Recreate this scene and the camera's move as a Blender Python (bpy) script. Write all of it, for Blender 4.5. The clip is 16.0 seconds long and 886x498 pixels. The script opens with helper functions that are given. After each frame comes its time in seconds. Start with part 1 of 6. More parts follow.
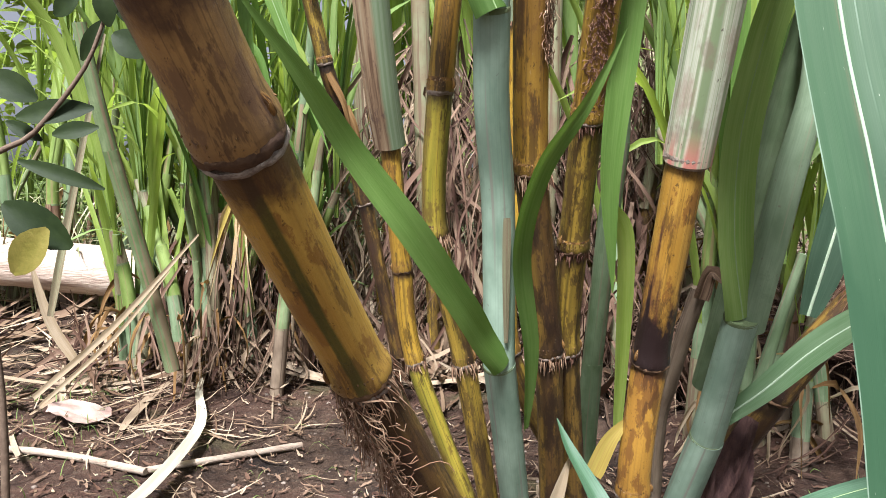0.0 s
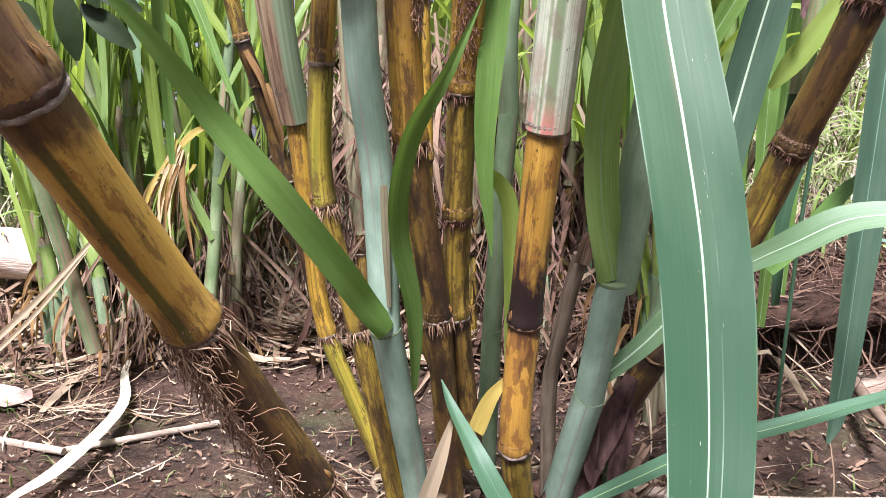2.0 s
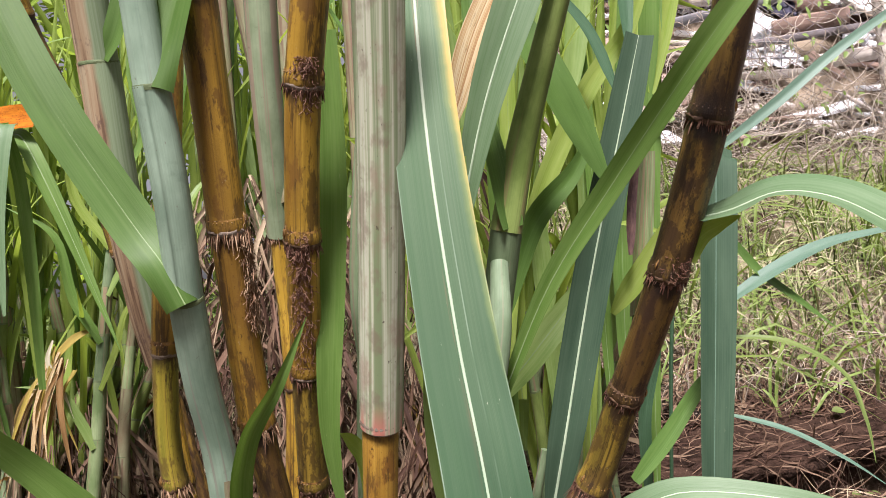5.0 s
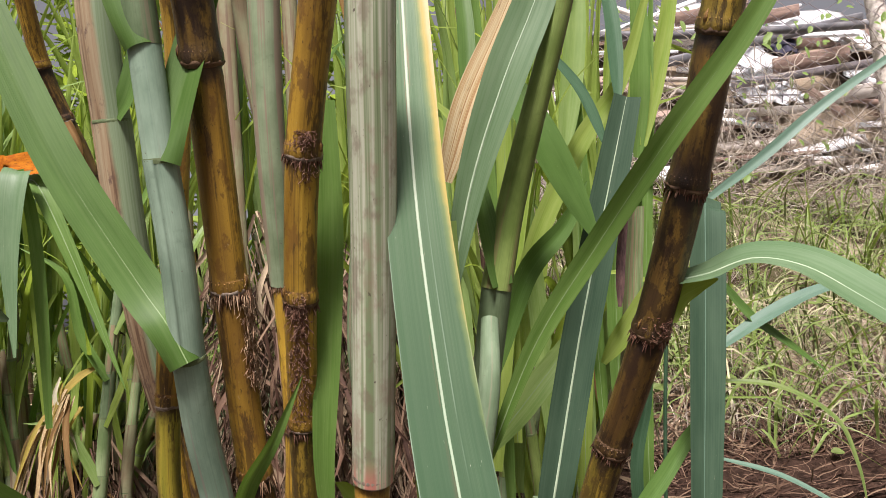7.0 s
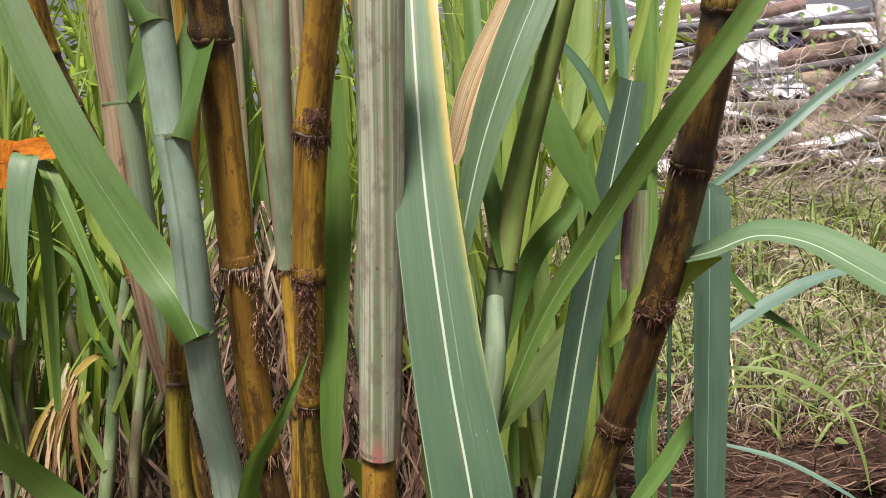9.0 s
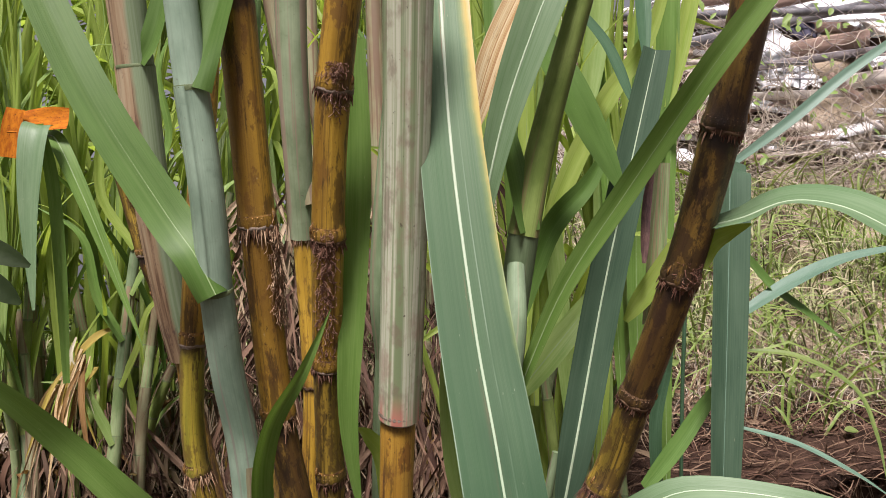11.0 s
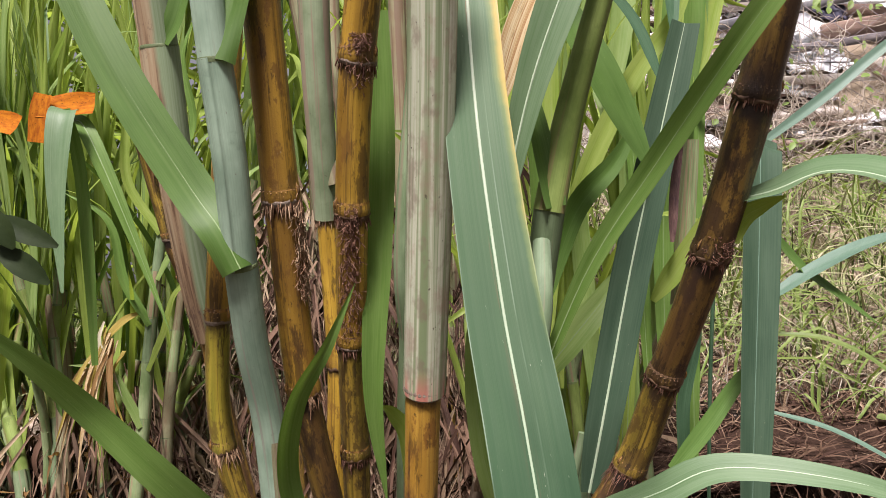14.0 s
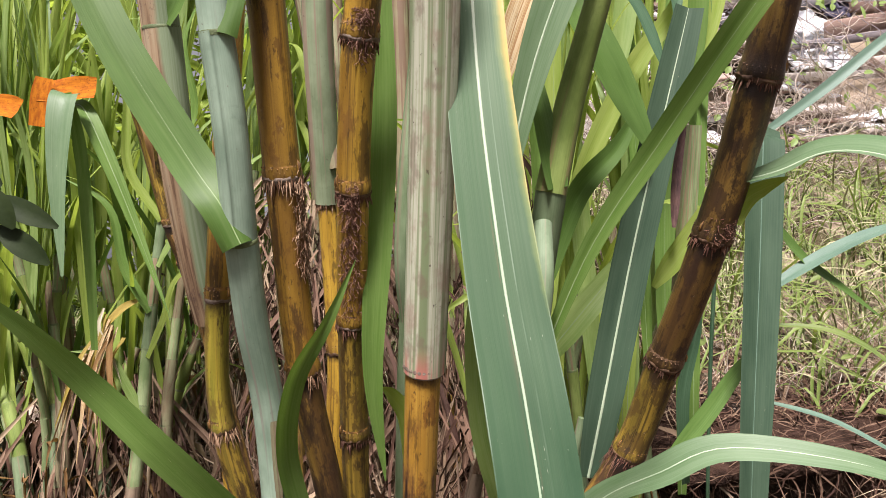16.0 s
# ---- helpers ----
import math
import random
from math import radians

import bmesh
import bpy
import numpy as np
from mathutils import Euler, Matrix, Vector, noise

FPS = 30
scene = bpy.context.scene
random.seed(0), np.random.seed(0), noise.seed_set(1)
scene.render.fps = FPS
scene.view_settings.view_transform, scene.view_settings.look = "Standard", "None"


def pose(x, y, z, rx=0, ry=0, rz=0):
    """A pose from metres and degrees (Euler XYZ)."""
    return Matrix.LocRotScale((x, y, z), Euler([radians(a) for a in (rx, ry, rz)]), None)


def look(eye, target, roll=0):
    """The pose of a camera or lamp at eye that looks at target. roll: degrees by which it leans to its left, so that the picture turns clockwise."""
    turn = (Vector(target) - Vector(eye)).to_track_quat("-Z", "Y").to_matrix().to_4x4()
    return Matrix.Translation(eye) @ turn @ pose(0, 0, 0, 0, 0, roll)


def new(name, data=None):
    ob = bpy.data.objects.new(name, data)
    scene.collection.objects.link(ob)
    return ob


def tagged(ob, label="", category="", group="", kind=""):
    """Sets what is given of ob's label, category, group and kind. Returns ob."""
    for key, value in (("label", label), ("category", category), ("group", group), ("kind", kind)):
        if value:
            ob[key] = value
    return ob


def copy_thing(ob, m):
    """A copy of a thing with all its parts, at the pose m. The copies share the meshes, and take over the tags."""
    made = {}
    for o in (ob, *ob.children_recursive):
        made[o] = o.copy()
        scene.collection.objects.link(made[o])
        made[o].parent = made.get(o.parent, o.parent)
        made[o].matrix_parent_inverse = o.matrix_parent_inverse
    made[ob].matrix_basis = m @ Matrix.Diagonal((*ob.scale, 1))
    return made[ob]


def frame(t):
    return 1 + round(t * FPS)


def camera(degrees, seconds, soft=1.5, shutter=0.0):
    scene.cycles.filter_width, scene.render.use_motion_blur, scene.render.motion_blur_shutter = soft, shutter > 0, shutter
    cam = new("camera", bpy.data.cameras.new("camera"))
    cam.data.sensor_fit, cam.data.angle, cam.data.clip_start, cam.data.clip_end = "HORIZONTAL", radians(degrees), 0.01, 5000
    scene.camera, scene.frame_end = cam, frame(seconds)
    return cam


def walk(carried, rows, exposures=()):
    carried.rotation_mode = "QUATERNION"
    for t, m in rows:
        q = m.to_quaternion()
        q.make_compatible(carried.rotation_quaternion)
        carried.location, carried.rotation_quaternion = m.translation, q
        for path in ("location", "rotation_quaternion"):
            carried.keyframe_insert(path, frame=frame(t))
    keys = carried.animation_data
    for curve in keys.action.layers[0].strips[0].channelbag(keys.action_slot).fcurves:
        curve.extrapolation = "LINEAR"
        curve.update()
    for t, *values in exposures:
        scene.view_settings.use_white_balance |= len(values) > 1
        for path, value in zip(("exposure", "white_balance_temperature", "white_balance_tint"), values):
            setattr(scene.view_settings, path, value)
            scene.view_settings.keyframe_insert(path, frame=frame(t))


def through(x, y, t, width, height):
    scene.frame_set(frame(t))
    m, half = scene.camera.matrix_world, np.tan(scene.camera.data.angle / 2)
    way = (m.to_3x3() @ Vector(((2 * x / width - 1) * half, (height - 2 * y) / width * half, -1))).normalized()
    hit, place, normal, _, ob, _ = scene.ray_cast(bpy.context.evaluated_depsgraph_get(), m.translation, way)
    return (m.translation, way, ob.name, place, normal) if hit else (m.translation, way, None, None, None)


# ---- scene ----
cam = camera(64.2, 16.0, soft=0.75)
METRES, EYE, TILT, LEAN, TURN = 0.5, 0.45, -3.0, 0.0, 0.0
ROWS = [
    (0.0, 0.0, 0.0, 0.0, -0.0, -0.0, -0.0),
    (0.5, 0.0488, -0.0045, -0.0363, -0.41, -1.66, 0.98),
    (1.0, 0.103, -0.0197, -0.0619, -1.65, -2.65, 1.64),
    (1.5, 0.1436, -0.0303, -0.0514, -3.79, -2.15, 0.48),
    (2.0, 0.1585, -0.0525, -0.0382, -3.35, -1.24, 0.63),
    (2.5, 0.2205, -0.0671, 0.0228, -4.14, -0.87, 0.55),
    (3.0, 0.2694, -0.0567, 0.0953, -4.33, 0.08, 1.74),
    (3.5, 0.2773, -0.0462, 0.1622, -7.41, 2.03, 1.82),
    (4.0, 0.3136, -0.0831, 0.2385, -8.41, 4.61, 4.1),
    (4.5, 0.32, -0.1198, 0.2729, -8.01, 6.26, 4.45),
    (5.0, 0.3376, -0.1409, 0.2958, -9.12, 7.59, 4.79),
    (7.5, 0.3621, -0.2333, 0.3538, -8.2, 9.89, 3.86),
    (8.0, 0.3614, -0.2267, 0.3337, -7.04, 9.32, 4.03),
    (8.5, 0.3646, -0.236, 0.3248, -8.28, 9.53, 4.45),
    (9.0, 0.3523, -0.2355, 0.3124, -8.32, 9.47, 4.09),
    (11.5, 0.3149, -0.1813, 0.2505, -8.48, 8.78, 2.99),
    (12.0, 0.3211, -0.1801, 0.2413, -9.16, 8.74, 2.84),
    (12.5, 0.3277, -0.1709, 0.2292, -7.87, 8.34, 3.34),
    (13.0, 0.3181, -0.1726, 0.2244, -7.24, 8.31, 3.3),
    (13.5, 0.3182, -0.1653, 0.223, -7.11, 8.03, 3.22),
    (14.0, 0.3121, -0.1658, 0.2294, -6.38, 8.22, 3.14),
    (14.5, 0.3185, -0.1654, 0.2235, -6.52, 8.01, 3.18),
    (15.0, 0.3162, -0.1559, 0.2105, -6.59, 7.65, 2.76),
    (15.5, 0.3115, -0.1509, 0.194, -6.36, 7.72, 2.44),
    (16.0, 0.3104, -0.1556, 0.193, -6.41, 8.0, 2.62),
]
EXPOSE = [(0.0, 1.55, 5800, 15), (1.5, 1.72, 5700, 21), (3.5, 1.60, 5900, 24), (5.0, 1.20, 6250, 22), (7.5, 0.95, 6400, 19), (9.0, 0.94, 6400, 19), (12.0, 0.93, 6400, 22), (13.0, 0.93, 6400, 22), (16.0, 1.22, 6400, 23)]
walk(cam, [(t, pose(0, 0, EYE, TILT, LEAN, TURN) @ pose(METRES * x, METRES * y, METRES * z, 90 + pitch, roll, yaw)) for t, x, y, z, yaw, pitch, roll in ROWS], EXPOSE)


# ---- world, sun, exposure ----
world = bpy.data.worlds.new("world")
scene.world = world
world.use_nodes = True
wn = world.node_tree.nodes
sky = wn.new("ShaderNodeTexSky")
sky.sky_type, sky.sun_disc = "NISHITA", False
SUN_UP, SUN_ROUND = radians(54), radians(-167)
sky.sun_elevation, sky.sun_rotation = SUN_UP, SUN_ROUND
sky.air_density, sky.dust_density, sky.ozone_density = 1.0, 6.0, 1.0
pale = wn.new("ShaderNodeHueSaturation")
pale.inputs["Saturation"].default_value = 0.12
world.node_tree.links.new(sky.outputs[0], pale.inputs["Color"])
wn["Background"].inputs["Strength"].default_value = 0.050
world.node_tree.links.new(pale.outputs[0], wn["Background"].inputs["Color"])

sun = new("sun", bpy.data.lights.new("sun", "SUN"))
sun.data.energy, sun.data.angle, sun.data.color = 5.0, radians(11), (1.0, 0.96, 0.90)
way = Vector((math.sin(SUN_ROUND) * math.cos(SUN_UP), math.cos(SUN_ROUND) * math.cos(SUN_UP), math.sin(SUN_UP)))
sun.matrix_world = look(way * 20, (0, 0, 0))

# ---- materials ----


class Mat:
    """A small builder of node materials."""

    def __init__(self, name, rough=0.6, spec=0.4):
        self.m = bpy.data.materials.new(name)
        self.m.use_nodes = True
        self.t = self.m.node_tree
        self.b = self.t.nodes["Principled BSDF"]
        self.b.inputs["Roughness"].default_value = rough
        self.b.inputs["Specular IOR Level"].default_value = spec

    def node(self, kind, **sets):
        n = self.t.nodes.new(kind)
        for key, v in sets.items():
            n.inputs[key].default_value = v
        return n

    def link(self, a, b):
        self.t.links.new(a, b)

    def uv(self, su=1.0, sv=1.0, rand=True):
        """The mesh's own coordinates (u round or across, v along in metres), shifted at random from piece to piece."""
        src = self.t.nodes.new("ShaderNodeUVMap")
        mp = self.t.nodes.new("ShaderNodeMapping")
        mp.inputs["Scale"].default_value = (su, sv, 1)
        self.link(src.outputs[0], mp.inputs["Vector"])
        if rand:
            info = self.t.nodes.new("ShaderNodeObjectInfo")
            off = self.node("ShaderNodeVectorMath")
            off.operation = "SCALE"
            off.inputs[0].default_value = (13, 29, 41)
            self.link(info.outputs["Random"], off.inputs["Scale"])
            add = self.t.nodes.new("ShaderNodeVectorMath")
            self.link(mp.outputs[0], add.inputs[0])
            self.link(off.outputs[0], add.inputs[1])
            return add.outputs[0]
        return mp.outputs[0]

    def place(self, scale=(1, 1, 1)):
        src = self.t.nodes.new("ShaderNodeTexCoord")
        mp = self.t.nodes.new("ShaderNodeMapping")
        mp.inputs["Scale"].default_value = scale
        self.link(src.outputs["Object"], mp.inputs["Vector"])
        return mp.outputs[0]

    def noise(self, vec, scale, detail=4.0, rough=0.55):
        n = self.node("ShaderNodeTexNoise", Scale=scale, Detail=detail, Roughness=rough)
        if vec is not None:
            self.link(vec, n.inputs["Vector"])
        return n.outputs["Fac"]

    def ramp(self, fac, stops):
        r = self.t.nodes.new("ShaderNodeValToRGB")
        e = r.color_ramp.elements
        while len(e) < len(stops):
            e.new(0.5)
        for k, (p, c) in zip(e, stops):
            k.position = p
            k.color = (*c, 1) if len(c) == 3 else c
        self.link(fac, r.inputs[0])
        return r.outputs[0]

    def grey(self, fac, lo, hi, a=0.0, b=1.0):
        m = self.node("ShaderNodeMapRange", **{"From Min": lo, "From Max": hi, "To Min": a, "To Max": b})
        self.link(fac, m.inputs[0])
        return m.outputs[0]

    def mix(self, fac, a, b, kind="MIX"):
        m = self.t.nodes.new("ShaderNodeMix")
        m.data_type, m.blend_type = "RGBA", kind
        for sock, v in ((m.inputs[0], fac), (m.inputs[6], a), (m.inputs[7], b)):
            if isinstance(v, (int, float)):
                sock.default_value = v
            elif isinstance(v, tuple):
                sock.default_value = (*v, 1)
            else:
                self.link(v, sock)
        return m.outputs[2]

    def math(self, op, a, b=0.5):
        m = self.t.nodes.new("ShaderNodeMath")
        m.operation = op
        for sock, v in ((m.inputs[0], a), (m.inputs[1], b)):
            if isinstance(v, (int, float)):
                sock.default_value = v
            else:
                self.link(v, sock)
        return m.outputs[0]

    def axis(self, vec, which):
        s = self.t.nodes.new("ShaderNodeSeparateXYZ")
        self.link(vec, s.inputs[0])
        return s.outputs[which]

    def done(self, colour, bump=None, strength=0.3, dist=0.002, rough=None, through=None):
        """through: the share and colour of the light that shines through a thin leaf."""
        self.link(colour, self.b.inputs["Base Color"])
        if bump is not None:
            bp = self.node("ShaderNodeBump", Strength=strength, Distance=dist)
            self.link(bump, bp.inputs["Height"])
            self.link(bp.outputs[0], self.b.inputs["Normal"])
        if rough is not None:
            self.link(rough, self.b.inputs["Roughness"])
        if through:
            tr = self.t.nodes.new("ShaderNodeBsdfTranslucent")
            tint = self.mix(1.0, colour, through[1], "MULTIPLY")
            self.link(tint, tr.inputs["Color"])
            ms = self.node("ShaderNodeMixShader", Fac=through[0])
            self.link(self.b.outputs[0], ms.inputs[1])
            self.link(tr.outputs[0], ms.inputs[2])
            self.link(ms.outputs[0], self.t.nodes["Material Output"].inputs["Surface"])
        return self.m


def cane_material(name, base, stripe, blotch, dark, soot=None, dirt=0.5, wide=1.0, fine=1.0, streak=0.5, green=None, ends_at=1.0):
    """Waxy cane rind: soft lengthwise tones, irregular brown stains, specks, and a dark weathered ring below each joint."""
    k = Mat(name, 0.42, 0.4)
    s1 = k.noise(k.uv(9.0, 4.0), 1.0, 4)
    s2 = k.noise(k.uv(32.0, 1.3), 1.0, 4, 0.6)
    b1 = k.noise(k.uv(4.5, 17.0), 1.5, 8, 0.70)
    b2 = k.noise(k.uv(15.0, 70.0), 1.7, 7, 0.75)
    b3 = k.noise(k.uv(5.5, 9.0), 1.3, 8, 0.72)
    s0 = k.noise(k.uv(3.0, 2.2), 1.0, 4)
    grain = k.noise(k.uv(60.0, 500.0), 1.0, 3, 0.7)
    col = k.mix(k.grey(s1, 0.44, 0.60), base, stripe)
    col = k.mix(k.grey(s0, 0.48, 0.62, 0, 0.75 * wide), col, blotch)
    col = k.mix(k.grey(s2, 0.53, 0.64, 0, min(0.85, 1.5 * streak)), col, dark)
    col = k.mix(k.grey(b1, 0.62 - 0.17 * dirt, 0.66 - 0.17 * dirt, 0, 0.75), col, blotch)
    col = k.mix(k.grey(b3, 0.585 - 0.08 * dirt, 0.62 - 0.08 * dirt, 0, 0.85 * (0.5 + 0.5 * fine)), col, dark)
    col = k.mix(k.grey(b2, 0.615, 0.65, 0, 0.75), col, dark)
    col = k.mix(k.grey(grain, 0.45, 0.75, 0, 0.18), col, blotch)
    split = k.noise(k.uv(65.0, 2.2), 1.0, 5, 0.65)
    col = k.mix(k.grey(split, 0.60, 0.66, 0, 0.35 + 0.4 * streak), col, dark)
    scuff = k.noise(k.uv(20.0, 120.0), 1.0, 5, 0.7)
    col = k.mix(k.grey(scuff, 0.66, 0.72, 0, 0.35), col, (0.42, 0.36, 0.26))
    raw = k.uv(1.0, 1.0, False)
    if green:
        off = k.math("ABSOLUTE", k.math("SUBTRACT", k.math("ADD", k.axis(raw, 0), k.math("MULTIPLY", k.noise(k.uv(0.5, 9.0), 1.0, 4), 0.06)), green[0] + 0.03))
        col = k.mix(k.grey(off, green[1] * 0.6, green[1], 0.85, 0.0), col, (0.060, 0.072, 0.012))
    ends = k.t.nodes.new("ShaderNodeUVMap")
    ends.uv_map = "ends"
    low, high = k.axis(ends.outputs[0], 0), k.axis(ends.outputs[0], 1)
    wob = k.math("MULTIPLY", k.noise(k.uv(5.0, 30.0), 1.2, 6, 0.65), 0.05)
    ring = k.grey(k.math("ADD", high, wob), 0.030 * ends_at, 0.030 * ends_at + 0.014, 0.85, 0.0)
    foot = k.grey(k.math("ADD", low, wob), 0.030 * ends_at, 0.030 * ends_at + 0.018, 0.3, 0.0)
    col = k.mix(k.math("MAXIMUM", ring, foot), col, dark)
    if soot:
        v = k.math("ADD", k.axis(raw, 1), k.math("MULTIPLY", k.noise(k.uv(5.0, 22.0), 1.5, 8, 0.7), 0.16))
        burnt = k.grey(v, 0.125, 0.165, 1.0, 0.0)
        v = k.math("ADD", v, k.grey(k.noise(k.uv(4.0, 3.0), 1.0, 6, 0.65), 0.40, 0.60, 0.0, soot[2]))
        col = k.mix(k.grey(v, soot[0], soot[1] + 0.03, 0.9, 0.0), col, (0.085, 0.030, 0.018))
        col = k.mix(k.math("MAXIMUM", burnt, k.grey(v, soot[0] - 0.03, soot[1] - 0.02, 1.0, 0.0)), col, (0.016, 0.009, 0.008))
    sheen = k.grey(b1, 0.3, 0.7, 0.28, 0.58)
    return k.done(col, k.math("ADD", k.math("ADD", s2, grain), k.math("MULTIPLY", b2, 0.8)), 0.3, 0.001, sheen)


M_CANE = cane_material("cane_yellow", (0.40, 0.250, 0.031), (0.29, 0.175, 0.020), (0.150, 0.075, 0.013), (0.026, 0.013, 0.007), dirt=0.5, fine=0.6, streak=0.4)
M_OLIVE = cane_material("cane_olive", (0.29, 0.195, 0.028), (0.13, 0.095, 0.015), (0.066, 0.038, 0.010), (0.017, 0.009, 0.006), dirt=0.7, fine=0.75)
M_ORANGE = cane_material("cane_golden", (0.36, 0.215, 0.028), (0.26, 0.150, 0.018), (0.130, 0.064, 0.013), (0.028, 0.014, 0.008), dirt=0.6, fine=0.6, streak=0.3)
M_BROWN = cane_material("cane_brown", (0.175, 0.108, 0.022), (0.095, 0.053, 0.015), (0.030, 0.015, 0.008), (0.008, 0.005, 0.004), dirt=0.75, wide=1.15, fine=0.5, streak=0.2, ends_at=1.25)
M_SOOT = cane_material("cane_sooty", (0.46, 0.275, 0.045), (0.36, 0.20, 0.028), (0.17, 0.07, 0.014), (0.030, 0.013, 0.008), soot=(0.245, 0.290, 0.19), dirt=0.4, wide=0.5, fine=0.4, streak=0.3)
M_NEAR = cane_material("cane_orange_smooth", (0.56, 0.355, 0.060), (0.44, 0.250, 0.040), (0.26, 0.125, 0.026), (0.050, 0.022, 0.012), dirt=0.38, wide=0.45, fine=0.3, streak=0.1, green=(0.44, 0.035), ends_at=1.5)
M_BLOOM = cane_material("cane_brown_bloom", (0.400, 0.240, 0.075), (0.310, 0.195, 0.070), (0.190, 0.110, 0.055), (0.060, 0.032, 0.020), dirt=0.6, wide=1.0, fine=0.5, streak=0.3, green=(0.30, 0.07), ends_at=1.6)
M_PLAINY = cane_material("cane_clear_yellow", (0.37, 0.205, 0.032), (0.30, 0.155, 0.026), (0.13, 0.055, 0.014), (0.04, 0.016, 0.009), dirt=0.75, wide=0.8, fine=0.6, streak=0.25)
M_YOUNG = cane_material("cane_lime", (0.36, 0.285, 0.035), (0.20, 0.185, 0.022), (0.12, 0.075, 0.016), (0.035, 0.018, 0.009), dirt=0.35, fine=0.8)


def sheath_material(name, a, b, streak, fac, low=0.0):
    """Leaf sheath with a waxy bloom, close parallel veins and dry streaks."""
    k = Mat(name, 0.62, 0.2)
    veins = k.noise(k.uv(70.0, 2.0), 1.0, 2)
    bloom = k.noise(k.uv(2.5, 9.0), 1.5, 5)
    st = k.noise(k.uv(14.0, 2.2), 1.0, 3)
    spot = k.noise(k.uv(12.0, 90.0), 2.0, 4)
    col = k.mix(k.grey(bloom, 0.35, 0.65), tuple(0.78 * v for v in a), tuple(1.06 * v for v in b))
    col = k.mix(k.grey(veins, 0.45, 0.75, 0, 0.28), col, tuple(0.5 * v for v in a))
    rub = k.noise(k.uv(3.0, 30.0), 1.2, 7, 0.7)
    col = k.mix(k.grey(rub, 0.58, 0.66, 0, 0.4), col, tuple(0.62 * v for v in a))
    col = k.mix(k.grey(st, 0.62 - fac, 0.7 - fac, 0, 0.8), col, streak)
    col = k.mix(k.grey(spot, 0.68, 0.74, 0, 0.6), col, (0.10, 0.07, 0.05))
    return k.done(col, veins, 0.3, 0.0008)


M_BLUE = sheath_material("sheath_waxy_blue", (0.185, 0.268, 0.186), (0.240, 0.322, 0.236), (0.190, 0.180, 0.140), 0.03)
M_GREENSH = sheath_material("sheath_green", (0.100, 0.150, 0.068), (0.142, 0.192, 0.105), (0.160, 0.140, 0.090), 0.04)
M_BLUEG = sheath_material("sheath_waxy_green", (0.120, 0.175, 0.095), (0.160, 0.212, 0.130), (0.170, 0.150, 0.100), 0.03)
M_YOUNGSH = sheath_material("sheath_yellow_green", (0.115, 0.172, 0.034), (0.170, 0.225, 0.062), (0.170, 0.130, 0.060), 0.05)
M_DRYSH = sheath_material("sheath_half_dry", (0.205, 0.160, 0.092), (0.170, 0.180, 0.100), (0.115, 0.072, 0.046), 0.12)
M_MIXSH = sheath_material("sheath_green_tan_edge", (0.19, 0.25, 0.135), (0.25, 0.305, 0.185), (0.26, 0.185, 0.135), 0.09)
M_PALESH = sheath_material("sheath_pale_green", (0.125, 0.185, 0.070), (0.185, 0.235, 0.115), (0.20, 0.135, 0.085), 0.10)
k = Mat("sheath_half_tan_half_green", 0.55, 0.3)
u = k.axis(k.uv(1, 1, False), 0)
edge = k.math("ADD", k.math("ABSOLUTE", k.math("SUBTRACT", u, 0.36)), k.math("MULTIPLY", k.noise(k.uv(0.6, 9.0), 1.0, 4), 0.10))
veins = k.noise(k.uv(60.0, 2.0), 1.0, 2)
streaks = k.noise(k.uv(12.0, 3.0), 1.0, 5, 0.65)
spot = k.noise(k.uv(9.0, 26.0), 1.0, 6, 0.7)
tan = k.ramp(streaks, [(0.38, (0.105, 0.062, 0.036)), (0.48, (0.245, 0.170, 0.098)), (0.62, (0.310, 0.250, 0.155))])
tan = k.mix(k.grey(spot, 0.56, 0.64, 0, 0.8), tan, (0.085, 0.050, 0.042))
leafy = k.mix(k.grey(veins, 0.4, 0.7), (0.150, 0.205, 0.110), (0.215, 0.265, 0.165))
M_HALFSH = k.done(k.mix(k.grey(edge, 0.19, 0.225), leafy, tan), veins, 0.3, 0.0008)
M_HALFDRY = sheath_material("sheath_grey_tan", (0.135, 0.098, 0.064), (0.210, 0.162, 0.110), (0.060, 0.038, 0.026), 0.08)
M_DRYBR = sheath_material("sheath_dead_brown", (0.120, 0.070, 0.040), (0.190, 0.125, 0.075), (0.060, 0.030, 0.020), 0.12)

k = Mat("sheath_white_striped", 0.5, 0.35)
st = k.noise(k.uv(8.0, 0.6), 1.0, 4, 0.7)
veins = k.noise(k.uv(55.0, 2.0), 1.0, 2)
blush = k.noise(k.uv(4.0, 14.0), 1.3, 6, 0.65)
raw_v = k.axis(k.uv(1, 1, False), 1)
col = k.ramp(st, [(0.36, (0.140, 0.190, 0.092)), (0.45, (0.230, 0.285, 0.155)), (0.51, (0.500, 0.510, 0.385)), (0.55, (0.400, 0.430, 0.295)), (0.62, (0.180, 0.235, 0.118))])
col = k.mix(k.grey(veins, 0.55, 0.8, 0, 0.4), col, (0.23, 0.26, 0.17))
col = k.mix(k.grey(blush, 0.54, 0.68, 0, 0.6), col, (0.27, 0.165, 0.13))
smudge = k.noise(k.uv(6.0, 26.0), 1.4, 5)
col = k.mix(k.grey(smudge, 0.54, 0.66, 0, 0.6), col, (0.185, 0.135, 0.10))
long = k.noise(k.uv(5.0, 2.6), 1.0, 5, 0.65)
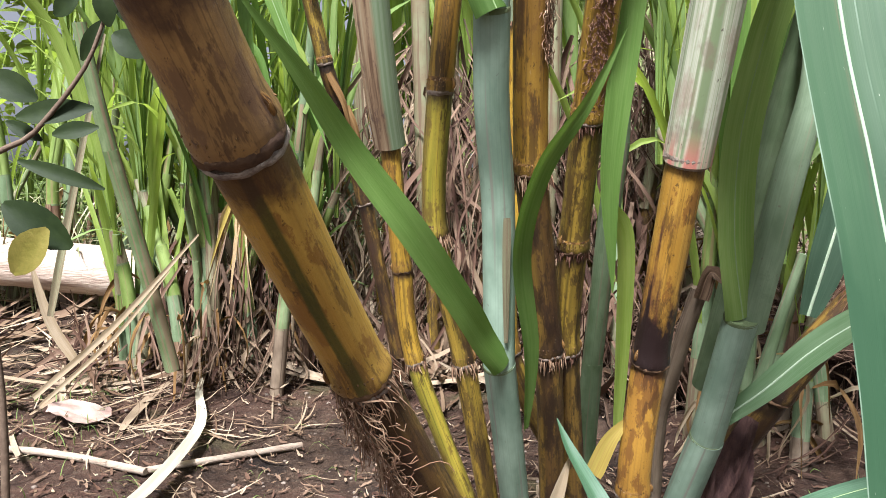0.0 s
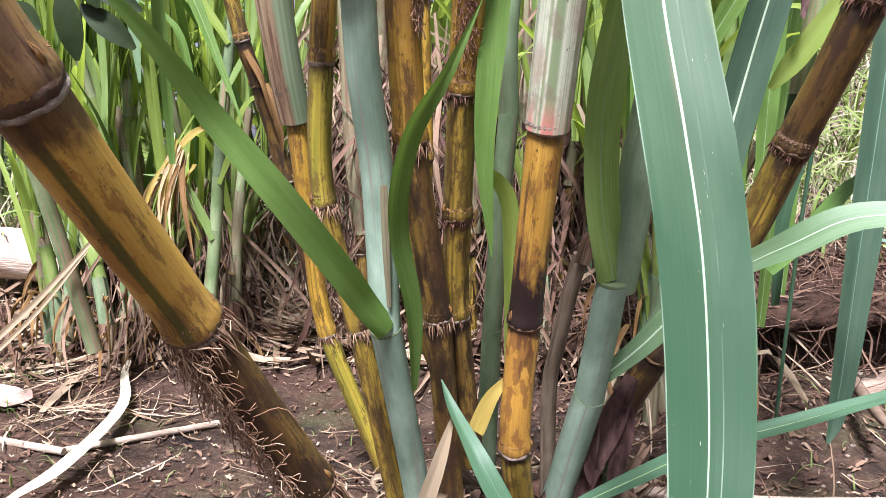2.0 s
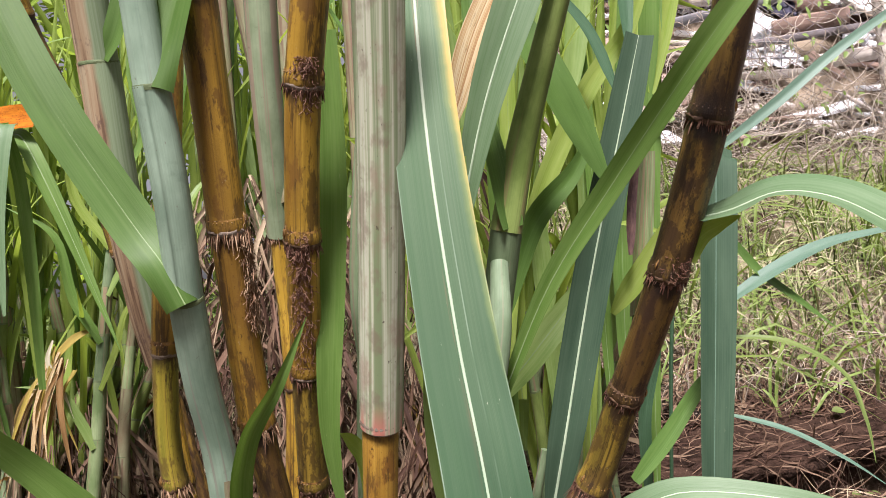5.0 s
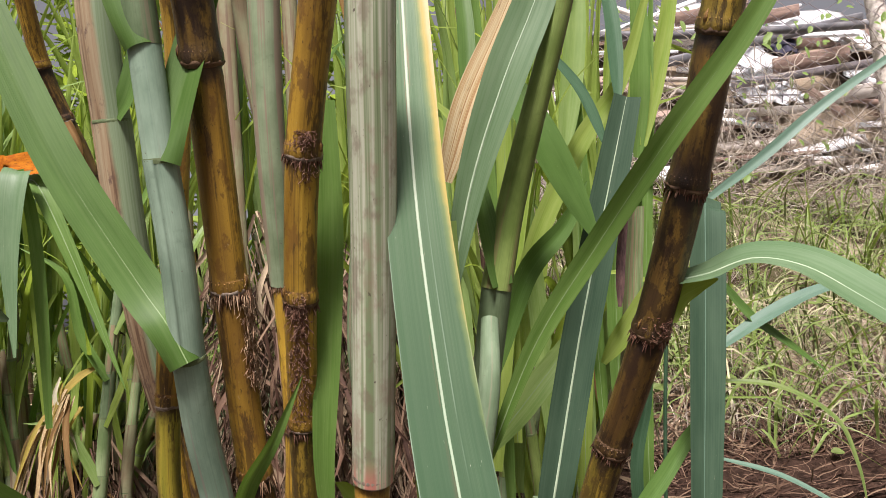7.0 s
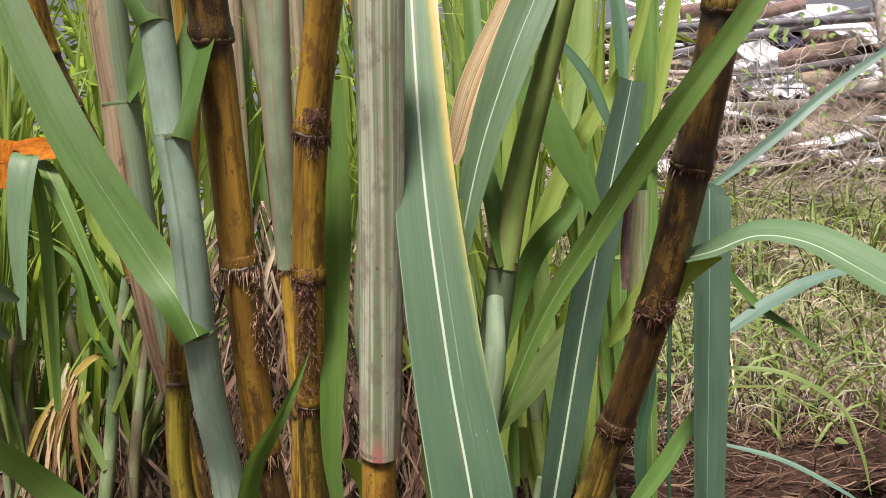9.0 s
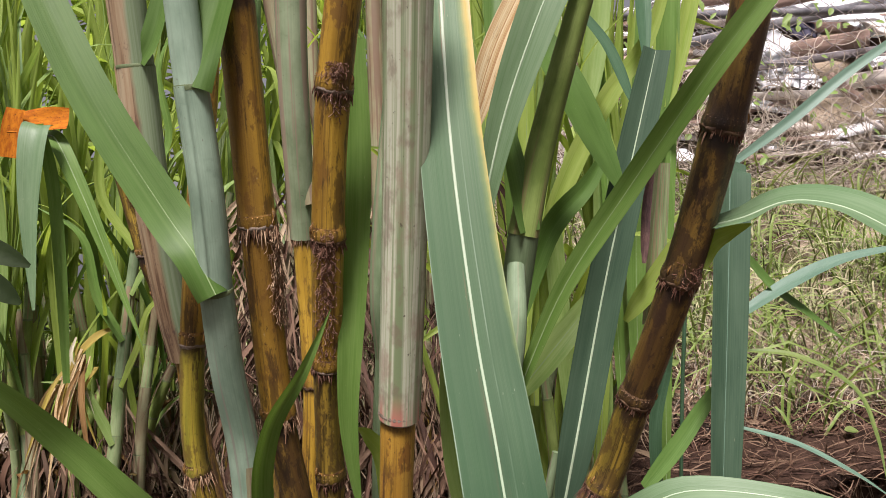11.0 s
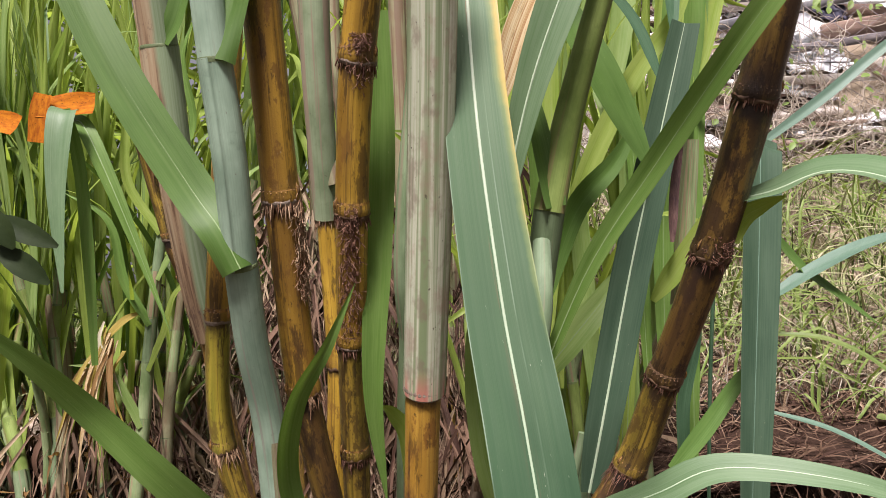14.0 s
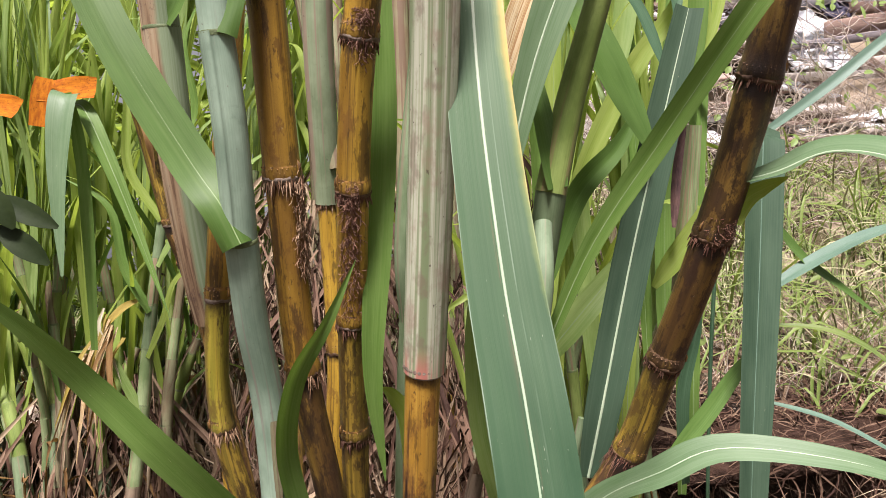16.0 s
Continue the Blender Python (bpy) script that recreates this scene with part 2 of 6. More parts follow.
col = k.mix(k.grey(long, 0.58, 0.66, 0, 0.5), col, (0.22, 0.14, 0.10))
dots = k.noise(k.uv(20.0, 80.0), 1.3, 4, 0.65)
col = k.mix(k.grey(dots, 0.67, 0.71, 0, 0.8), col, (0.060, 0.035, 0.026))
foot = k.math("ADD", raw_v, k.math("MULTIPLY", k.noise(k.uv(3.0, 3.0), 1.0, 3), 0.05))
col = k.mix(k.math("MULTIPLY", k.grey(foot, 0.03, 0.055, 0.9, 0.0), k.grey(st, 0.45, 0.55)), col, (0.46, 0.17, 0.13))
M_WHITE = k.done(col, veins, 0.35, 0.0008)


def leaf_material(name, a, b, pale, edge=None, through=0.3, wax=0.45, gloss=0.22):
    """Grass blade: parallel veins, waxy mottling, small scars; edge gives a dying margin on one side and painted shade
    toward the tip.
    """
    k = Mat(name, wax, gloss)
    veins = k.noise(k.uv(11.0, 0.8), 1.0, 3)
    fine = k.noise(k.uv(90.0, 1.0), 1.0, 1)
    wash = k.noise(k.uv(1.2, 9.0), 1.2, 5)
    scar = k.noise(k.uv(16.0, 60.0), 1.2, 3)
    col = k.mix(k.grey(wash, 0.35, 0.68), a, b)
    col = k.mix(k.grey(veins, 0.42, 0.70, 0, 0.36), col, pale)
    col = k.mix(k.grey(fine, 0.45, 0.8, 0, 0.25), col, pale)
    col = k.mix(k.grey(scar, 0.74, 0.78, 0, 0.5), col, (0.45, 0.42, 0.30))
    if edge:
        raw = k.uv(1, 1, False)
        wob = k.math("MULTIPLY", k.noise(k.uv(0.5, 26.0), 1.0, 4), 0.30)
        along = k.grey(k.axis(raw, 1), edge[1], edge[2], 0.22, -0.42)
        m = k.math("ADD", k.math("SUBTRACT", wob, k.axis(raw, 0)), along)
        u = k.axis(raw, 0)
        near = k.math("ABSOLUTE", k.math("ADD", u, 0.02))
        strip = k.math("MULTIPLY", k.grey(near, 0.09, 0.17, 1.0, 0.0), k.grey(k.noise(k.uv(6.0, 7.0), 1.0, 5), 0.52, 0.60))
        col = k.mix(k.math("MULTIPLY", strip, 0.8), col, (0.26, 0.16, 0.11))
        dash = k.noise(k.uv(22.0, 85.0), 1.0, 2)
        # Painted shade: the blade's colour deepens to dark green toward its hanging tip.
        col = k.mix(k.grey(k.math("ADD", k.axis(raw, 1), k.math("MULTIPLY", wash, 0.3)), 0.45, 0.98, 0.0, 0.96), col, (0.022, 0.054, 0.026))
        col = k.mix(k.grey(dash, 0.76, 0.79, 0, 0.6), col, (0.40, 0.42, 0.33))
        for at, thick, much in ((-0.30, 0.020, 0.4), (-0.985, 0.02, 0.7), (0.985, 0.02, 0.7)):
            off = k.math("ABSOLUTE", k.math("SUBTRACT", k.math("ADD", u, k.math("MULTIPLY", k.noise(k.uv(0.0, 2.0), 1.0, 2), 0.05)), at + 0.025))
            gap = k.grey(k.noise(k.uv(0.3, 5.0), 1.0, 3), 0.42, 0.55)
            col = k.mix(k.math("MULTIPLY", k.grey(off, thick * 0.5, thick, much, 0.0), k.math("MULTIPLY", gap, k.grey(k.axis(raw, 1), 0.40, 0.55))), col, (0.24, 0.31, 0.23))
        col = k.mix(k.grey(m, edge[0] - 0.16, edge[0] + 0.02, 0, 0.55), col, (0.20, 0.24, 0.08))
        col = k.mix(k.grey(m, edge[0], edge[0] + 0.16, 0, 0.8), col, (0.42, 0.31, 0.085))
        col = k.mix(k.grey(m, edge[0] + 0.20, edge[0] + 0.34, 0, 0.9), col, (0.50, 0.37, 0.20))
    return k.done(col, k.math("ADD", veins, k.math("MULTIPLY", fine, 0.25)), 0.25, 0.001, None, (through, (1.0, 1.0, 0.55)))


M_LEAFBLUE = leaf_material("leaf_waxy_blue_green", (0.064, 0.122, 0.084), (0.096, 0.160, 0.114), (0.160, 0.222, 0.170), None, 0.16)
M_LEAFBLUED = leaf_material("leaf_deep_blue_green", (0.028, 0.056, 0.032), (0.044, 0.078, 0.046), (0.068, 0.102, 0.066), None, 0.14, 0.52, 0.14)
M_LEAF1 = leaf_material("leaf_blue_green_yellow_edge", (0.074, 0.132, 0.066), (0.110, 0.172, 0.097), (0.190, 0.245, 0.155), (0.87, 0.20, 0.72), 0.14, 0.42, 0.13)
M_LEAFG = leaf_material("leaf_green", (0.056, 0.118, 0.020), (0.082, 0.158, 0.034), (0.120, 0.190, 0.058), None, 0.36)
M_LEAFM = leaf_material("leaf_mid_green", (0.082, 0.165, 0.026), (0.125, 0.220, 0.048), (0.175, 0.255, 0.085), None, 0.38)
M_LEAFD = leaf_material("leaf_dark_green", (0.032, 0.080, 0.036), (0.055, 0.115, 0.060), (0.100, 0.165, 0.105), None, 0.22)
M_LEAFY = leaf_material("leaf_bright_green", (0.215, 0.320, 0.044), (0.305, 0.395, 0.086), (0.36, 0.43, 0.16), None, 0.55)
M_LEAFP = leaf_material("leaf_pale_green", (0.145, 0.240, 0.055), (0.220, 0.310, 0.095), (0.285, 0.36, 0.15), None, 0.45)
M_LEAFA = leaf_material("leaf_pale_waxy_green", (0.072, 0.132, 0.056), (0.108, 0.172, 0.086), (0.165, 0.225, 0.135), None, 0.2)
M_LEAFDRY = leaf_material("leaf_dying_yellow", (0.125, 0.068, 0.022), (0.23, 0.150, 0.060), (0.09, 0.045, 0.020), None, 0.1, 0.9, 0.05)
M_GRASS = leaf_material("grass_blade", (0.088, 0.145, 0.030), (0.155, 0.205, 0.058), (0.21, 0.24, 0.10), None, 0.35)


def plain(name, a, b, scale, rough=0.7, bump=0.3, dist=0.003, stretch=(1, 1, 1), spec=0.3, metal=0.0, lo=0.35, hi=0.65):
    k = Mat(name, rough, spec)
    k.b.inputs["Metallic"].default_value = metal
    big = k.noise(k.place(stretch), scale, 6, 0.6)
    small = k.noise(k.place(stretch), scale * 7, 4, 0.6)
    info = k.t.nodes.new("ShaderNodeObjectInfo")
    f = k.math("ADD", k.grey(big, lo, hi, 0, 0.75), k.grey(small, 0.3, 0.7, -0.1, 0.25))
    f = k.math("ADD", f, k.grey(info.outputs["Random"], 0, 1, -0.15, 0.15))
    return k.done(k.mix(f, a, b), k.math("ADD", big, small), bump, dist)


def strips(name, a, b, c):
    """Dry plant strips: every strip a tone of its own."""
    k = Mat(name, 0.75, 0.2)
    geo = k.t.nodes.new("ShaderNodeNewGeometry")
    tone = geo.outputs["Random Per Island"]
    fib = k.noise(k.uv(14.0, 4.0), 1.0, 3)
    col = k.ramp(tone, [(0.0, a), (0.45, b), (1.0, c)])
    col = k.mix(k.grey(fib, 0.4, 0.75, 0, 0.45), col, a)
    return k.done(col, fib, 0.4, 0.001)


M_RIB = plain("midrib_pale", (0.25, 0.33, 0.21), (0.35, 0.41, 0.29), 30, 0.5)
k = Mat("midrib_fading", 0.5, 0.3)
along = k.axis(k.uv(1, 1, False), 1)
wear = k.noise(k.uv(2.0, 14.0), 1.0, 4)
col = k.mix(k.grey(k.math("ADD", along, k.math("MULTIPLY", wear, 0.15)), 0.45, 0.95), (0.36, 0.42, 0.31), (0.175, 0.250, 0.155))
col = k.mix(k.grey(wear, 0.55, 0.7, 0, 0.4), col, (0.22, 0.24, 0.16))
M_RIBFADE = k.done(col, wear, 0.2, 0.0008)
M_RIBG = plain("midrib_green", (0.150, 0.225, 0.085), (0.205, 0.275, 0.125), 30, 0.5)
M_NODE = plain("node_band", (0.036, 0.019, 0.013), (0.144, 0.086, 0.043), 60, 0.7, 0.5, 0.001)
k = Mat("root_band_dotted", 0.6, 0.35)
vo = k.node("ShaderNodeTexVoronoi", Scale=1.0)
k.link(k.uv(26.0, 330.0), vo.inputs["Vector"])
st = k.noise(k.uv(8.0, 60.0), 1.4, 4)
col = k.mix(k.grey(st, 0.4, 0.62), (0.24, 0.125, 0.028), (0.055, 0.027, 0.012))
col = k.mix(k.grey(vo.outputs["Distance"], 0.16, 0.26, 0.8, 0.0), col, (0.36, 0.26, 0.15))
M_BAND = k.done(col, vo.outputs["Distance"], 0.5, 0.001)
M_SCAR = plain("leaf_scar_grey", (0.238, 0.194, 0.151), (0.086, 0.054, 0.036), 90, 0.75, 0.5, 0.001)
M_ROOT = strips("aerial_root", (0.120, 0.060, 0.032), (0.270, 0.160, 0.095), (0.45, 0.32, 0.20))
M_ROOTR = strips("aerial_root_reddish", (0.065, 0.028, 0.019), (0.145, 0.070, 0.044), (0.235, 0.140, 0.095))
M_COLLAR = plain("collar", (0.070, 0.098, 0.040), (0.125, 0.155, 0.070), 60, 0.6)
M_DRY = strips("dry_leaf", (0.080, 0.045, 0.025), (0.180, 0.124, 0.074), (0.365, 0.290, 0.195))
M_DRYRED = strips("dry_leaf_reddish", (0.034, 0.016, 0.010), (0.090, 0.049, 0.030), (0.190, 0.128, 0.082))
M_RIM = plain("sheath_rim", (0.10, 0.065, 0.045), (0.36, 0.31, 0.24), 160, 0.7, 0.6, 0.001)
M_DRYTAN = strips("dry_leaf_tan", (0.046, 0.027, 0.016), (0.130, 0.088, 0.052), (0.300, 0.232, 0.150))
M_VINE = strips("dead_vine", (0.12, 0.092, 0.068), (0.29, 0.24, 0.19), (0.50, 0.44, 0.37))
M_DRYBIG = leaf_material("dry_leaf_large", (0.30, 0.230, 0.140), (0.365, 0.300, 0.205), (0.22, 0.150, 0.085), None, 0.35, 0.7)
k = Mat("leaf_straw_striped", 0.7, 0.2)
st = k.noise(k.uv(5.0, 0.5), 1.0, 4, 0.7)
fib = k.noise(k.uv(40.0, 1.5), 1.0, 3)
spot = k.noise(k.uv(6.0, 25.0), 1.2, 5, 0.65)
col = k.ramp(st, [(0.36, (0.26, 0.13, 0.055)), (0.44, (0.46, 0.32, 0.15)), (0.52, (0.58, 0.49, 0.31)), (0.60, (0.42, 0.27, 0.12)), (0.66, (0.52, 0.42, 0.24))])
col = k.mix(k.grey(fib, 0.5, 0.75, 0, 0.4), col, (0.19, 0.11, 0.055))
col = k.mix(k.grey(spot, 0.60, 0.68, 0, 0.6), col, (0.12, 0.065, 0.035))
M_STRAW = k.done(col, fib, 0.4, 0.001, None, (0.3, (1.0, 0.95, 0.7)))
M_YELLOW = leaf_material("leaf_yellow", (0.25, 0.195, 0.035), (0.34, 0.27, 0.065), (0.20, 0.11, 0.03), None, 0.3, 0.6)
M_DEADLEAF = leaf_material("leaf_dead_brown", (0.150, 0.082, 0.030), (0.250, 0.158, 0.066), (0.08, 0.040, 0.018), None, 0.2, 0.8, 0.08)
M_PALEDRY = leaf_material("dry_leaf_bleached", (0.46, 0.42, 0.29), (0.56, 0.52, 0.39), (0.36, 0.30, 0.19), None, 0.3, 0.7)
M_PINKLEAF = plain("fallen_broad_leaf", (0.27, 0.180, 0.140), (0.40, 0.300, 0.250), 25, 0.75)
M_PURPLE = plain("purple_dead_sheath", (0.030, 0.013, 0.012), (0.115, 0.062, 0.050), 40, 0.7, 0.6, 0.003, (3, 3, 1))
M_LOG = plain("bleached_log", (0.26, 0.18, 0.13), (0.58, 0.49, 0.39), 5, 0.8, 0.7, 0.006, (0.5, 6, 6), lo=0.33, hi=0.62)
M_CITRUS = plain("citrus_leaf", (0.008, 0.016, 0.003), (0.018, 0.030, 0.007), 20, 0.6, 0.3, 0.001, spec=0.15)
M_CITRUSY = plain("citrus_leaf_yellowing", (0.120, 0.108, 0.018), (0.204, 0.168, 0.042), 20, 0.45)
M_TWIG = plain("twig", (0.075, 0.049, 0.030), (0.158, 0.112, 0.075), 30, 0.8)
M_WIRE = plain("rusty_wire", (0.16, 0.13, 0.13), (0.36, 0.32, 0.32), 20, 0.6, metal=0.3)
M_PIPE = plain("fence_pipe", (0.10, 0.10, 0.11), (0.20, 0.19, 0.19), 8, 0.6)
M_WOOD = plain("weathered_board", (0.28, 0.24, 0.21), (0.60, 0.55, 0.49), 6, 0.8, 0.4, 0.003, (1, 6, 6))
M_WOODD = plain("dark_board", (0.15, 0.10, 0.08), (0.36, 0.25, 0.20), 6, 0.8, 0.4, 0.003, (1, 6, 6))
M_WOODG = plain("grey_board", (0.085, 0.075, 0.080), (0.21, 0.185, 0.185), 6, 0.8, 0.4, 0.003, (1, 6, 6))
M_PLASTIC = plain("white_plastic", (0.74, 0.75, 0.77), (0.86, 0.86, 0.87), 3, 0.5)
M_TARP = plain("dark_tarpaulin", (0.035, 0.035, 0.06), (0.09, 0.085, 0.13), 4, 0.6)
k = Mat("orange_withered_leaf", 0.8, 0.1)
blot = k.noise(k.uv(3.0, 40.0), 1.0, 5, 0.65)
dots = k.noise(k.uv(9.0, 260.0), 1.0, 4, 0.6)
col = k.mix(k.grey(blot, 0.40, 0.62), (0.34, 0.115, 0.006), (0.21, 0.055, 0.004))
col = k.mix(k.grey(dots, 0.60, 0.66, 0, 0.85), col, (0.030, 0.014, 0.006))
M_ORANGET = k.done(col, blot, 0.3, 0.001)
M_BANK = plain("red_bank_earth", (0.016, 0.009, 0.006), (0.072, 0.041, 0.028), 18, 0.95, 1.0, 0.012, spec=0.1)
M_BRANCH = plain("weathered_branch", (0.20, 0.14, 0.10), (0.44, 0.34, 0.25), 9, 0.85, 0.7, 0.006, (0.6, 6, 6))
M_STONE = plain("pebble", (0.120, 0.090, 0.068), (0.255, 0.210, 0.165), 30, 0.85)

k = Mat("soil", 0.9, 0.2)
big = k.noise(k.place(), 2.2, 5)
mid = k.noise(k.place(), 14, 6, 0.65)
fine = k.noise(k.place(), 90, 5, 0.7)
col = k.ramp(mid, [(0.34, (0.011, 0.007, 0.005)), (0.5, (0.040, 0.024, 0.015)), (0.66, (0.082, 0.053, 0.034))])
col = k.mix(k.grey(big, 0.44, 0.62, 0, 0.65), col, (0.070, 0.034, 0.022))
moss = k.noise(k.place(), 4.5, 5)
col = k.mix(k.grey(moss, 0.56, 0.70, 0, 0.45), col, (0.085, 0.095, 0.036))
col = k.mix(k.grey(fine, 0.54, 0.70, 0, 0.5), col, (0.16, 0.125, 0.088))
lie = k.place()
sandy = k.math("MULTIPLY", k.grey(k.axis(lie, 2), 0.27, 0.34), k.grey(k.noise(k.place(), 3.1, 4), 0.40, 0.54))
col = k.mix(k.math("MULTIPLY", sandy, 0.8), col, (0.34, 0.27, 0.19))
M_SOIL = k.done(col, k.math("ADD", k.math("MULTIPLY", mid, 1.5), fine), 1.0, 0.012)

# ---- shape helpers ----
rng = random.Random(7)


def bez(pts, n):
    """n + 1 points of a smooth line through pts."""
    p = [Vector(q) for q in pts]
    if len(p) == 2:
        return [p[0].lerp(p[1], i / n) for i in range(n + 1)]
    p = [2 * p[0] - p[1], *p, 2 * p[-1] - p[-2]]
    out = []
    spans = len(p) - 3
    for i in range(n + 1):
        f = i / n * spans
        s = min(int(f), spans - 1)
        u = f - s
        a, b, c, d = p[s:s + 4]
        out.append(0.5 * (2 * b + (c - a) * u + (2 * a - 5 * b + 4 * c - d) * u * u + (3 * b - a - 3 * c + d) * u ** 3))
    return out


def part(name, bm, material, parent, label=""):
    me = bpy.data.meshes.new(name)
    bm.to_mesh(me)
    bm.free()
    me.materials.append(material)
    for f in me.polygons:
        f.use_smooth = len(f.vertices) < 5
    ob = new(name, me)
    ob.parent = parent
    return tagged(ob, label) if label else ob


def thing(name, at, label, category, group="", kind=""):
    """An empty at the thing's base; parts are built in world places and then hung under it."""
    ob = new(name)
    ob.empty_display_size = 0.02
    ob.location = at
    return tagged(ob, label, category, group, kind)


def hang(ob, parent, at):
    """Keeps ob, whose mesh is in world places, where it is under a parent that stands at the place at."""
    ob.parent = parent
    ob.location = -Vector(at)
    return ob


def tube(bm, pts, radii, seg=12, seam=0.0, turn=0.0, cap=True):
    """A round sweep along pts. seam: height of an overlapping edge, as in a rolled sheath."""
    uv = bm.loops.layers.uv["UVMap"] if "UVMap" in bm.loops.layers.uv else bm.loops.layers.uv.new("UVMap")
    rings, length, v = [], 0.0, []
    side = None
    for i, p in enumerate(pts):
        t = (pts[min(i + 1, len(pts) - 1)] - pts[max(i - 1, 0)]).normalized()
        if side is None:
            ref = Vector((0, -1, 0)) if abs(t.y) < 0.9 else Vector((1, 0, 0))
            side = t.cross(ref).normalized()
        side = (side - t * side.dot(t)).normalized()
        up = t.cross(side)
        if i:
            length += (p - pts[i - 1]).length
        v.append(length)
        r = radii[i] if hasattr(radii, "__len__") else radii
        ring = []
        for j in range(seg + (1 if seam else 0)):
            a = 2 * math.pi * j / seg + turn
            rr = r * (1 + seam * (j / seg))
            ring.append(bm.verts.new(p + (side * math.cos(a) + up * math.sin(a)) * rr))
        rings.append(ring)
    ends = bm.loops.layers.uv.new("ends") if "ends" not in bm.loops.layers.uv else bm.loops.layers.uv["ends"]
    m = len(rings[0])
    for i in range(len(rings) - 1):
        for j in range(m):
            q = (j + 1) % m
            f = bm.faces.new((rings[i][j], rings[i][q], rings[i + 1][q], rings[i + 1][j]))
            for lp, (jj, ii) in zip(f.loops, ((j, i), (j + 1, i), (j + 1, i + 1), (j, i + 1))):
                lp[uv].uv = (jj / m, v[ii])
                lp[ends].uv = (v[ii], length - v[ii])
    if cap:
        bm.faces.new([bm.verts.new(v.co) for v in reversed(rings[0])])
        bm.faces.new([bm.verts.new(v.co) for v in rings[-1]])
    return bm


def ribbon(bm, pts, width, face=(0, -1, 0), fold=0.18, twist=0.0, base=0.55, tip=0.0, across=6, wave=0.0, full=0.3, seed=0, wrap=0.0):
    """A grass blade: tapered, folded along its middle, gently waved. face: the way its upper side looks; wrap: the radius of the stalk that its base clasps."""
    uv = bm.loops.layers.uv.verify()
    n, rows, length = len(pts) - 1, [], 0.0
    ref = Vector(face).normalized()
    rr = random.Random(seed)
    ph = rr.uniform(0, 6)
    for i, p in enumerate(pts):
        f = i / n
        t = (pts[min(i + 1, n)] - pts[max(i - 1, 0)]).normalized()
        side = t.cross(ref)
        if side.length < 1e-3:
            side = t.cross(Vector((1, 0.2, 0)))
        side.normalize()
        up = side.cross(t).normalized()
        if twist:
            q = Matrix.Rotation(radians(twist) * f, 3, t)
            side, up = q @ side, q @ up
        if f < full:
            w = base + (1 - base) * math.sin(f / full * math.pi / 2)
        else:
            g = (f - full) / (1 - full)
            w = tip + (1 - tip) * (1 - g ** 2.2)
        w *= width / 2
        if i:
            length += (p - pts[i - 1]).length
        row = []
        for j in range(across + 1):
            x = 2 * j / across - 1
            lift = abs(x) * fold * w + wave * w * math.sin(length * 55 + ph + 2.5 * x) * abs(x) ** 2
            out = x * w
            if wrap and length < 0.08:
                hug = (1 - length / 0.08) ** 1.5
                lift = lift * (1 - hug) - hug * wrap * (1 - math.cos(out / wrap))
                out = out * (1 - hug) + hug * wrap * math.sin(out / wrap)
            row.append((bm.verts.new(p + side * out + up * lift), x, length))
        rows.append(row)
    for i in range(n):
        for j in range(across):
            q = (rows[i][j], rows[i][j + 1], rows[i + 1][j + 1], rows[i + 1][j])
            f = bm.faces.new([c[0] for c in q])
            for lp, c in zip(f.loops, q):
                lp[uv].uv = (c[1], c[2])
    return bm


def rib_line(pts, width, face, off, tip=0.3):
    bm = bmesh.new()
    ref = Vector(face).normalized()
    n = len(pts) - 1
    line = []
    for i, p in enumerate(pts):
        t = (pts[min(i + 1, n)] - pts[max(i - 1, 0)]).normalized()
        side = t.cross(ref).normalized()
        line.append(p + side.cross(t).normalized() * off)
    rad = [width * (1 - (1 - tip) * (i / n) ** 1.4) / 2 for i in range(n + 1)]
    tube(bm, line, rad, 6, cap=True)
    return bm


def blade(stalk, pts, width, material=None, face=(0, -1, 0), rib=None, n=28, label="", ribw=0.0032, **shape):
    """A leaf with its midrib, as parts of a stalk."""
    at = stalk.location
    line = bez(pts, n)
    bm = ribbon(bmesh.new(), line, width, face, seed=len(pts) + int(width * 1e4), **shape)
    ob = part("leaf", bm, material or M_LEAFG, stalk, label)
    hang(ob, stalk, at)
    if rib:
        tw = shape.get("twist", 0.0)
        if abs(tw) < 30:
            r = part("midrib", rib_line(line, ribw, face, -0.0005), rib, ob, "pale raised midrib")
            r.parent = ob
    return ob


def fringe(centre, axis, r, count, length, seed, droop=0.6, thick=0.0007):
    """A ring of short aerial roots that breaks out below a joint."""
    rr = random.Random(seed)
    bm = bmesh.new()
    t = Vector(axis).normalized()
    s = t.cross(Vector((0, -1, 0.1))).normalized()
    u = t.cross(s)
    for i in range(count):
        a = rr.uniform(0, 2 * math.pi)
        d = s * math.cos(a) + u * math.sin(a)
        ln = length * rr.uniform(0.4, 1.3)
        p0 = Vector(centre) + d * r * 0.96 + t * rr.uniform(-0.006, 0.004)
        jig = Vector([rr.uniform(-1, 1) for _ in range(3)]) * ln * 0.30
        p1 = p0 + d * ln * 0.10 - t * ln * 0.4 + jig * 0.3
        p2 = p1 + d * ln * 0.12 * (1 - droop) - t * ln * (0.3 + droop * 0.4) + jig * 0.6
        w = thick * rr.uniform(0.6, 1.5)
        tube(bm, bez([p0, p1, p2], 4), [w, w, w * 0.85, w * 0.65, w * 0.35], 4)
    return bm


def stalk_thing(label, joints, group="sugarcane stalks of the near clump"):
    return thing("sugarcane_stalk", joints[0], label, "sugarcane", group)


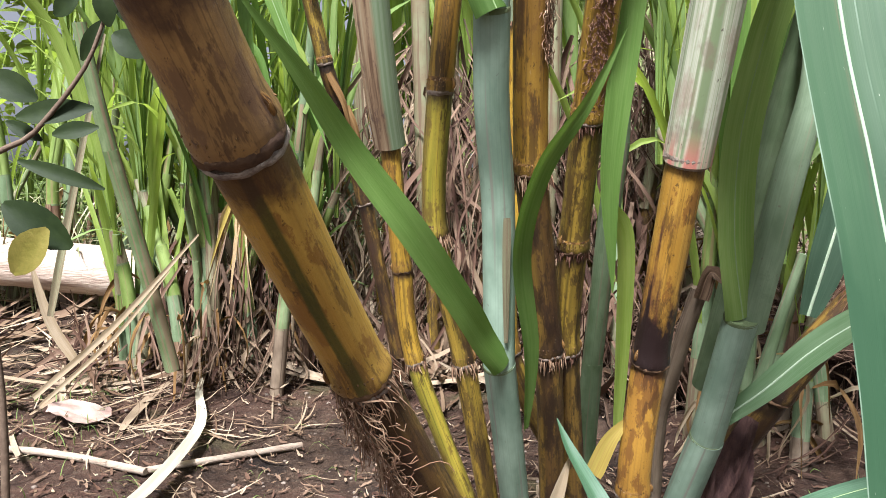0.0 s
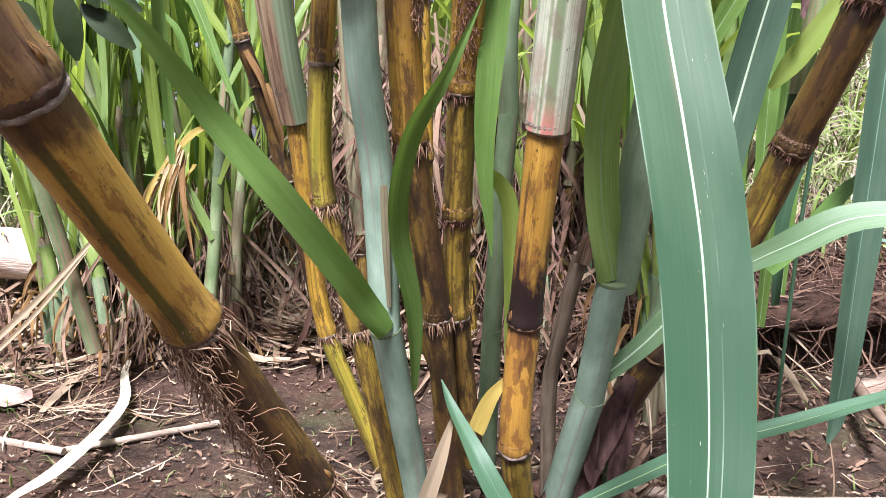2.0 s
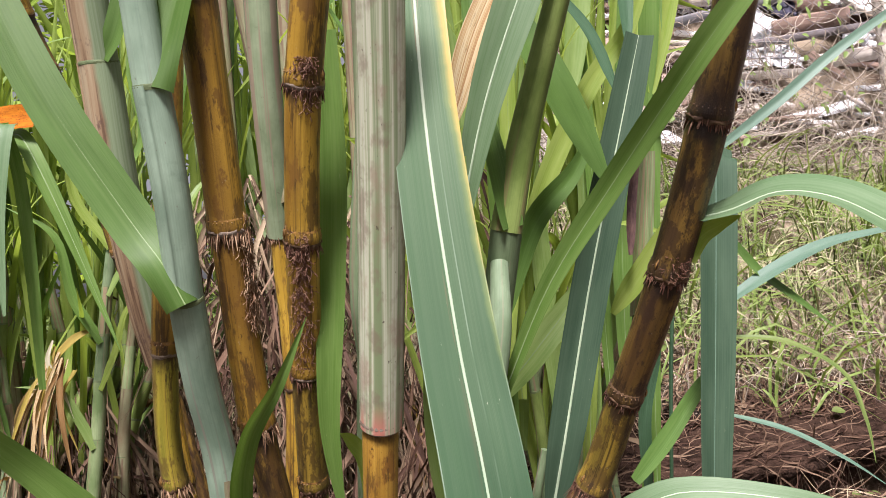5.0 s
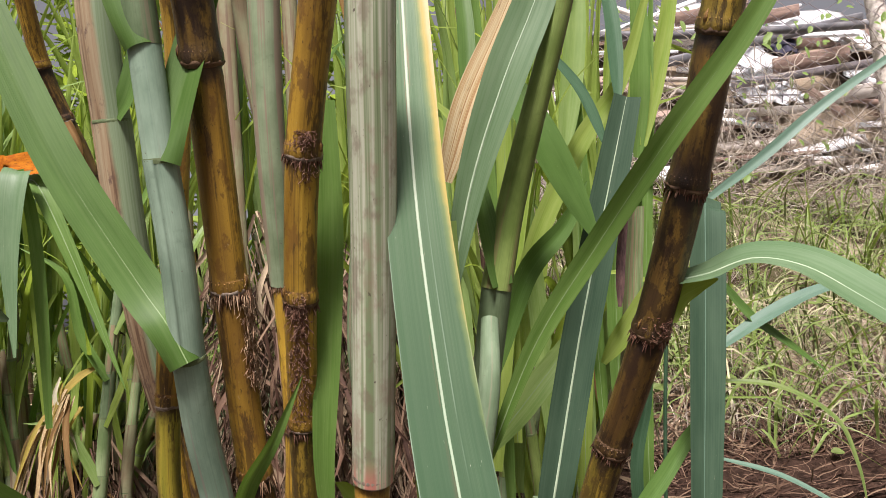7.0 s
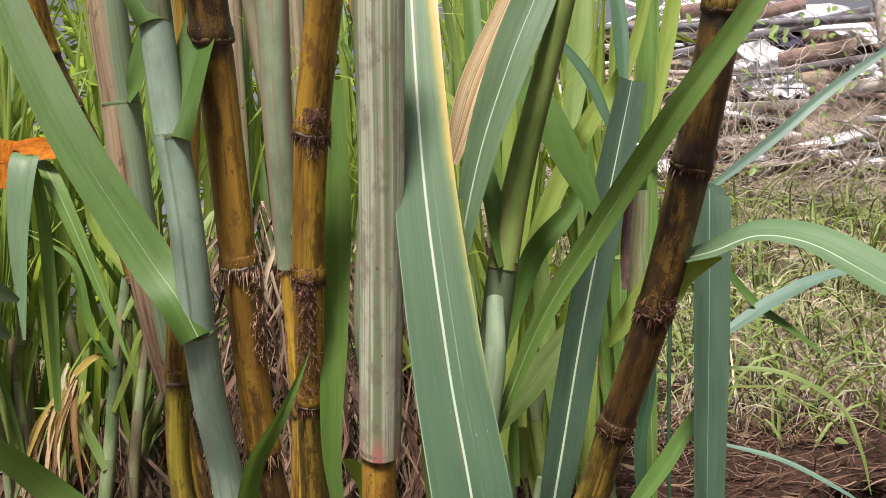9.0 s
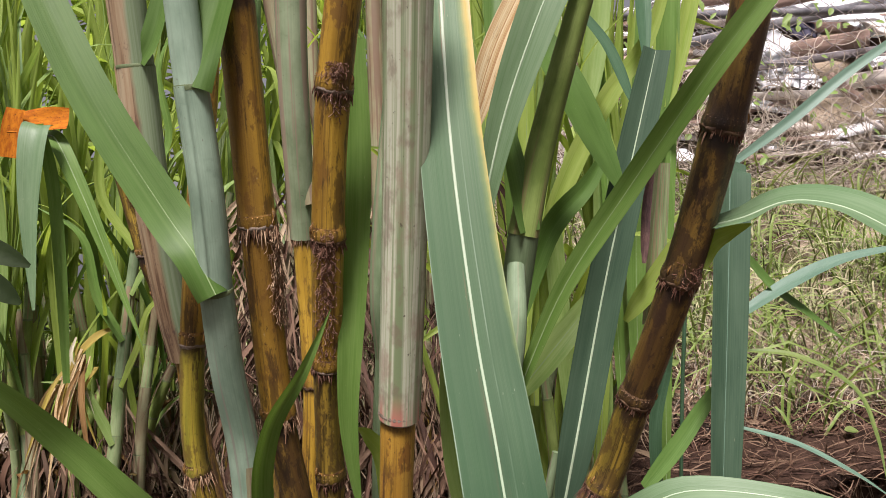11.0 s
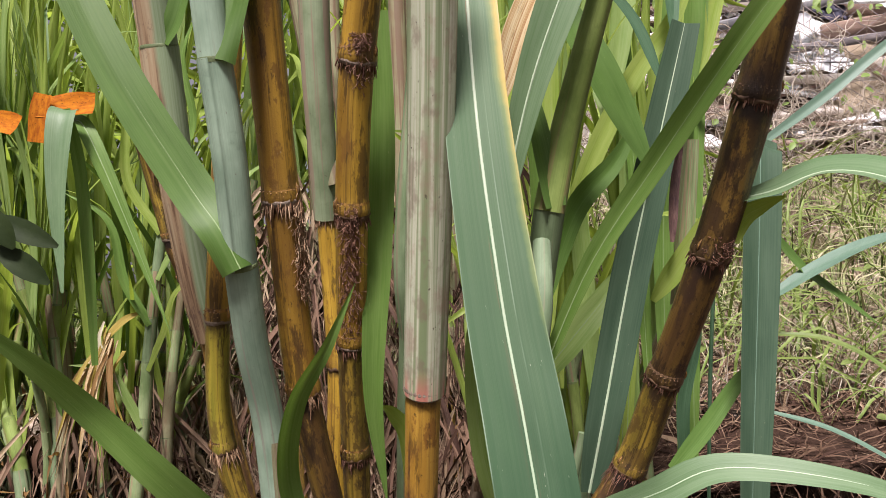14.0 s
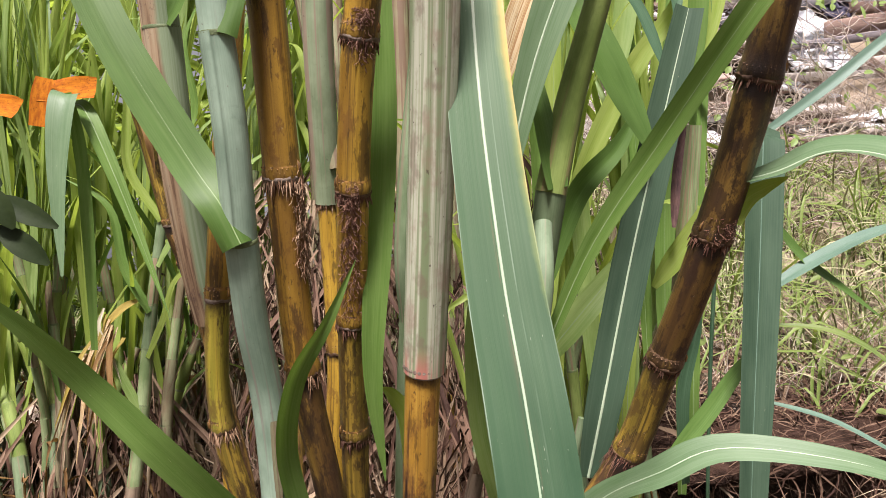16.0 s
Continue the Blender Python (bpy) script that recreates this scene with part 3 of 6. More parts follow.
def cane(label, joints, r, materials, roots=(), long_roots=(), scars=True, taper=1.0, seed=0, root_material=None, owner=None, deep=0.10, flange=1.0, beads=True):
    """A jointed cane. joints run from the ground up; materials name the rind of each internode."""
    joints = [Vector(j) for j in joints]
    joints[0] += (joints[0] - joints[1]).normalized() * deep
    st = owner or stalk_thing(label, joints)
    at = st.location
    line = [Vector(p) for p in bez(joints, 8 * (len(joints) - 1))]
    rr = random.Random(seed)
    for i in range(len(joints) - 1):
        seg = line[8 * i:8 * i + 9]
        # denser rings at both ends for the swelling of the joint
        fs = [0, 0.02, 0.05, 0.09, 0.15, 0.3, 0.5, 0.7, 0.85, 0.93, 0.975, 1]
        ln = (joints[i + 1] - joints[i]).length
        pts, rad = [], []
        here = r * (1 + (taper - 1) * i / max(1, len(joints) - 2)) if taper != 1 else r
        for f in fs:
            x = f * 8
            s = min(int(x), 7)
            pts.append(seg[s].lerp(seg[s + 1], x - s))
            dlow, dup = f * ln, (1 - f) * ln
            swell = 0.10 * math.exp(-((dlow - 0.004) / 0.006) ** 2) - 0.05 * math.exp(-((dup - 0.004) / 0.005) ** 2) - 0.03 * math.sin(math.pi * f)
            rad.append(here * (1.0 + swell))
        bm = tube(bmesh.new(), pts, rad, 26, cap=True, turn=math.pi / 2 + rr.uniform(-0.6, 0.6))
        hang(part("internode", bm, materials[min(i, len(materials) - 1)], st), st, at)
    for i in range(1, len(joints)):
        c = joints[i]
        ax = (line[min(8 * i + 1, len(line) - 1)] - line[8 * i - 1]).normalized()
        here = r * (1 + (taper - 1) * i / max(1, len(joints) - 2)) if taper != 1 else r
        bm = bmesh.new()
        k1 = [c + ax * d for d in (-0.0045, -0.0026, -0.0008, 0.0014, 0.0034)]
        tube(bm, k1, [here * 0.985, here * (1 + 0.05 * flange), here * (1 + 0.085 * flange), here * (1 + 0.05 * flange), here * 0.99], 34)
        for v in bm.verts:
            o = v.co - c
            o -= ax * o.dot(ax)
            v.co += o * 0.11 * noise.noise(v.co * 260 + Vector((seed, i, 0))) + ax * 0.0022 * noise.noise(v.co * 120 + Vector((i, seed, 4)))
        hang(part("node_band", bm, M_SCAR if (i % 2 and scars) else M_NODE, st, "dark scarred joint ring"), st, at)
        if flange > 1:
            wax = tube(bmesh.new(), [c - ax * d for d in (0.0082, 0.0070, 0.0058, 0.0046)], [here * 0.995, here * 1.035, here * 1.06, here * 1.03], 34)
            for v in wax.verts:
                v.co += ax * 0.0016 * noise.noise(v.co * 150)
            hang(part("wax_ring", wax, M_RIM, st, "thin pale waxy ring under the joint"), st, at)
        rb = tube(bmesh.new(), [c + ax * d for d in (0.003, 0.005, 0.009, 0.0125, 0.0145)], [here * 1.0, here * 1.025, here * 1.03, here * 1.015, here * 0.985], 26)
        su = ax.cross(Vector((0, -1, 0.1))).normalized()
        sv = ax.cross(su)
        for row in range(2 if beads else 0):
            for b in range(20):
                a = 2 * math.pi * (b + 0.5 * row + rr.uniform(-0.25, 0.25)) / 24
                o = su * math.cos(a) + sv * math.sin(a)
                q = c + ax * (0.0055 + 0.0048 * row + rr.uniform(-0.0008, 0.0008))
                tube(rb, [q + o * here * 0.99, q + o * (here * 1.02 + 0.0008), q + o * (here * 1.02 + 0.0014) - ax * 0.0006], [0.0008, 0.0006, 0.0002], 5)
        hang(part("root_band", rb, M_NODE if materials[min(i, len(materials) - 1)] is M_BROWN else M_BAND, st), st, at)
        bud = bmesh.new()
        side = ax.cross(Vector((0, -1, 0))).normalized() * (1 if i % 2 else -1)
        out = (Vector((0, -1, 0)) * 0.5 + side).normalized()
        q = c + out * here * 0.97 + ax * 0.006
        tube(bud, [q - ax * 0.006, q - ax * 0.002 + out * 0.002, q + ax * 0.003 + out * 0.002, q + ax * 0.009], [0.0006, 0.0021, 0.0018, 0.0004], 8)
        hang(part("bud", bud, M_BAND, st, "small brown resting bud"), st, at)
        if i in roots:
            tagged(hang(part("root_ring", fringe(c, ax, here * 1.02, 120, 0.0085 if root_material is M_ROOTR else 0.0145, seed * 17 + i, 0.9, 0.00075), root_material or M_ROOT, st, "ring of short pale aerial roots"), st, at), kind="stuff")
        if i in long_roots:
            tagged(hang(part("root_tuft", fringe(c - ax * 0.006, ax, here * 0.98, 70, 0.026, seed * 31 + i, 1.0, 0.00042), root_material or M_ROOTR, st, "shaggy brown hanging aerial roots"), st, at), kind="stuff")
    return st


def root_mat(stalk, a, b, r, side, seed, count=160, size=0.0035, spread=0.38, material=None):
    """A strip of matted dead roots that clings along an internode."""
    rr = random.Random(seed)
    bm = bmesh.new()
    a, b = Vector(a), Vector(b)
    t = (b - a).normalized()
    out0 = Vector(side).normalized()
    for i in range(count):
        f = rr.random()
        w = rr.gauss(0, spread)
        d = (Matrix.Rotation(w, 3, t) @ out0).normalized()
        p = a.lerp(b, f) + d * r * 1.0
        pts = [p]
        for j in range(4):
            d2 = Vector((rr.uniform(-1, 1), rr.uniform(-1, 1), rr.uniform(-1, 1)))
            d2 = d2 - d * (d2.dot(d) - 0.06)
            p = p + d2.normalized() * size - t * size * 0.3
            pts.append(p)
        tube(bm, bez(pts, 5), 0.00034, 4)
    tagged(hang(part("root_mat", bm, material or M_ROOTR, stalk, "matted reddish dead roots"), stalk, stalk.location), kind="stuff")


def sheath(stalk, pts, r0, r1, material, label="", collar=True, seam=0.09, turn=0.0, n=12, flare=0.0):
    """A leaf sheath rolled round a stalk, with its collar."""
    at = stalk.location
    pts = [Vector(p) for p in pts]
    pts[0] -= (pts[1] - pts[0]).normalized() * 0.005
    line = bez(pts, n)
    rad = [r0 + (r1 - r0) * i / n for i in range(n + 1)]
    if flare:
        rad[-1] *= 1 + flare
    ob = part("sheath", tube(bmesh.new(), line, rad, 26, seam, turn, cap=True), material, stalk, label)
    hang(ob, stalk, at)
    if collar:
        ax = (line[-1] - line[-2]).normalized()
        bm = tube(bmesh.new(), [line[-1] + ax * d for d in (-0.004, -0.001, 0.001)], [r1 * 1.02, r1 * 1.045, r1 * 1.01], 26)
        hang(part("collar", bm, M_COLLAR, stalk, "dark green leaf collar"), stalk, at)
    return ob

# ---- ground ----


def step(a, b, x):
    u = min(1.0, max(0.0, (x - a) / (b - a)))
    return u * u * (3 - 2 * u)


def bank_edge(x):
    return 1.67 + 0.04 * math.sin(x * 5.0) + 0.025 * math.sin(x * 13 + 1)


def height(x, y):
    """The lie of the land: a low terrace with the canes, a cut bank behind a ditch, and a grassy slope up to the fence."""
    low = -0.06 + 0.03 * math.exp(-((x - 0.2) ** 2 + (y - 0.92) ** 2) / 0.12)
    low += 0.07 * step(1.3, 2.0, y) + 0.16 * step(1.9, 2.9, y)
    low += 0.25 * step(2.8, 5.0, y)
    right = step(0.30, 0.75, x)
    edge = bank_edge(x)
    up = 0.15 + 0.65 * max(0.0, y - edge)
    if up > 1.15:
        up = 1.15 + 0.35 * (1 - math.exp(-(up - 1.15) / 0.35))
    ditch = 0.08 * step(1.05, 1.45, y) - 0.13 * math.exp(-((y - edge + 0.03) / 0.07) ** 2)
    face = step(edge + 0.01, edge + 0.10, y)
    rise = (low + ditch) * (1 - face) + up * face
    h = low * (1 - right) + rise * right
    rough = noise.fractal((x * 3, y * 3, 0.3), 1.0, 2.0, 4) * 0.012 + noise.fractal((x * 22, y * 22, 1.7), 0.9, 2.0, 3) * 0.005
    return h + rough


def spread(lo, hi, fine, far):
    """Grid lines: fine inside lo..hi, then ever wider out to far."""
    a = list(np.arange(lo, hi + 1e-6, fine))
    d, s = fine, hi
    out = []
    while s < far:
        d *= 1.35
        s += d
        out.append(s)
    d, s = fine, lo
    back = []
    while s > -far:
        d *= 1.35
        s -= d
        back.append(s)
    return back[::-1] + a + out


xs, ys = spread(-1.7, 2.4, 0.016, 300), spread(0.45, 3.2, 0.016, 300)
verts = [(x, y, height(x, y)) for y in ys for x in xs]
nx = len(xs)
faces = [(j * nx + i, j * nx + i + 1, (j + 1) * nx + i + 1, (j + 1) * nx + i) for j in range(len(ys) - 1) for i in range(nx - 1)]
me = bpy.data.meshes.new("ground")
me.from_pydata(verts, [], faces)
for f in me.polygons:
    f.use_smooth = True
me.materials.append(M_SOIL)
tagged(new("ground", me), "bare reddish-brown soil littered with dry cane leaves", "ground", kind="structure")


def on_ground(x, y, up=0.0):
    return Vector((x, y, height(x, y) + up))


# overhanging turf at the bank's lip
lip = bmesh.new()
rows = []
for i in range(150):
    x = 0.42 + 0.017 * i
    e = bank_edge(x)
    ragged = 0.045 * noise.fractal((x * 7, 0.4, 2.0), 0.9, 2.0, 4)
    row = []
    for dy, dz in ((0.20, 0.125), (0.12, 0.085), (0.05, 0.045), (-0.02, 0.018), (-0.07, -0.002), (-0.085, -0.025), (-0.06, -0.045), (0.0, -0.042), (0.12, -0.03)):
        w = noise.fractal((x * 30, dy * 40, dz * 40), 0.9, 2.0, 3) * 0.008
        row.append(lip.verts.new((x, e + dy + (ragged if dy < 0.02 else 0) + w, 0.15 * step(0.30, 0.75, x) + dz + w)))
    rows.append(row)
for i in range(149):
    for j in range(8):
        lip.faces.new((rows[i][j], rows[i + 1][j], rows[i + 1][j + 1], rows[i][j + 1]))
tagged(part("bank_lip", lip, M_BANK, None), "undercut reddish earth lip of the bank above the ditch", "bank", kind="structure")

# ---- the near clump of canes ----
N = cane("thick orange-yellow sugarcane leaning away with hairy joints", [(0.062, 0.600, 0.075), (0.010, 0.500, 0.216), (-0.047, 0.402, 0.358), (-0.082, 0.285, 0.481), (-0.098, 0.230, 0.545), (-0.090, 0.150, 0.590)], 0.0153,
         [M_BROWN, M_BROWN, M_NEAR, M_BLOOM, M_BLOOM], roots=(1, 2), long_roots=(1, 2), seed=1, root_material=M_ROOT, taper=1.28, flange=1.2, scars=False)
A = cane("yellow-green striped sugarcane with dark joints", [(0.053, 0.880, 0.110), (0.025, 0.830, 0.273), (-0.008, 0.785, 0.426), (-0.003, 0.735, 0.575), (0.031, 0.660, 0.901), (0.035, 0.600, 1.029)], 0.0135,
         [M_OLIVE, M_OLIVE, M_YOUNG, M_CANE, M_CANE], roots=(1, 2), seed=22)
C = cane("brown-blotched golden sugarcane with a ring of roots", [(0.136, 0.870, 0.107), (0.120, 0.800, 0.292), (0.090, 0.720, 0.492), (0.080, 0.643, 0.692), (0.072, 0.560, 0.900), (0.066, 0.500, 1.003)], 0.0162,
         [M_BROWN, M_BROWN, M_ORANGE, M_ORANGE, M_BROWN], roots=(1, 2, 3), seed=3, taper=1.20)
D = cane("olive-yellow sugarcane with closely set hairy joints", [(0.162, 0.880, 0.161), (0.146, 0.830, 0.288), (0.143, 0.775, 0.412), (0.145, 0.712, 0.543), (0.150, 0.648, 0.677), (0.161, 0.585, 0.815), (0.185, 0.510, 0.957)], 0.0158,
         [M_BROWN, M_OLIVE, M_OLIVE, M_CANE, M_CANE, M_ORANGE], roots=(1, 2, 3, 4, 5), seed=4, root_material=M_ROOTR, taper=1.12)
Wc = cane("pale striped sheathed sugarcane, blackened at its foot", [(0.219, 0.790, 0.068), (0.204, 0.745, 0.150), (0.207, 0.700, 0.301), (0.213, 0.620, 0.499)], 0.0176,
          [M_OLIVE, M_PLAINY, M_SOOT], seed=5, beads=False)
sheath(Wc, [(0.214, 0.620, 0.499), (0.221, 0.525, 0.716), (0.223, 0.455, 0.867), (0.225, 0.420, 0.951)], 0.0202, 0.0208, M_WHITE, "white and green striped half-dry sheath with pink blush", False, 0.08, 2.6)
hang(part("sheath_rim", tube(bmesh.new(), bez([(0.2136, 0.623, 0.4915), (0.2140, 0.6205, 0.4975), (0.2143, 0.6185, 0.5025)], 6), [0.0180, 0.0190, 0.0198, 0.0205, 0.0207, 0.0206, 0.0203], 30), M_RIM, Wc, "pale frayed rim of the sheath"), Wc, Wc.location)
R = cane("dark brown weathered sugarcane leaning to one side", [(0.342, 0.950, 0.044), (0.400, 0.840, 0.231), (0.476, 0.785, 0.368), (0.502, 0.720, 0.483), (0.525, 0.632, 0.618), (0.541, 0.548, 0.763), (0.552, 0.480, 0.896), (0.558, 0.430, 0.992)], 0.0200,
         [M_BROWN, M_BROWN, M_OLIVE, M_BROWN, M_BROWN, M_BROWN, M_OLIVE], roots=(2, 3, 4, 5), long_roots=(2,), seed=6, root_material=M_ROOTR, scars=False)

root_mat(D, *[(0.144, 0.710, 0.551), (0.150, 0.645, 0.681)], 0.0172, (-0.05, -1, 0.1), 5, 1300, 0.003, 0.24)
root_mat(D, *[(0.159, 0.600, 0.789), (0.163, 0.575, 0.831)], 0.0176, (0.1, -1, 0.1), 6, 450, 0.003, 0.3)
root_mat(C, *[(0.082, 0.680, 0.600), (0.080, 0.643, 0.692)], 0.0182, (1, -0.35, 0), 7, 320, 0.005, 0.25, M_ROOT)
root_mat(R, *[(0.528, 0.625, 0.630), (0.525, 0.635, 0.608)], 0.0200, (0, -1, 0), 8, 120)

root_mat(N, *[(0.005, 0.492, 0.228), (-0.045, 0.405, 0.352)], 0.0188, (-0.8, -0.6, -0.3), 9, 340, 0.007, 0.5, M_ROOT)

# waxy blue stalk
B = stalk_thing("waxy blue-green sheathed sugarcane stalk with long leaves", [(0.090, 0.860, 0.082)])
B.location = (0.104, 0.915, -0.041)
sheath(B, [(0.104, 0.915, -0.041), (0.090, 0.860, 0.082), (0.060, 0.750, 0.288)], 0.0172, 0.0170, M_BLUE, "powdery blue-green leaf sheath", True, 0.05, 1.0)
sheath(B, [(0.060, 0.750, 0.288), (0.055, 0.705, 0.449), (0.045, 0.660, 0.547), (0.042, 0.620, 0.627)], 0.0167, 0.0160, M_BLUE, "powdery blue-green leaf sheath", True, 0.05, 2.4, 24)
sheath(B, [(0.042, 0.620, 0.627), (0.040, 0.585, 0.723), (0.033, 0.560, 0.808)], 0.0156, 0.0152, M_BLUE, "powdery blue-green leaf sheath", True, 0.05, 4.5)
sheath(B, [(0.033, 0.560, 0.808), (0.026, 0.535, 0.912)], 0.0148, 0.0144, M_BLUE, "powdery blue-green leaf sheath", True, 0.05, 1.5)
sheath(B, [(0.026, 0.535, 0.912), (0.021, 0.500, 1.023)], 0.0150, 0.0130, M_GREENSH, "green leaf sheath", False, 0.05, 1.5)
blade(B, [(0.065, 0.728, 0.288), (0.041, 0.700, 0.322), (0.019, 0.660, 0.361), (-0.027, 0.595, 0.435), (-0.071, 0.560, 0.496), (-0.101, 0.505, 0.548), (-0.128, 0.460, 0.586)], 0.031, M_LEAFM, (0.25, -1, 0.25), None, base=1.0, full=0.25, fold=0.1, tip=0.1, ribw=0.0018, wrap=0.0172, across=10)
blade(B, [(0.045, 0.600, 0.620), (0.027, 0.600, 0.658), (-0.002, 0.610, 0.701), (-0.063, 0.610, 0.805), (-0.110, 0.615, 0.905), (-0.154, 0.620, 1.013)], 0.043, M_LEAFG, (0.45, -1, -0.15), M_RIBG, base=1.0, full=0.4, fold=0.12, tip=0.8, ribw=0.0016, wrap=0.0164, across=10)
blade(B, [(0.037, 0.545, 0.802), (0.054, 0.550, 0.866), (0.075, 0.550, 0.944), (0.092, 0.550, 1.012)], 0.036, M_LEAFG, (-0.3, -1, 0), None, base=1.0, fold=0.3, tip=0.6, wrap=0.0158, across=10)
blade(B, [(0.028, 0.520, 0.902), (0.014, 0.520, 0.944), (-0.001, 0.520, 1.009)], 0.04, M_LEAFG, (0.2, -1, 0), None, base=1.0, fold=0.2, tip=0.6, wrap=0.0152, across=10)

# second waxy stalk, with the blades that rise in front of it and the arching one
G = stalk_thing("blue-green sheathed sugarcane shoot with broad blades", [(0.289, 0.860, 0.078)])
G.location = (0.273, 0.920, -0.044)
sheath(G, [(0.273, 0.920, -0.044), (0.289, 0.860, 0.078), (0.303, 0.800, 0.191)], 0.0190, 0.0185, M_BLUE, "powdery blue-green leaf sheath", True, 0.08, 0.6)
sheath(G, [(0.303, 0.800, 0.191), (0.308, 0.725, 0.341)], 0.0180, 0.0170, M_BLUE, "powdery blue-green leaf sheath", True, 0.08, 2.2)
sheath(G, [(0.320, 0.735, 0.335), (0.329, 0.680, 0.475), (0.348, 0.670, 0.569), (0.361, 0.700, 0.644)], 0.0165, 0.0095, M_BLUEG, "powdery blue-green leaf sheath", False, 0.08, 0.2)
blade(G, [(0.306, 0.715, 0.341), (0.285, 0.690, 0.425), (0.280, 0.670, 0.517), (0.290, 0.650, 0.601), (0.300, 0.630, 0.665), (0.302, 0.610, 0.747)], 0.040, M_LEAFP, (0.2, -1, 0.1), M_RIBG, base=0.90, full=0.25, fold=0.12, tip=0.6, ribw=0.002, wrap=0.0176, across=10)
blade(G, [(0.292, 0.800, 0.193), (0.348, 0.765, 0.252), (0.385, 0.730, 0.305), (0.411, 0.680, 0.347), (0.436, 0.600, 0.386), (0.488, 0.565, 0.413), (0.582, 0.520, 0.403), (0.664, 0.500, 0.371)], 0.034, M_LEAFA, (-0.3, -0.9, 0.7), M_RIB, base=0.5, full=0.4, fold=0.12, tip=0.3, ribw=0.0028, n=40)
blade(G, [(0.273, 0.800, 0.047), (0.356, 0.780, 0.095), (0.442, 0.760, 0.141), (0.537, 0.750, 0.169), (0.651, 0.740, 0.202), (0.719, 0.740, 0.214)], 0.026, M_LEAFD, (0, -0.5, 1), M_RIBG, base=0.6, full=0.3, fold=0.15, tip=0.2, ribw=0.002)
blade(Wc, [(0.121, 0.740, 0.231), (0.132, 0.720, 0.202), (0.153, 0.680, 0.165), (0.176, 0.660, 0.123), (0.205, 0.650, 0.070)], 0.024, M_LEAFD, (0.5, -1, -0.25), None, base=0.05, full=0.7, fold=0.4, tip=0.6)
blade(Wc, [(0.158, 0.730, 0.174), (0.174, 0.725, 0.212), (0.197, 0.720, 0.242)], 0.019, M_YELLOW, (-0.2, -1, 0.3), None, base=0.9, full=0.1, fold=0.3, tip=0.05)
blade(Wc, [(0.093, 0.740, 0.068), (0.115, 0.730, 0.136), (0.133, 0.730, 0.192)], 0.02, M_DRYBIG, (0.2, -1, 0.3), None, base=0.9, full=0.1, fold=0.3, tip=0.15)
sheath(R, [(0.278, 0.920, 0.020), (0.272, 0.880, 0.176), (0.276, 0.850, 0.241), (0.283, 0.820, 0.308), (0.294, 0.803, 0.362)], 0.0085, 0.0080, M_HALFDRY, "rolled dry greyish-tan sheath with a torn end", False, 0.35, 3.6, 16)
blade(R, [(0.290, 0.795, 0.352), (0.300, 0.790, 0.382), (0.318, 0.788, 0.366)], 0.020, M_DRYBR, (0.3, -1, 0.4), None, 8, base=0.9, full=0.1, fold=0.6, tip=0.2, wave=0.3)

for pts, wid in (([(0.364, 0.820, 0.208), (0.344, 0.830, 0.152), (0.323, 0.850, 0.090), (0.313, 0.870, 0.029)], 0.034), ([(0.358, 0.815, 0.174), (0.355, 0.830, 0.119), (0.348, 0.850, 0.052)], 0.024), ([(0.322, 0.830, 0.163), (0.318, 0.840, 0.102), (0.334, 0.860, 0.041)], 0.02)):
    blade(R, pts, wid, M_PURPLE, (-0.5, -1, 0.2), None, base=0.5, full=0.4, fold=0.7, tip=0.4, wave=0.5, label="crumpled purple-brown dead sheath")
blade(B, [(0.062, 0.684, 0.444), (0.063, 0.700, 0.384), (0.065, 0.722, 0.315)], 0.0085, M_DRYSH, (0.2, -1, 0), None, base=0.8, full=0.1, fold=-0.1, tip=0.5, label="pinkish dry strip on the sheath")

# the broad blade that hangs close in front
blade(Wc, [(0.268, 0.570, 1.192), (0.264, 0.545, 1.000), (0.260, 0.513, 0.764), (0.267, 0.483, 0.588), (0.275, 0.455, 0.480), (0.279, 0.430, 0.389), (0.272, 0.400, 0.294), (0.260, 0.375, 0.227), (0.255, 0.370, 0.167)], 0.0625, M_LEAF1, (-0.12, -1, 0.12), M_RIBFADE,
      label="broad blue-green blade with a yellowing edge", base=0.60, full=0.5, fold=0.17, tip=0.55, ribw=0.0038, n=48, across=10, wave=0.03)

# twisted blade in front of the golden canes
blade(C, [(0.151, 0.585, 0.601), (0.122, 0.600, 0.543), (0.087, 0.635, 0.486), (0.073, 0.680, 0.409), (0.089, 0.730, 0.306), (0.091, 0.770, 0.210)], 0.027, M_LEAFM, (0.4, -1, 0.1), None, base=0.02, full=0.7, fold=0.35, tip=0.3, twist=-25)
blade(D, [(0.185, 0.640, 0.889), (0.184, 0.660, 0.760), (0.175, 0.680, 0.628), (0.165, 0.700, 0.488), (0.176, 0.730, 0.366)], 0.030, M_LEAFM, (0.1, -1, 0), None, base=0.7, full=0.4, fold=0.2, tip=0.05)
blade(D, [(0.214, 0.860, 0.168), (0.212, 0.830, 0.300), (0.206, 0.800, 0.415), (0.190, 0.790, 0.450), (0.176, 0.785, 0.463)], 0.022, M_LEAFY, (0.2, -1, 0.1), None, base=0.5, full=0.5, fold=0.3, tip=0.05)

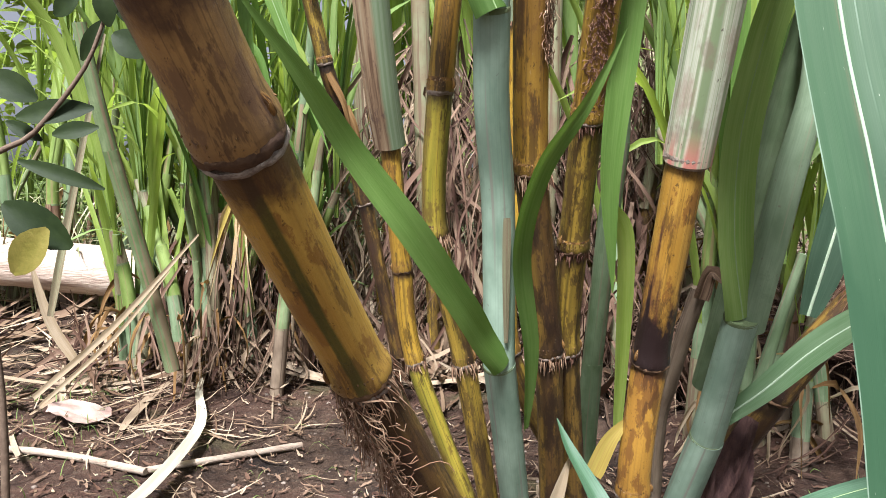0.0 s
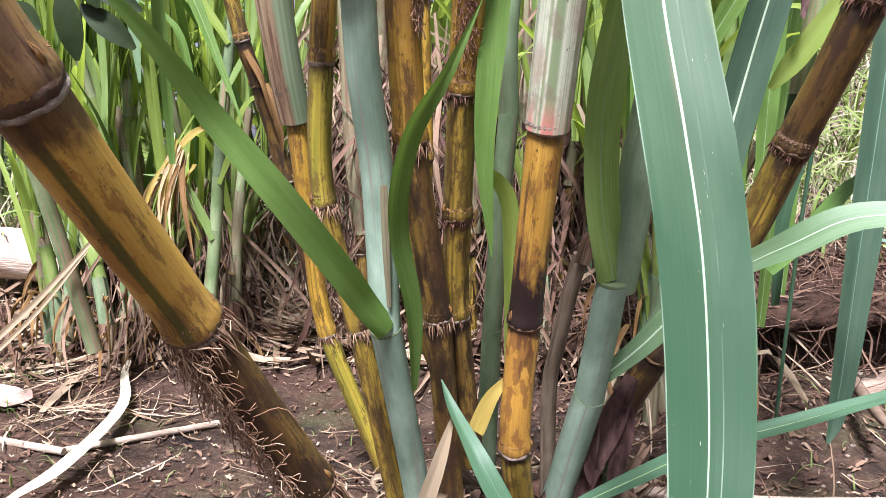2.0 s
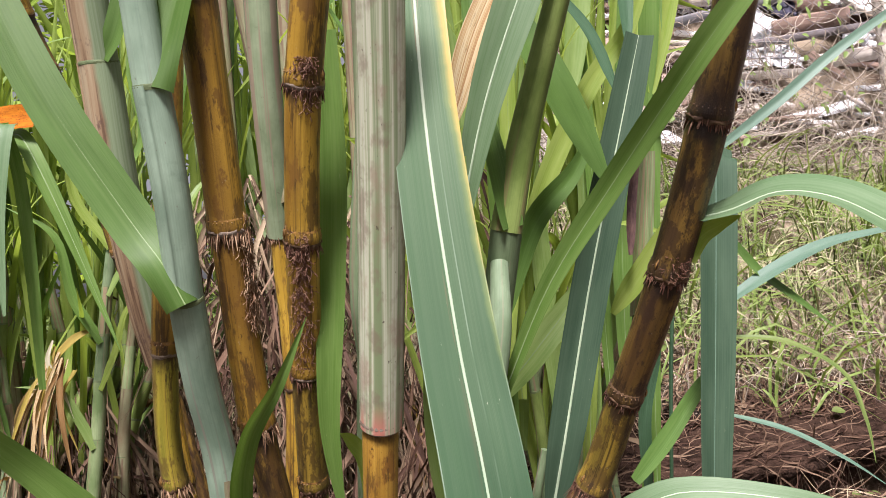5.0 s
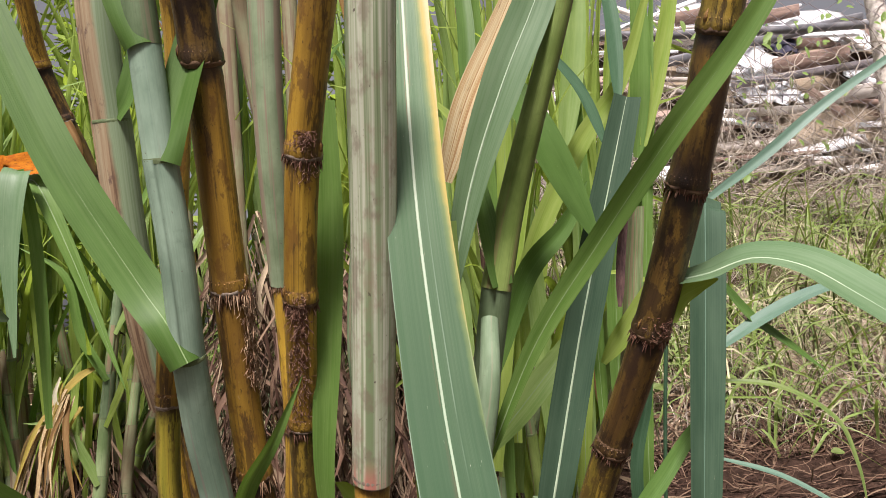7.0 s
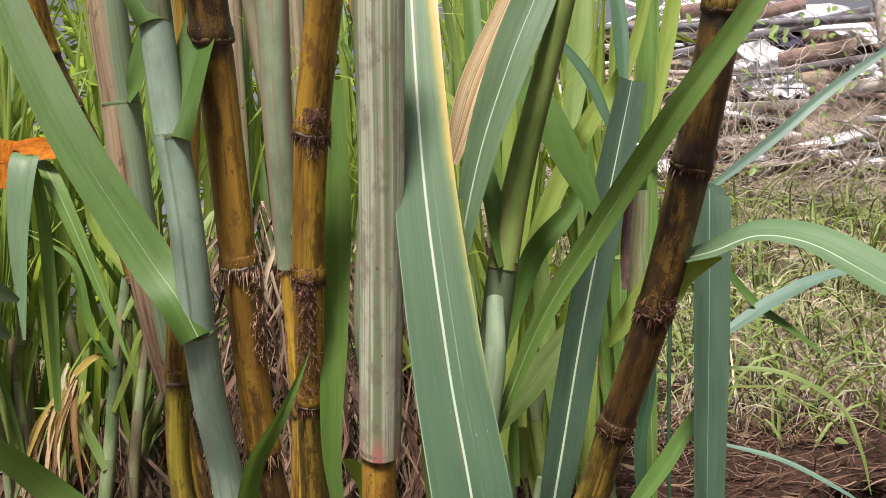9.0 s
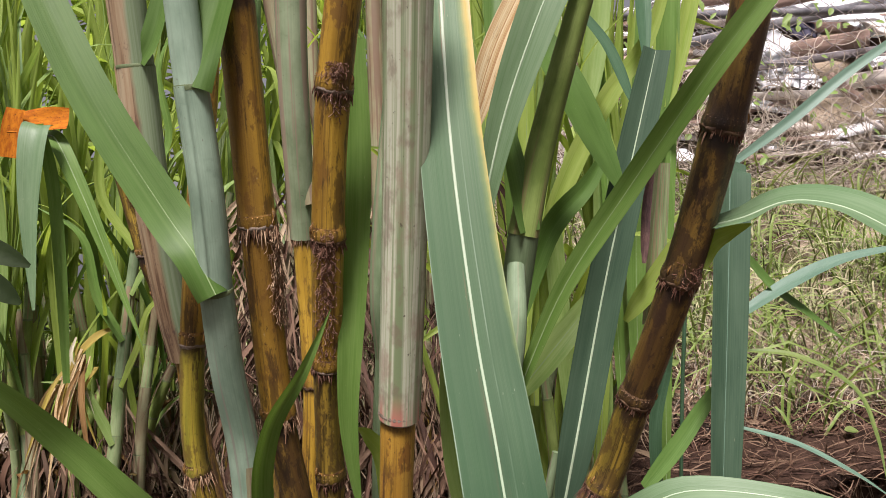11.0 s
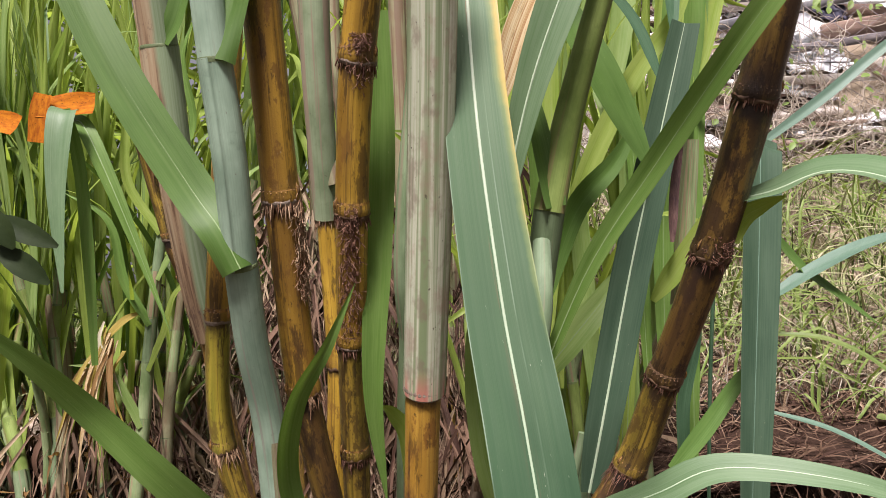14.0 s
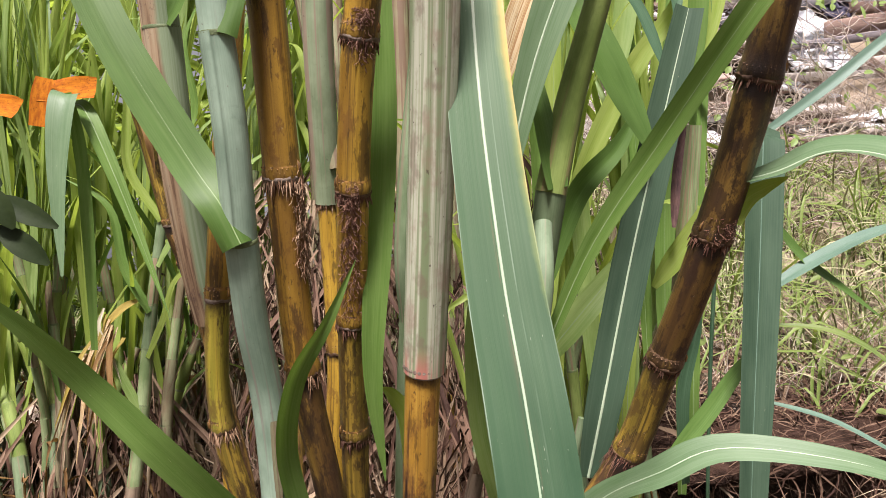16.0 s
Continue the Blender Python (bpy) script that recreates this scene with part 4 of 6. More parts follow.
# thin sheathed shoot between the canes
T = stalk_thing("slender blue-green sugarcane shoot", [(0.204, 1.000, 0.105)])
T.location = (0.205, 1.030, 0.009)
sheath(T, [(0.205, 1.030, 0.009), (0.204, 1.000, 0.105), (0.206, 0.965, 0.244)], 0.0140, 0.0135, M_GREENSH, "", True)
sheath(T, [(0.206, 0.965, 0.244), (0.212, 0.910, 0.432), (0.218, 0.880, 0.538)], 0.0130, 0.0125, M_GREENSH, "", True)
sheath(T, [(0.218, 0.880, 0.538), (0.214, 0.840, 0.671), (0.255, 0.800, 1.020)], 0.0122, 0.0115, M_GREENSH, "", True)

# pale sheathed cane behind
E2 = cane("half-dry sheathed sugarcane with a golden foot", [(0.199, 1.220, 0.029), (0.112, 1.160, 0.219), (0.114, 1.090, 0.493), (0.108, 1.030, 0.731)], 0.0165, [M_OLIVE, M_CANE, M_CANE], roots=(3,), seed=8)
sheath(E2, [(0.108, 1.030, 0.731), (0.103, 0.940, 0.958), (0.108, 0.860, 1.198)], 0.0200, 0.0230, M_MIXSH, "pale green sheath with dry tan edges", False, 0.1, 2.0)
sheath(E2, [(0.122, 1.000, 0.777), (0.071, 0.980, 1.100), (0.063, 0.920, 1.261)], 0.012, 0.014, M_DRYSH, "pale half-dry sheath", False, 0.1, 1.0)

F = cane("sugarcane with a purplish half-dry sheath and yellow foot", [(0.011, 1.180, 0.043), (-0.046, 1.150, 0.205), (-0.065, 1.120, 0.358), (-0.080, 1.070, 0.555)], 0.0155, [M_YOUNG, M_CANE, M_CANE], roots=(1,), seed=9)
sheath(F, [(-0.080, 1.070, 0.555), (-0.090, 1.030, 0.638), (-0.103, 0.965, 0.801), (-0.111, 0.920, 0.961)], 0.0225, 0.0250, M_HALFSH, "tan and green half-dry sheath", True, 0.1, 3.4)
sheath(F, [(-0.111, 0.920, 0.961), (-0.116, 0.880, 1.081), (-0.116, 0.850, 1.213)], 0.0240, 0.0240, M_HALFSH, "tan and green half-dry sheath", False, 0.1, 3.4)
blade(F, [(-0.100, 0.900, 0.958), (-0.079, 0.890, 0.995), (-0.055, 0.880, 1.089), (-0.040, 0.870, 1.185)], 0.03, M_LEAFG, (-0.3, -1, 0), None, base=0.8, fold=0.4, tip=0.5)

E1 = cane("thin brown sugarcane with shrivelled sheaths", [(-0.123, 1.620, 0.210), (-0.174, 1.570, 0.469), (-0.220, 1.510, 0.672), (-0.244, 1.480, 0.758), (-0.296, 1.420, 1.007), (-0.326, 1.370, 1.107), (-0.352, 1.320, 1.200), (-0.362, 1.250, 1.321)], 0.0165,
          [M_BROWN, M_BROWN, M_BROWN, M_OLIVE, M_OLIVE, M_BROWN, M_CANE], seed=10)

for a, b, w in (((-0.205, 1.500, 0.672), (-0.176, 1.548, 0.520), 0.020), ((-0.236, 1.470, 0.735), (-0.190, 1.500, 0.600), 0.014), ((-0.290, 1.400, 0.990), (-0.262, 1.430, 0.860), 0.018), ((-0.318, 1.355, 1.100), (-0.300, 1.385, 1.005), 0.016)):
    a, b = Vector(a), Vector(b)
    blade(E1, [a, a.lerp(b, 0.5) + Vector((0.012, -0.014, 0)), b], w, M_DEADLEAF, (0.2, -1, 0.1), None, 10, "shrivelled brown sheath strip", base=0.8, full=0.2, fold=0.6, tip=0.2, twist=60, wave=0.4, across=4)

# shoots and blades behind the leaning dark cane
Ms = stalk_thing("dark green sheathed sugarcane shoot with crossing blades", [(0.343, 0.920, 0.160)])
Ms.location = (0.345, 0.920, 0.227)
sheath(Ms, [(0.345, 0.920, 0.227), (0.354, 0.780, 0.492), (0.373, 0.700, 0.684)], 0.0150, 0.0168, M_GREENSH, "", False)
sheath(Ms, [(0.373, 0.700, 0.684), (0.392, 0.680, 0.773), (0.417, 0.640, 0.874), (0.444, 0.600, 0.976), (0.460, 0.570, 1.057)], 0.0172, 0.0095, M_YOUNGSH, "green rolled sheath", False)
blade(Ms, [(0.374, 0.685, 0.681), (0.364, 0.680, 0.734), (0.356, 0.680, 0.788), (0.352, 0.690, 0.845)], 0.030, M_LEAFG, (0.3, -1, 0), None, base=0.9, full=0.1, fold=0.35, tip=0.3)
blade(Ms, [(0.303, 0.660, 0.646), (0.337, 0.630, 0.790), (0.376, 0.610, 0.897), (0.415, 0.600, 0.982), (0.449, 0.590, 1.069)], 0.047, M_LEAFA, (-0.15, -1, 0.1), M_RIB, base=0.25, full=0.6, fold=0.25, tip=0.7)
blade(Ms, [(0.434, 0.800, 0.962), (0.465, 0.790, 0.894), (0.498, 0.790, 0.822), (0.533, 0.790, 0.747)], 0.058, M_LEAFG, (0.3, -1, 0.1), None, base=0.8, full=0.4, fold=0.25, tip=0.25)
blade(Ms, [(0.354, 0.73, 0.481), (0.404, 0.67, 0.611), (0.461, 0.6, 0.713), (0.507, 0.5, 0.806), (0.552, 0.452, 0.873), (0.588, 0.425, 0.93)], 0.026, M_LEAFM, (-0.35, -1, 0.3), M_RIBG, base=0.4, full=0.4, fold=0.3, tip=0.6, twist=15, ribw=0.002)
blade(Ms, [(0.447, 0.860, 0.323), (0.468, 0.850, 0.413), (0.517, 0.830, 0.624), (0.571, 0.810, 0.824), (0.604, 0.800, 0.943)], 0.050, M_LEAFBLUED, (-0.25, -1, 0), M_RIB, base=0.45, full=0.4, fold=0.45, tip=0.75, ribw=0.005, label="dark blue-green blade with a torn end")
blade(Ms, [(0.397, 0.920, 0.463), (0.456, 0.900, 0.532), (0.513, 0.900, 0.593), (0.563, 0.900, 0.657)], 0.040, M_LEAFP, (0, -1, 0.5), M_RIBG, base=0.5, fold=0.2, tip=0.1, ribw=0.002)
blade(Ms, [(0.420, 0.950, 0.566), (0.471, 0.930, 0.707), (0.537, 0.920, 0.781), (0.581, 0.920, 0.850)], 0.036, M_LEAFG, (0.3, -1, 0.2), None, base=0.4, fold=0.3, tip=0.05)
blade(Ms, [(0.456, 1.000, 0.633), (0.520, 0.980, 0.792), (0.597, 0.970, 0.928), (0.672, 0.960, 1.029), (0.735, 0.950, 1.193)], 0.034, M_LEAFY, (0.2, -1, 0.3), None, base=0.4, fold=0.2, tip=0.3)
sheath(Ms, [(0.345, 0.93, -0.06), (0.410, 0.910, 0.219), (0.449, 0.880, 0.398)], 0.0120, 0.0050, M_GREENSH, "", False)
blade(Ms, [(0.612, 0.915, 0.568), (0.618, 0.885, 0.686), (0.622, 0.855, 0.797)], 0.036, M_PALESH, (0.3, -1, 0), None, base=0.9, full=0.2, fold=0.5, tip=0.8)
sheath(Ms, [(0.594, 0.960, 0.414), (0.621, 0.945, 0.516), (0.629, 0.905, 0.653)], 0.0030, 0.0115, M_LEAFD, "dark green sheath with a torn mouth", False, 0.25, 1.0)
blade(Ms, [(0.585, 0.850, 0.652), (0.594, 0.850, 0.725), (0.608, 0.850, 0.795)], 0.013, M_PURPLE, (-0.3, -1, 0), None, base=0.4, fold=0.5, tip=0.8)
blade(Ms, [(0.572, 0.900, 0.572), (0.604, 0.880, 0.620), (0.646, 0.860, 0.682), (0.668, 0.840, 0.728)], 0.030, M_LEAFY, (0, -1, 0.3), None, base=0.3, fold=0.2, tip=0.4)
for top, low, wid, mat_ in (((0.762, 1.050, 1.324), (0.729, 1.050, 0.917), 0.040, M_LEAFM), ((0.885, 1.100, 1.392), (0.742, 1.050, 0.938), 0.034, M_LEAFY),
                            ((0.693, 1.150, 1.383), (0.611, 1.100, 0.935), 0.045, M_LEAFP), ((0.642, 0.950, 1.262), (0.636, 0.900, 0.970), 0.028, M_LEAFD),
                            ((0.411, 1.000, 1.288), (0.407, 0.950, 0.973), 0.03, M_LEAFG), ((0.521, 0.900, 1.062), (0.610, 0.900, 0.898), 0.02, M_LEAFD)):
    a, b = Vector(top), Vector(low)
    blade(Ms, [b, b.lerp(a, 0.5) + Vector((0.01, 0, 0.01)), a], wid, mat_, (0.1, -1, 0.1), None, base=0.4, fold=0.2, tip=0.5)
# upright blades close behind one another, with pale veins
rr = random.Random(91)
for q in range(16):
    x0, y0 = 0.46 + 0.021 * q + rr.uniform(-0.012, 0.012), rr.uniform(1.08, 1.35)
    z0, z1 = rr.uniform(0.15, 0.5), rr.uniform(1.15, 1.5)
    sx = rr.uniform(-0.06, 0.16)
    blade(Ms, [(x0, y0, z0), (x0 + 0.3 * sx, y0 - 0.02, 0.6 * z0 + 0.4 * z1), (x0 + sx, y0 - rr.uniform(0.0, 0.08), z1)], rr.uniform(0.020, 0.040), rr.choice((M_LEAFM, M_LEAFP, M_LEAFM, M_LEAFY)), (rr.uniform(-0.4, 0.4), -1, 0.15), rr.choice((M_RIBG, None)), 14, base=0.5, full=0.4, fold=0.3, tip=0.15, twist=rr.uniform(-25, 25), across=4, ribw=0.002)
blade(Ms, [(0.334, 0.780, 0.826), (0.368, 0.760, 0.925), (0.411, 0.750, 1.012), (0.445, 0.740, 1.085)], 0.038, M_STRAW, (-0.2, -1, 0), None, base=0.5, fold=0.2, tip=0.6, label="dry straw-coloured blade")
blade(Ms, [(0.668, 1.050, 0.256), (0.650, 1.000, 0.402), (0.668, 0.980, 0.501), (0.677, 0.970, 0.581)], 0.022, M_LEAFD, (0, -1, 0), None, base=0.6, fold=0.2, tip=0.4)
blade(Ms, [(0.603, 0.950, 0.322), (0.687, 1.000, 0.372), (0.780, 1.050, 0.439), (0.879, 1.100, 0.485)], 0.028, M_LEAFG, (0, -1, 0.4), None, base=0.6, fold=0.2, tip=0.05)

# hanging blade and folded leaf beside the dark cane
H = stalk_thing("sugarcane shoot with a hanging folded blue blade", [(0.798, 1.250, 0.135)])
H.location = (0.800, 1.280, -0.034)
sheath(H, [(0.800, 1.280, -0.034), (0.798, 1.250, 0.135), (0.805, 1.200, 0.463), (0.813, 1.120, 0.782), (0.812, 1.020, 0.836)], 0.003, 0.004, M_LEAFD, "", False)
blade(H, [(0.804, 1.020, 0.814), (0.811, 0.990, 0.820), (0.796, 0.965, 0.787), (0.757, 0.940, 0.576), (0.719, 0.920, 0.367), (0.681, 0.900, 0.151), (0.654, 0.880, 0.093)], 0.066, M_LEAFBLUED, (0.05, -1, 0), M_LEAFBLUE, base=0.9, full=0.3, fold=0.25, tip=0.1, n=40, label="hanging blue-green blade folded at the top")
blade(R, [(0.541, 0.600, 0.670), (0.565, 0.570, 0.674), (0.592, 0.530, 0.684), (0.617, 0.490, 0.671), (0.639, 0.450, 0.639), (0.672, 0.420, 0.601)], 0.062, M_LEAFA, (0.1, -0.9, 0.75), M_RIB, base=0.35, full=0.75, fold=0.25, tip=0.8, label="blade bending over in a broad fold")
blade(R, [(0.538, 0.610, 0.628), (0.546, 0.600, 0.651), (0.561, 0.590, 0.661), (0.576, 0.570, 0.668)], 0.02, M_LEAFY, (0.1, -1, 0.2), None, base=0.7, full=0.3, fold=0.3, tip=0.1)
blade(H, [(0.866, 1.100, 0.835), (0.970, 1.050, 0.910), (1.086, 1.020, 0.999), (1.248, 1.000, 1.098)], 0.020, M_LEAFBLUE, (0.1, -1, 0.5), None, base=0.6, full=0.4, fold=0.3, tip=0.6)
blade(H, [(0.923, 1.200, 0.563), (1.028, 1.180, 0.623), (1.123, 1.150, 0.665), (1.220, 1.100, 0.683)], 0.035, M_LEAFBLUE, (0, -0.7, 1), None, base=0.5, full=0.4, fold=0.2, tip=0.5)
blade(H, [(0.941, 1.200, 0.708), (1.004, 1.200, 0.625), (1.082, 1.200, 0.563), (1.161, 1.200, 0.501)], 0.030, M_LEAFG, (0, -0.8, 0.7), None, base=0.5, full=0.3, fold=0.2, tip=0.05)
blade(H, [(0.944, 1.250, 0.499), (1.047, 1.200, 0.482), (1.123, 1.150, 0.420), (1.135, 1.120, 0.338), (1.130, 1.100, 0.261)], 0.017, M_GRASS, (0.3, -0.8, 0.7), None, base=0.5, full=0.3, fold=0.3, tip=0.1)
blade(H, [(0.898, 1.200, 0.359), (0.992, 1.150, 0.326), (1.064, 1.100, 0.278), (1.131, 1.080, 0.226)], 0.017, M_LEAFBLUE, (0.1, -0.6, 1), None, base=0.5, full=0.3, fold=0.3, tip=0.1)

# ---- young cane clumps behind ----


def young_stalk(seed, tall, r, lean, leaf_mats, sheath_mats, long, group):
    """A young cane shoot: rolled sheaths and blades that stand out to two sides."""
    rr = random.Random(seed)
    st = thing("young_cane_shoot", (0, 0, 0), "young green sugarcane shoot with narrow arching blades", "sugarcane", group)
    turn = rr.uniform(0, math.pi)
    d = Vector((math.cos(turn), math.sin(turn), 0))
    line = bez([(0, 0, -0.03), (lean * 0.3, rr.uniform(-0.02, 0.02), tall * 0.5), (lean, rr.uniform(-0.05, 0.05), tall)], 24)
    cuts = [0]
    while cuts[-1] < 24:
        cuts.append(min(24, cuts[-1] + rr.choice((4, 5, 6))))
    for i in range(len(cuts) - 1):
        seg = line[cuts[i]:cuts[i + 1] + 1]
        f = cuts[i] / 24
        ra = r * (1 - 0.45 * f)
        sheath(st, [seg[0], seg[len(seg) // 2], seg[-1]], ra, ra * 0.93, rr.choice((M_HALFDRY, M_DRYSH, M_DRYBR)) if i == 0 else rr.choice((M_YOUNGSH, M_GREENSH, M_DRYSH, M_DRYBR)) if i == 1 else rr.choice(sheath_mats), "", True, 0.08, rr.uniform(0, 6), 5)
        c = seg[-1]
        if i == 0 and rr.random() < 0.5:
            continue
        side = d * (1 if i % 2 else -1) + Vector((rr.uniform(-0.4, 0.4), rr.uniform(-0.4, 0.4), 0))
        side.normalize()
        ln = long * rr.uniform(0.65, 1.15)
        out = rr.uniform(0.12, 0.5)
        droop = rr.uniform(-0.1, 0.55)
        up = Vector((0, 0, 1))
        pts = [c - up * 0.01, c + side * (0.10 * out * ln) + up * 0.22 * ln, c + side * (0.35 * out * ln) + up * 0.48 * ln,
               c + side * (0.75 * out * ln) + up * (0.72 - 0.25 * droop) * ln, c + side * (1.25 * out * ln) + up * (0.88 - 0.75 * droop) * ln]
        blade(st, pts, rr.uniform(0.012, 0.026), rr.choice(leaf_mats), (-side.x * 0.9, -side.y * 0.9 - 0.25, 0.45), None, 16,
              base=0.5, full=0.35, fold=0.25, tip=0.02, twist=rr.uniform(-50, 50), across=4, wave=0.05)
    for q in range(4):
        a = rr.uniform(0, 6.28)
        side = Vector((math.cos(a), math.sin(a), 0))
        c, ln = line[rr.choice((2, 4, 6, 8))], rr.uniform(0.10, 0.26)
        pts = [c, c + side * 0.35 * ln + Vector((0, 0, 0.10 * ln)), c + side * 0.55 * ln - Vector((0, 0, 0.25 * ln)), c + side * rr.uniform(0.3, 0.7) * ln - Vector((0, 0, min(c.z, 0.8 * ln)))]
        blade(st, pts, rr.uniform(0.006, 0.016), rr.choice((M_LEAFDRY, M_DRYBIG, M_DEADLEAF)), (-side.x, -side.y - 0.3, 0.5), None, 10, "dead brown leaf hanging from the shoot", base=0.7, full=0.2, fold=0.6, tip=0.1, twist=rr.uniform(-150, 150), across=2, wave=0.2)
    top = line[-1]
    for q in range(7):
        a = rr.uniform(0, 6.28)
        side = Vector((math.cos(a), math.sin(a), 0))
        ln = long * rr.uniform(0.8, 1.3)
        out = rr.uniform(0.03, 0.22)
        pts = [top - Vector((0, 0, 0.06)), top + side * 0.12 * out * ln + Vector((0, 0, 0.3 * ln)), top + side * 0.5 * out * ln + Vector((0, 0, 0.65 * ln)), top + side * 1.3 * out * ln + Vector((0, 0, 0.95 * ln))]
        blade(st, pts, rr.uniform(0.010, 0.022), rr.choice(leaf_mats), (-side.x, -side.y - 0.3, 0.3), None, 14, base=0.6, full=0.3, fold=0.3, tip=0.02, twist=rr.uniform(-60, 60), across=4)
    return st


GREEN = (M_LEAFG, M_LEAFY, M_LEAFP, M_LEAFY)
BRIGHT = (M_LEAFY, M_LEAFY, M_LEAFY, M_LEAFP)
SH = (M_YOUNGSH, M_PALESH, M_YOUNGSH, M_YOUNGSH, M_DRYSH)
kinds = [young_stalk(100 + i, 0.42 + 0.08 * (i % 4), 0.0185 - 0.0022 * (i % 3), (-0.10, 0.02, 0.12, -0.03, 0.07, -0.16, 0.0, 0.05)[i], GREEN if i < 4 else BRIGHT, SH, 0.62 + 0.06 * (i % 3), "young cane shoots behind") for i in range(8)]
homes = []


def clump(cx, cy, sx, sy, count, pick, size=(0.85, 1.15)):
    rr = random.Random(int(cx * 977 + cy * 131))
    for q in range(count):
        x, y = cx + rr.gauss(0, 1) * sx, cy + rr.gauss(0, 1) * sy
        x, y = min(max(x, cx - 1.8 * sx), cx + 1.8 * sx), min(max(y, cy - 1.8 * sy), cy + 1.8 * sy)
        s = rr.uniform(*size)
        homes.append((rr.choice(pick), Matrix.Translation(on_ground(x, y)) @ Matrix.Rotation(rr.uniform(0, 6.28), 4, "Z") @ Matrix.Rotation(radians(rr.uniform(-9, 9)), 4, "X") @ Matrix.Scale(s, 4)))


clump(-0.57, 1.98, 0.14, 0.12, 17, range(8), (1.0, 1.3))
clump(-0.68, 1.90, 0.10, 0.04, 6, range(4, 8), (1.0, 1.25))
clump(-0.90, 1.95, 0.08, 0.10, 3, range(8))
clump(-1.15, 2.55, 0.30, 0.15, 8, range(4, 8), (1.2, 1.8))
clump(-0.45, 2.75, 0.30, 0.15, 10, range(4, 8), (1.4, 2.0))
clump(-1.9, 2.9, 0.3, 0.2, 6, range(4, 8), (1.1, 1.5))
clump(0.15, 2.9, 0.25, 0.15, 10, range(4, 8), (1.4, 2.0))
clump(0.60, 1.85, 0.14, 0.12, 10, range(4, 8), (1.1, 1.5))
clump(0.60, 1.36, 0.10, 0.09, 8, range(2, 8), (1.0, 1.3))
OR = copy_thing(kinds[0], Matrix.Translation(on_ground(-0.68, 1.86)) @ Matrix.Scale(1.2, 4))
for i in set(range(8)) - {h[0] for h in homes}:
    homes.append((i, Matrix.Translation(on_ground(-0.62 + 0.04 * i, 2.1))))
last = {i: n for n, (i, m) in enumerate(homes)}
for n, (i, m) in enumerate(homes):
    if n != last[i]:
        copy_thing(kinds[i], m)
for i, n in last.items():
    kinds[i].matrix_basis = homes[n][1]

# ---- dead leaves round the clump's foot ----


def dead_skirt(cx, cy, rx, ry, count, seed, high, material, label):
    rr = random.Random(seed)
    bm = bmesh.new()
    for q in range(count):
        a, f = rr.uniform(0, 6.28), rr.uniform(0.3, 1.0)
        x, y = cx + math.cos(a) * rx * f, cy + math.sin(a) * ry * f
        h = rr.uniform(0.03, high) * rr.random()
        o = rr.uniform(-0.05, 0.07) if rr.random() < 0.8 else rr.uniform(0.05, 0.2)
        a += rr.uniform(-1.2, 1.2)
        p0 = on_ground(x, y, h)
        p2 = on_ground(x + math.cos(a) * o, y + math.sin(a) * o, rr.uniform(0.0, 0.03))
        p1 = p0.lerp(p2, 0.5) + Vector((rr.uniform(-0.06, 0.06), rr.uniform(-0.05, 0.03), rr.uniform(-0.02, 0.05)))
        ribbon(bm, bez([p0, p1, p2], 7), rr.choice((0.003, 0.005, 0.008, 0.013)), (rr.uniform(-1, 1), -1, 0.2), 0.5, rr.uniform(-120, 120), 0.6, 0.15, 2, 0.3, 0.3, q)
    ob = part("dead_leaf_skirt", bm, material, None)
    return tagged(ob, label, "dead leaves", kind="stuff")


dead_skirt(-0.56, 1.96, 0.21, 0.17, 380, 15, 0.5, M_DRYTAN, "tan shrivelled cane leaves hanging round the shoots")
dead_skirt(-0.56, 1.97, 0.20, 0.15, 620, 5, 0.55, M_DRYRED, "brown shrivelled cane leaves hanging round the shoots")
dead_skirt(-0.90, 1.95, 0.18, 0.2, 90, 6, 0.25, M_DRYRED, "brown shrivelled cane leaves hanging round the shoots")
dead_skirt(0.24, 0.94, 0.24, 0.13, 130, 16, 0.10, M_DRYTAN, "tan dry leaf strips heaped at the foot of the canes")
dead_skirt(0.24, 0.95, 0.22, 0.14, 110, 7, 0.08, M_DRYRED, "brown dry leaves heaped at the foot of the canes")
dead_skirt(0.72, 1.75, 0.3, 0.2, 160, 8, 0.28, M_DRY, "straw-coloured dead leaves among the shoots")
dead_skirt(-0.8, 2.65, 1.3, 0.3, 380, 9, 0.4, M_DRY, "straw-coloured dead leaves among the shoots")
dead_skirt(0.15, 2.75, 0.5, 0.5, 260, 10, 0.45, M_DRY, "straw-coloured dead leaves among the shoots")



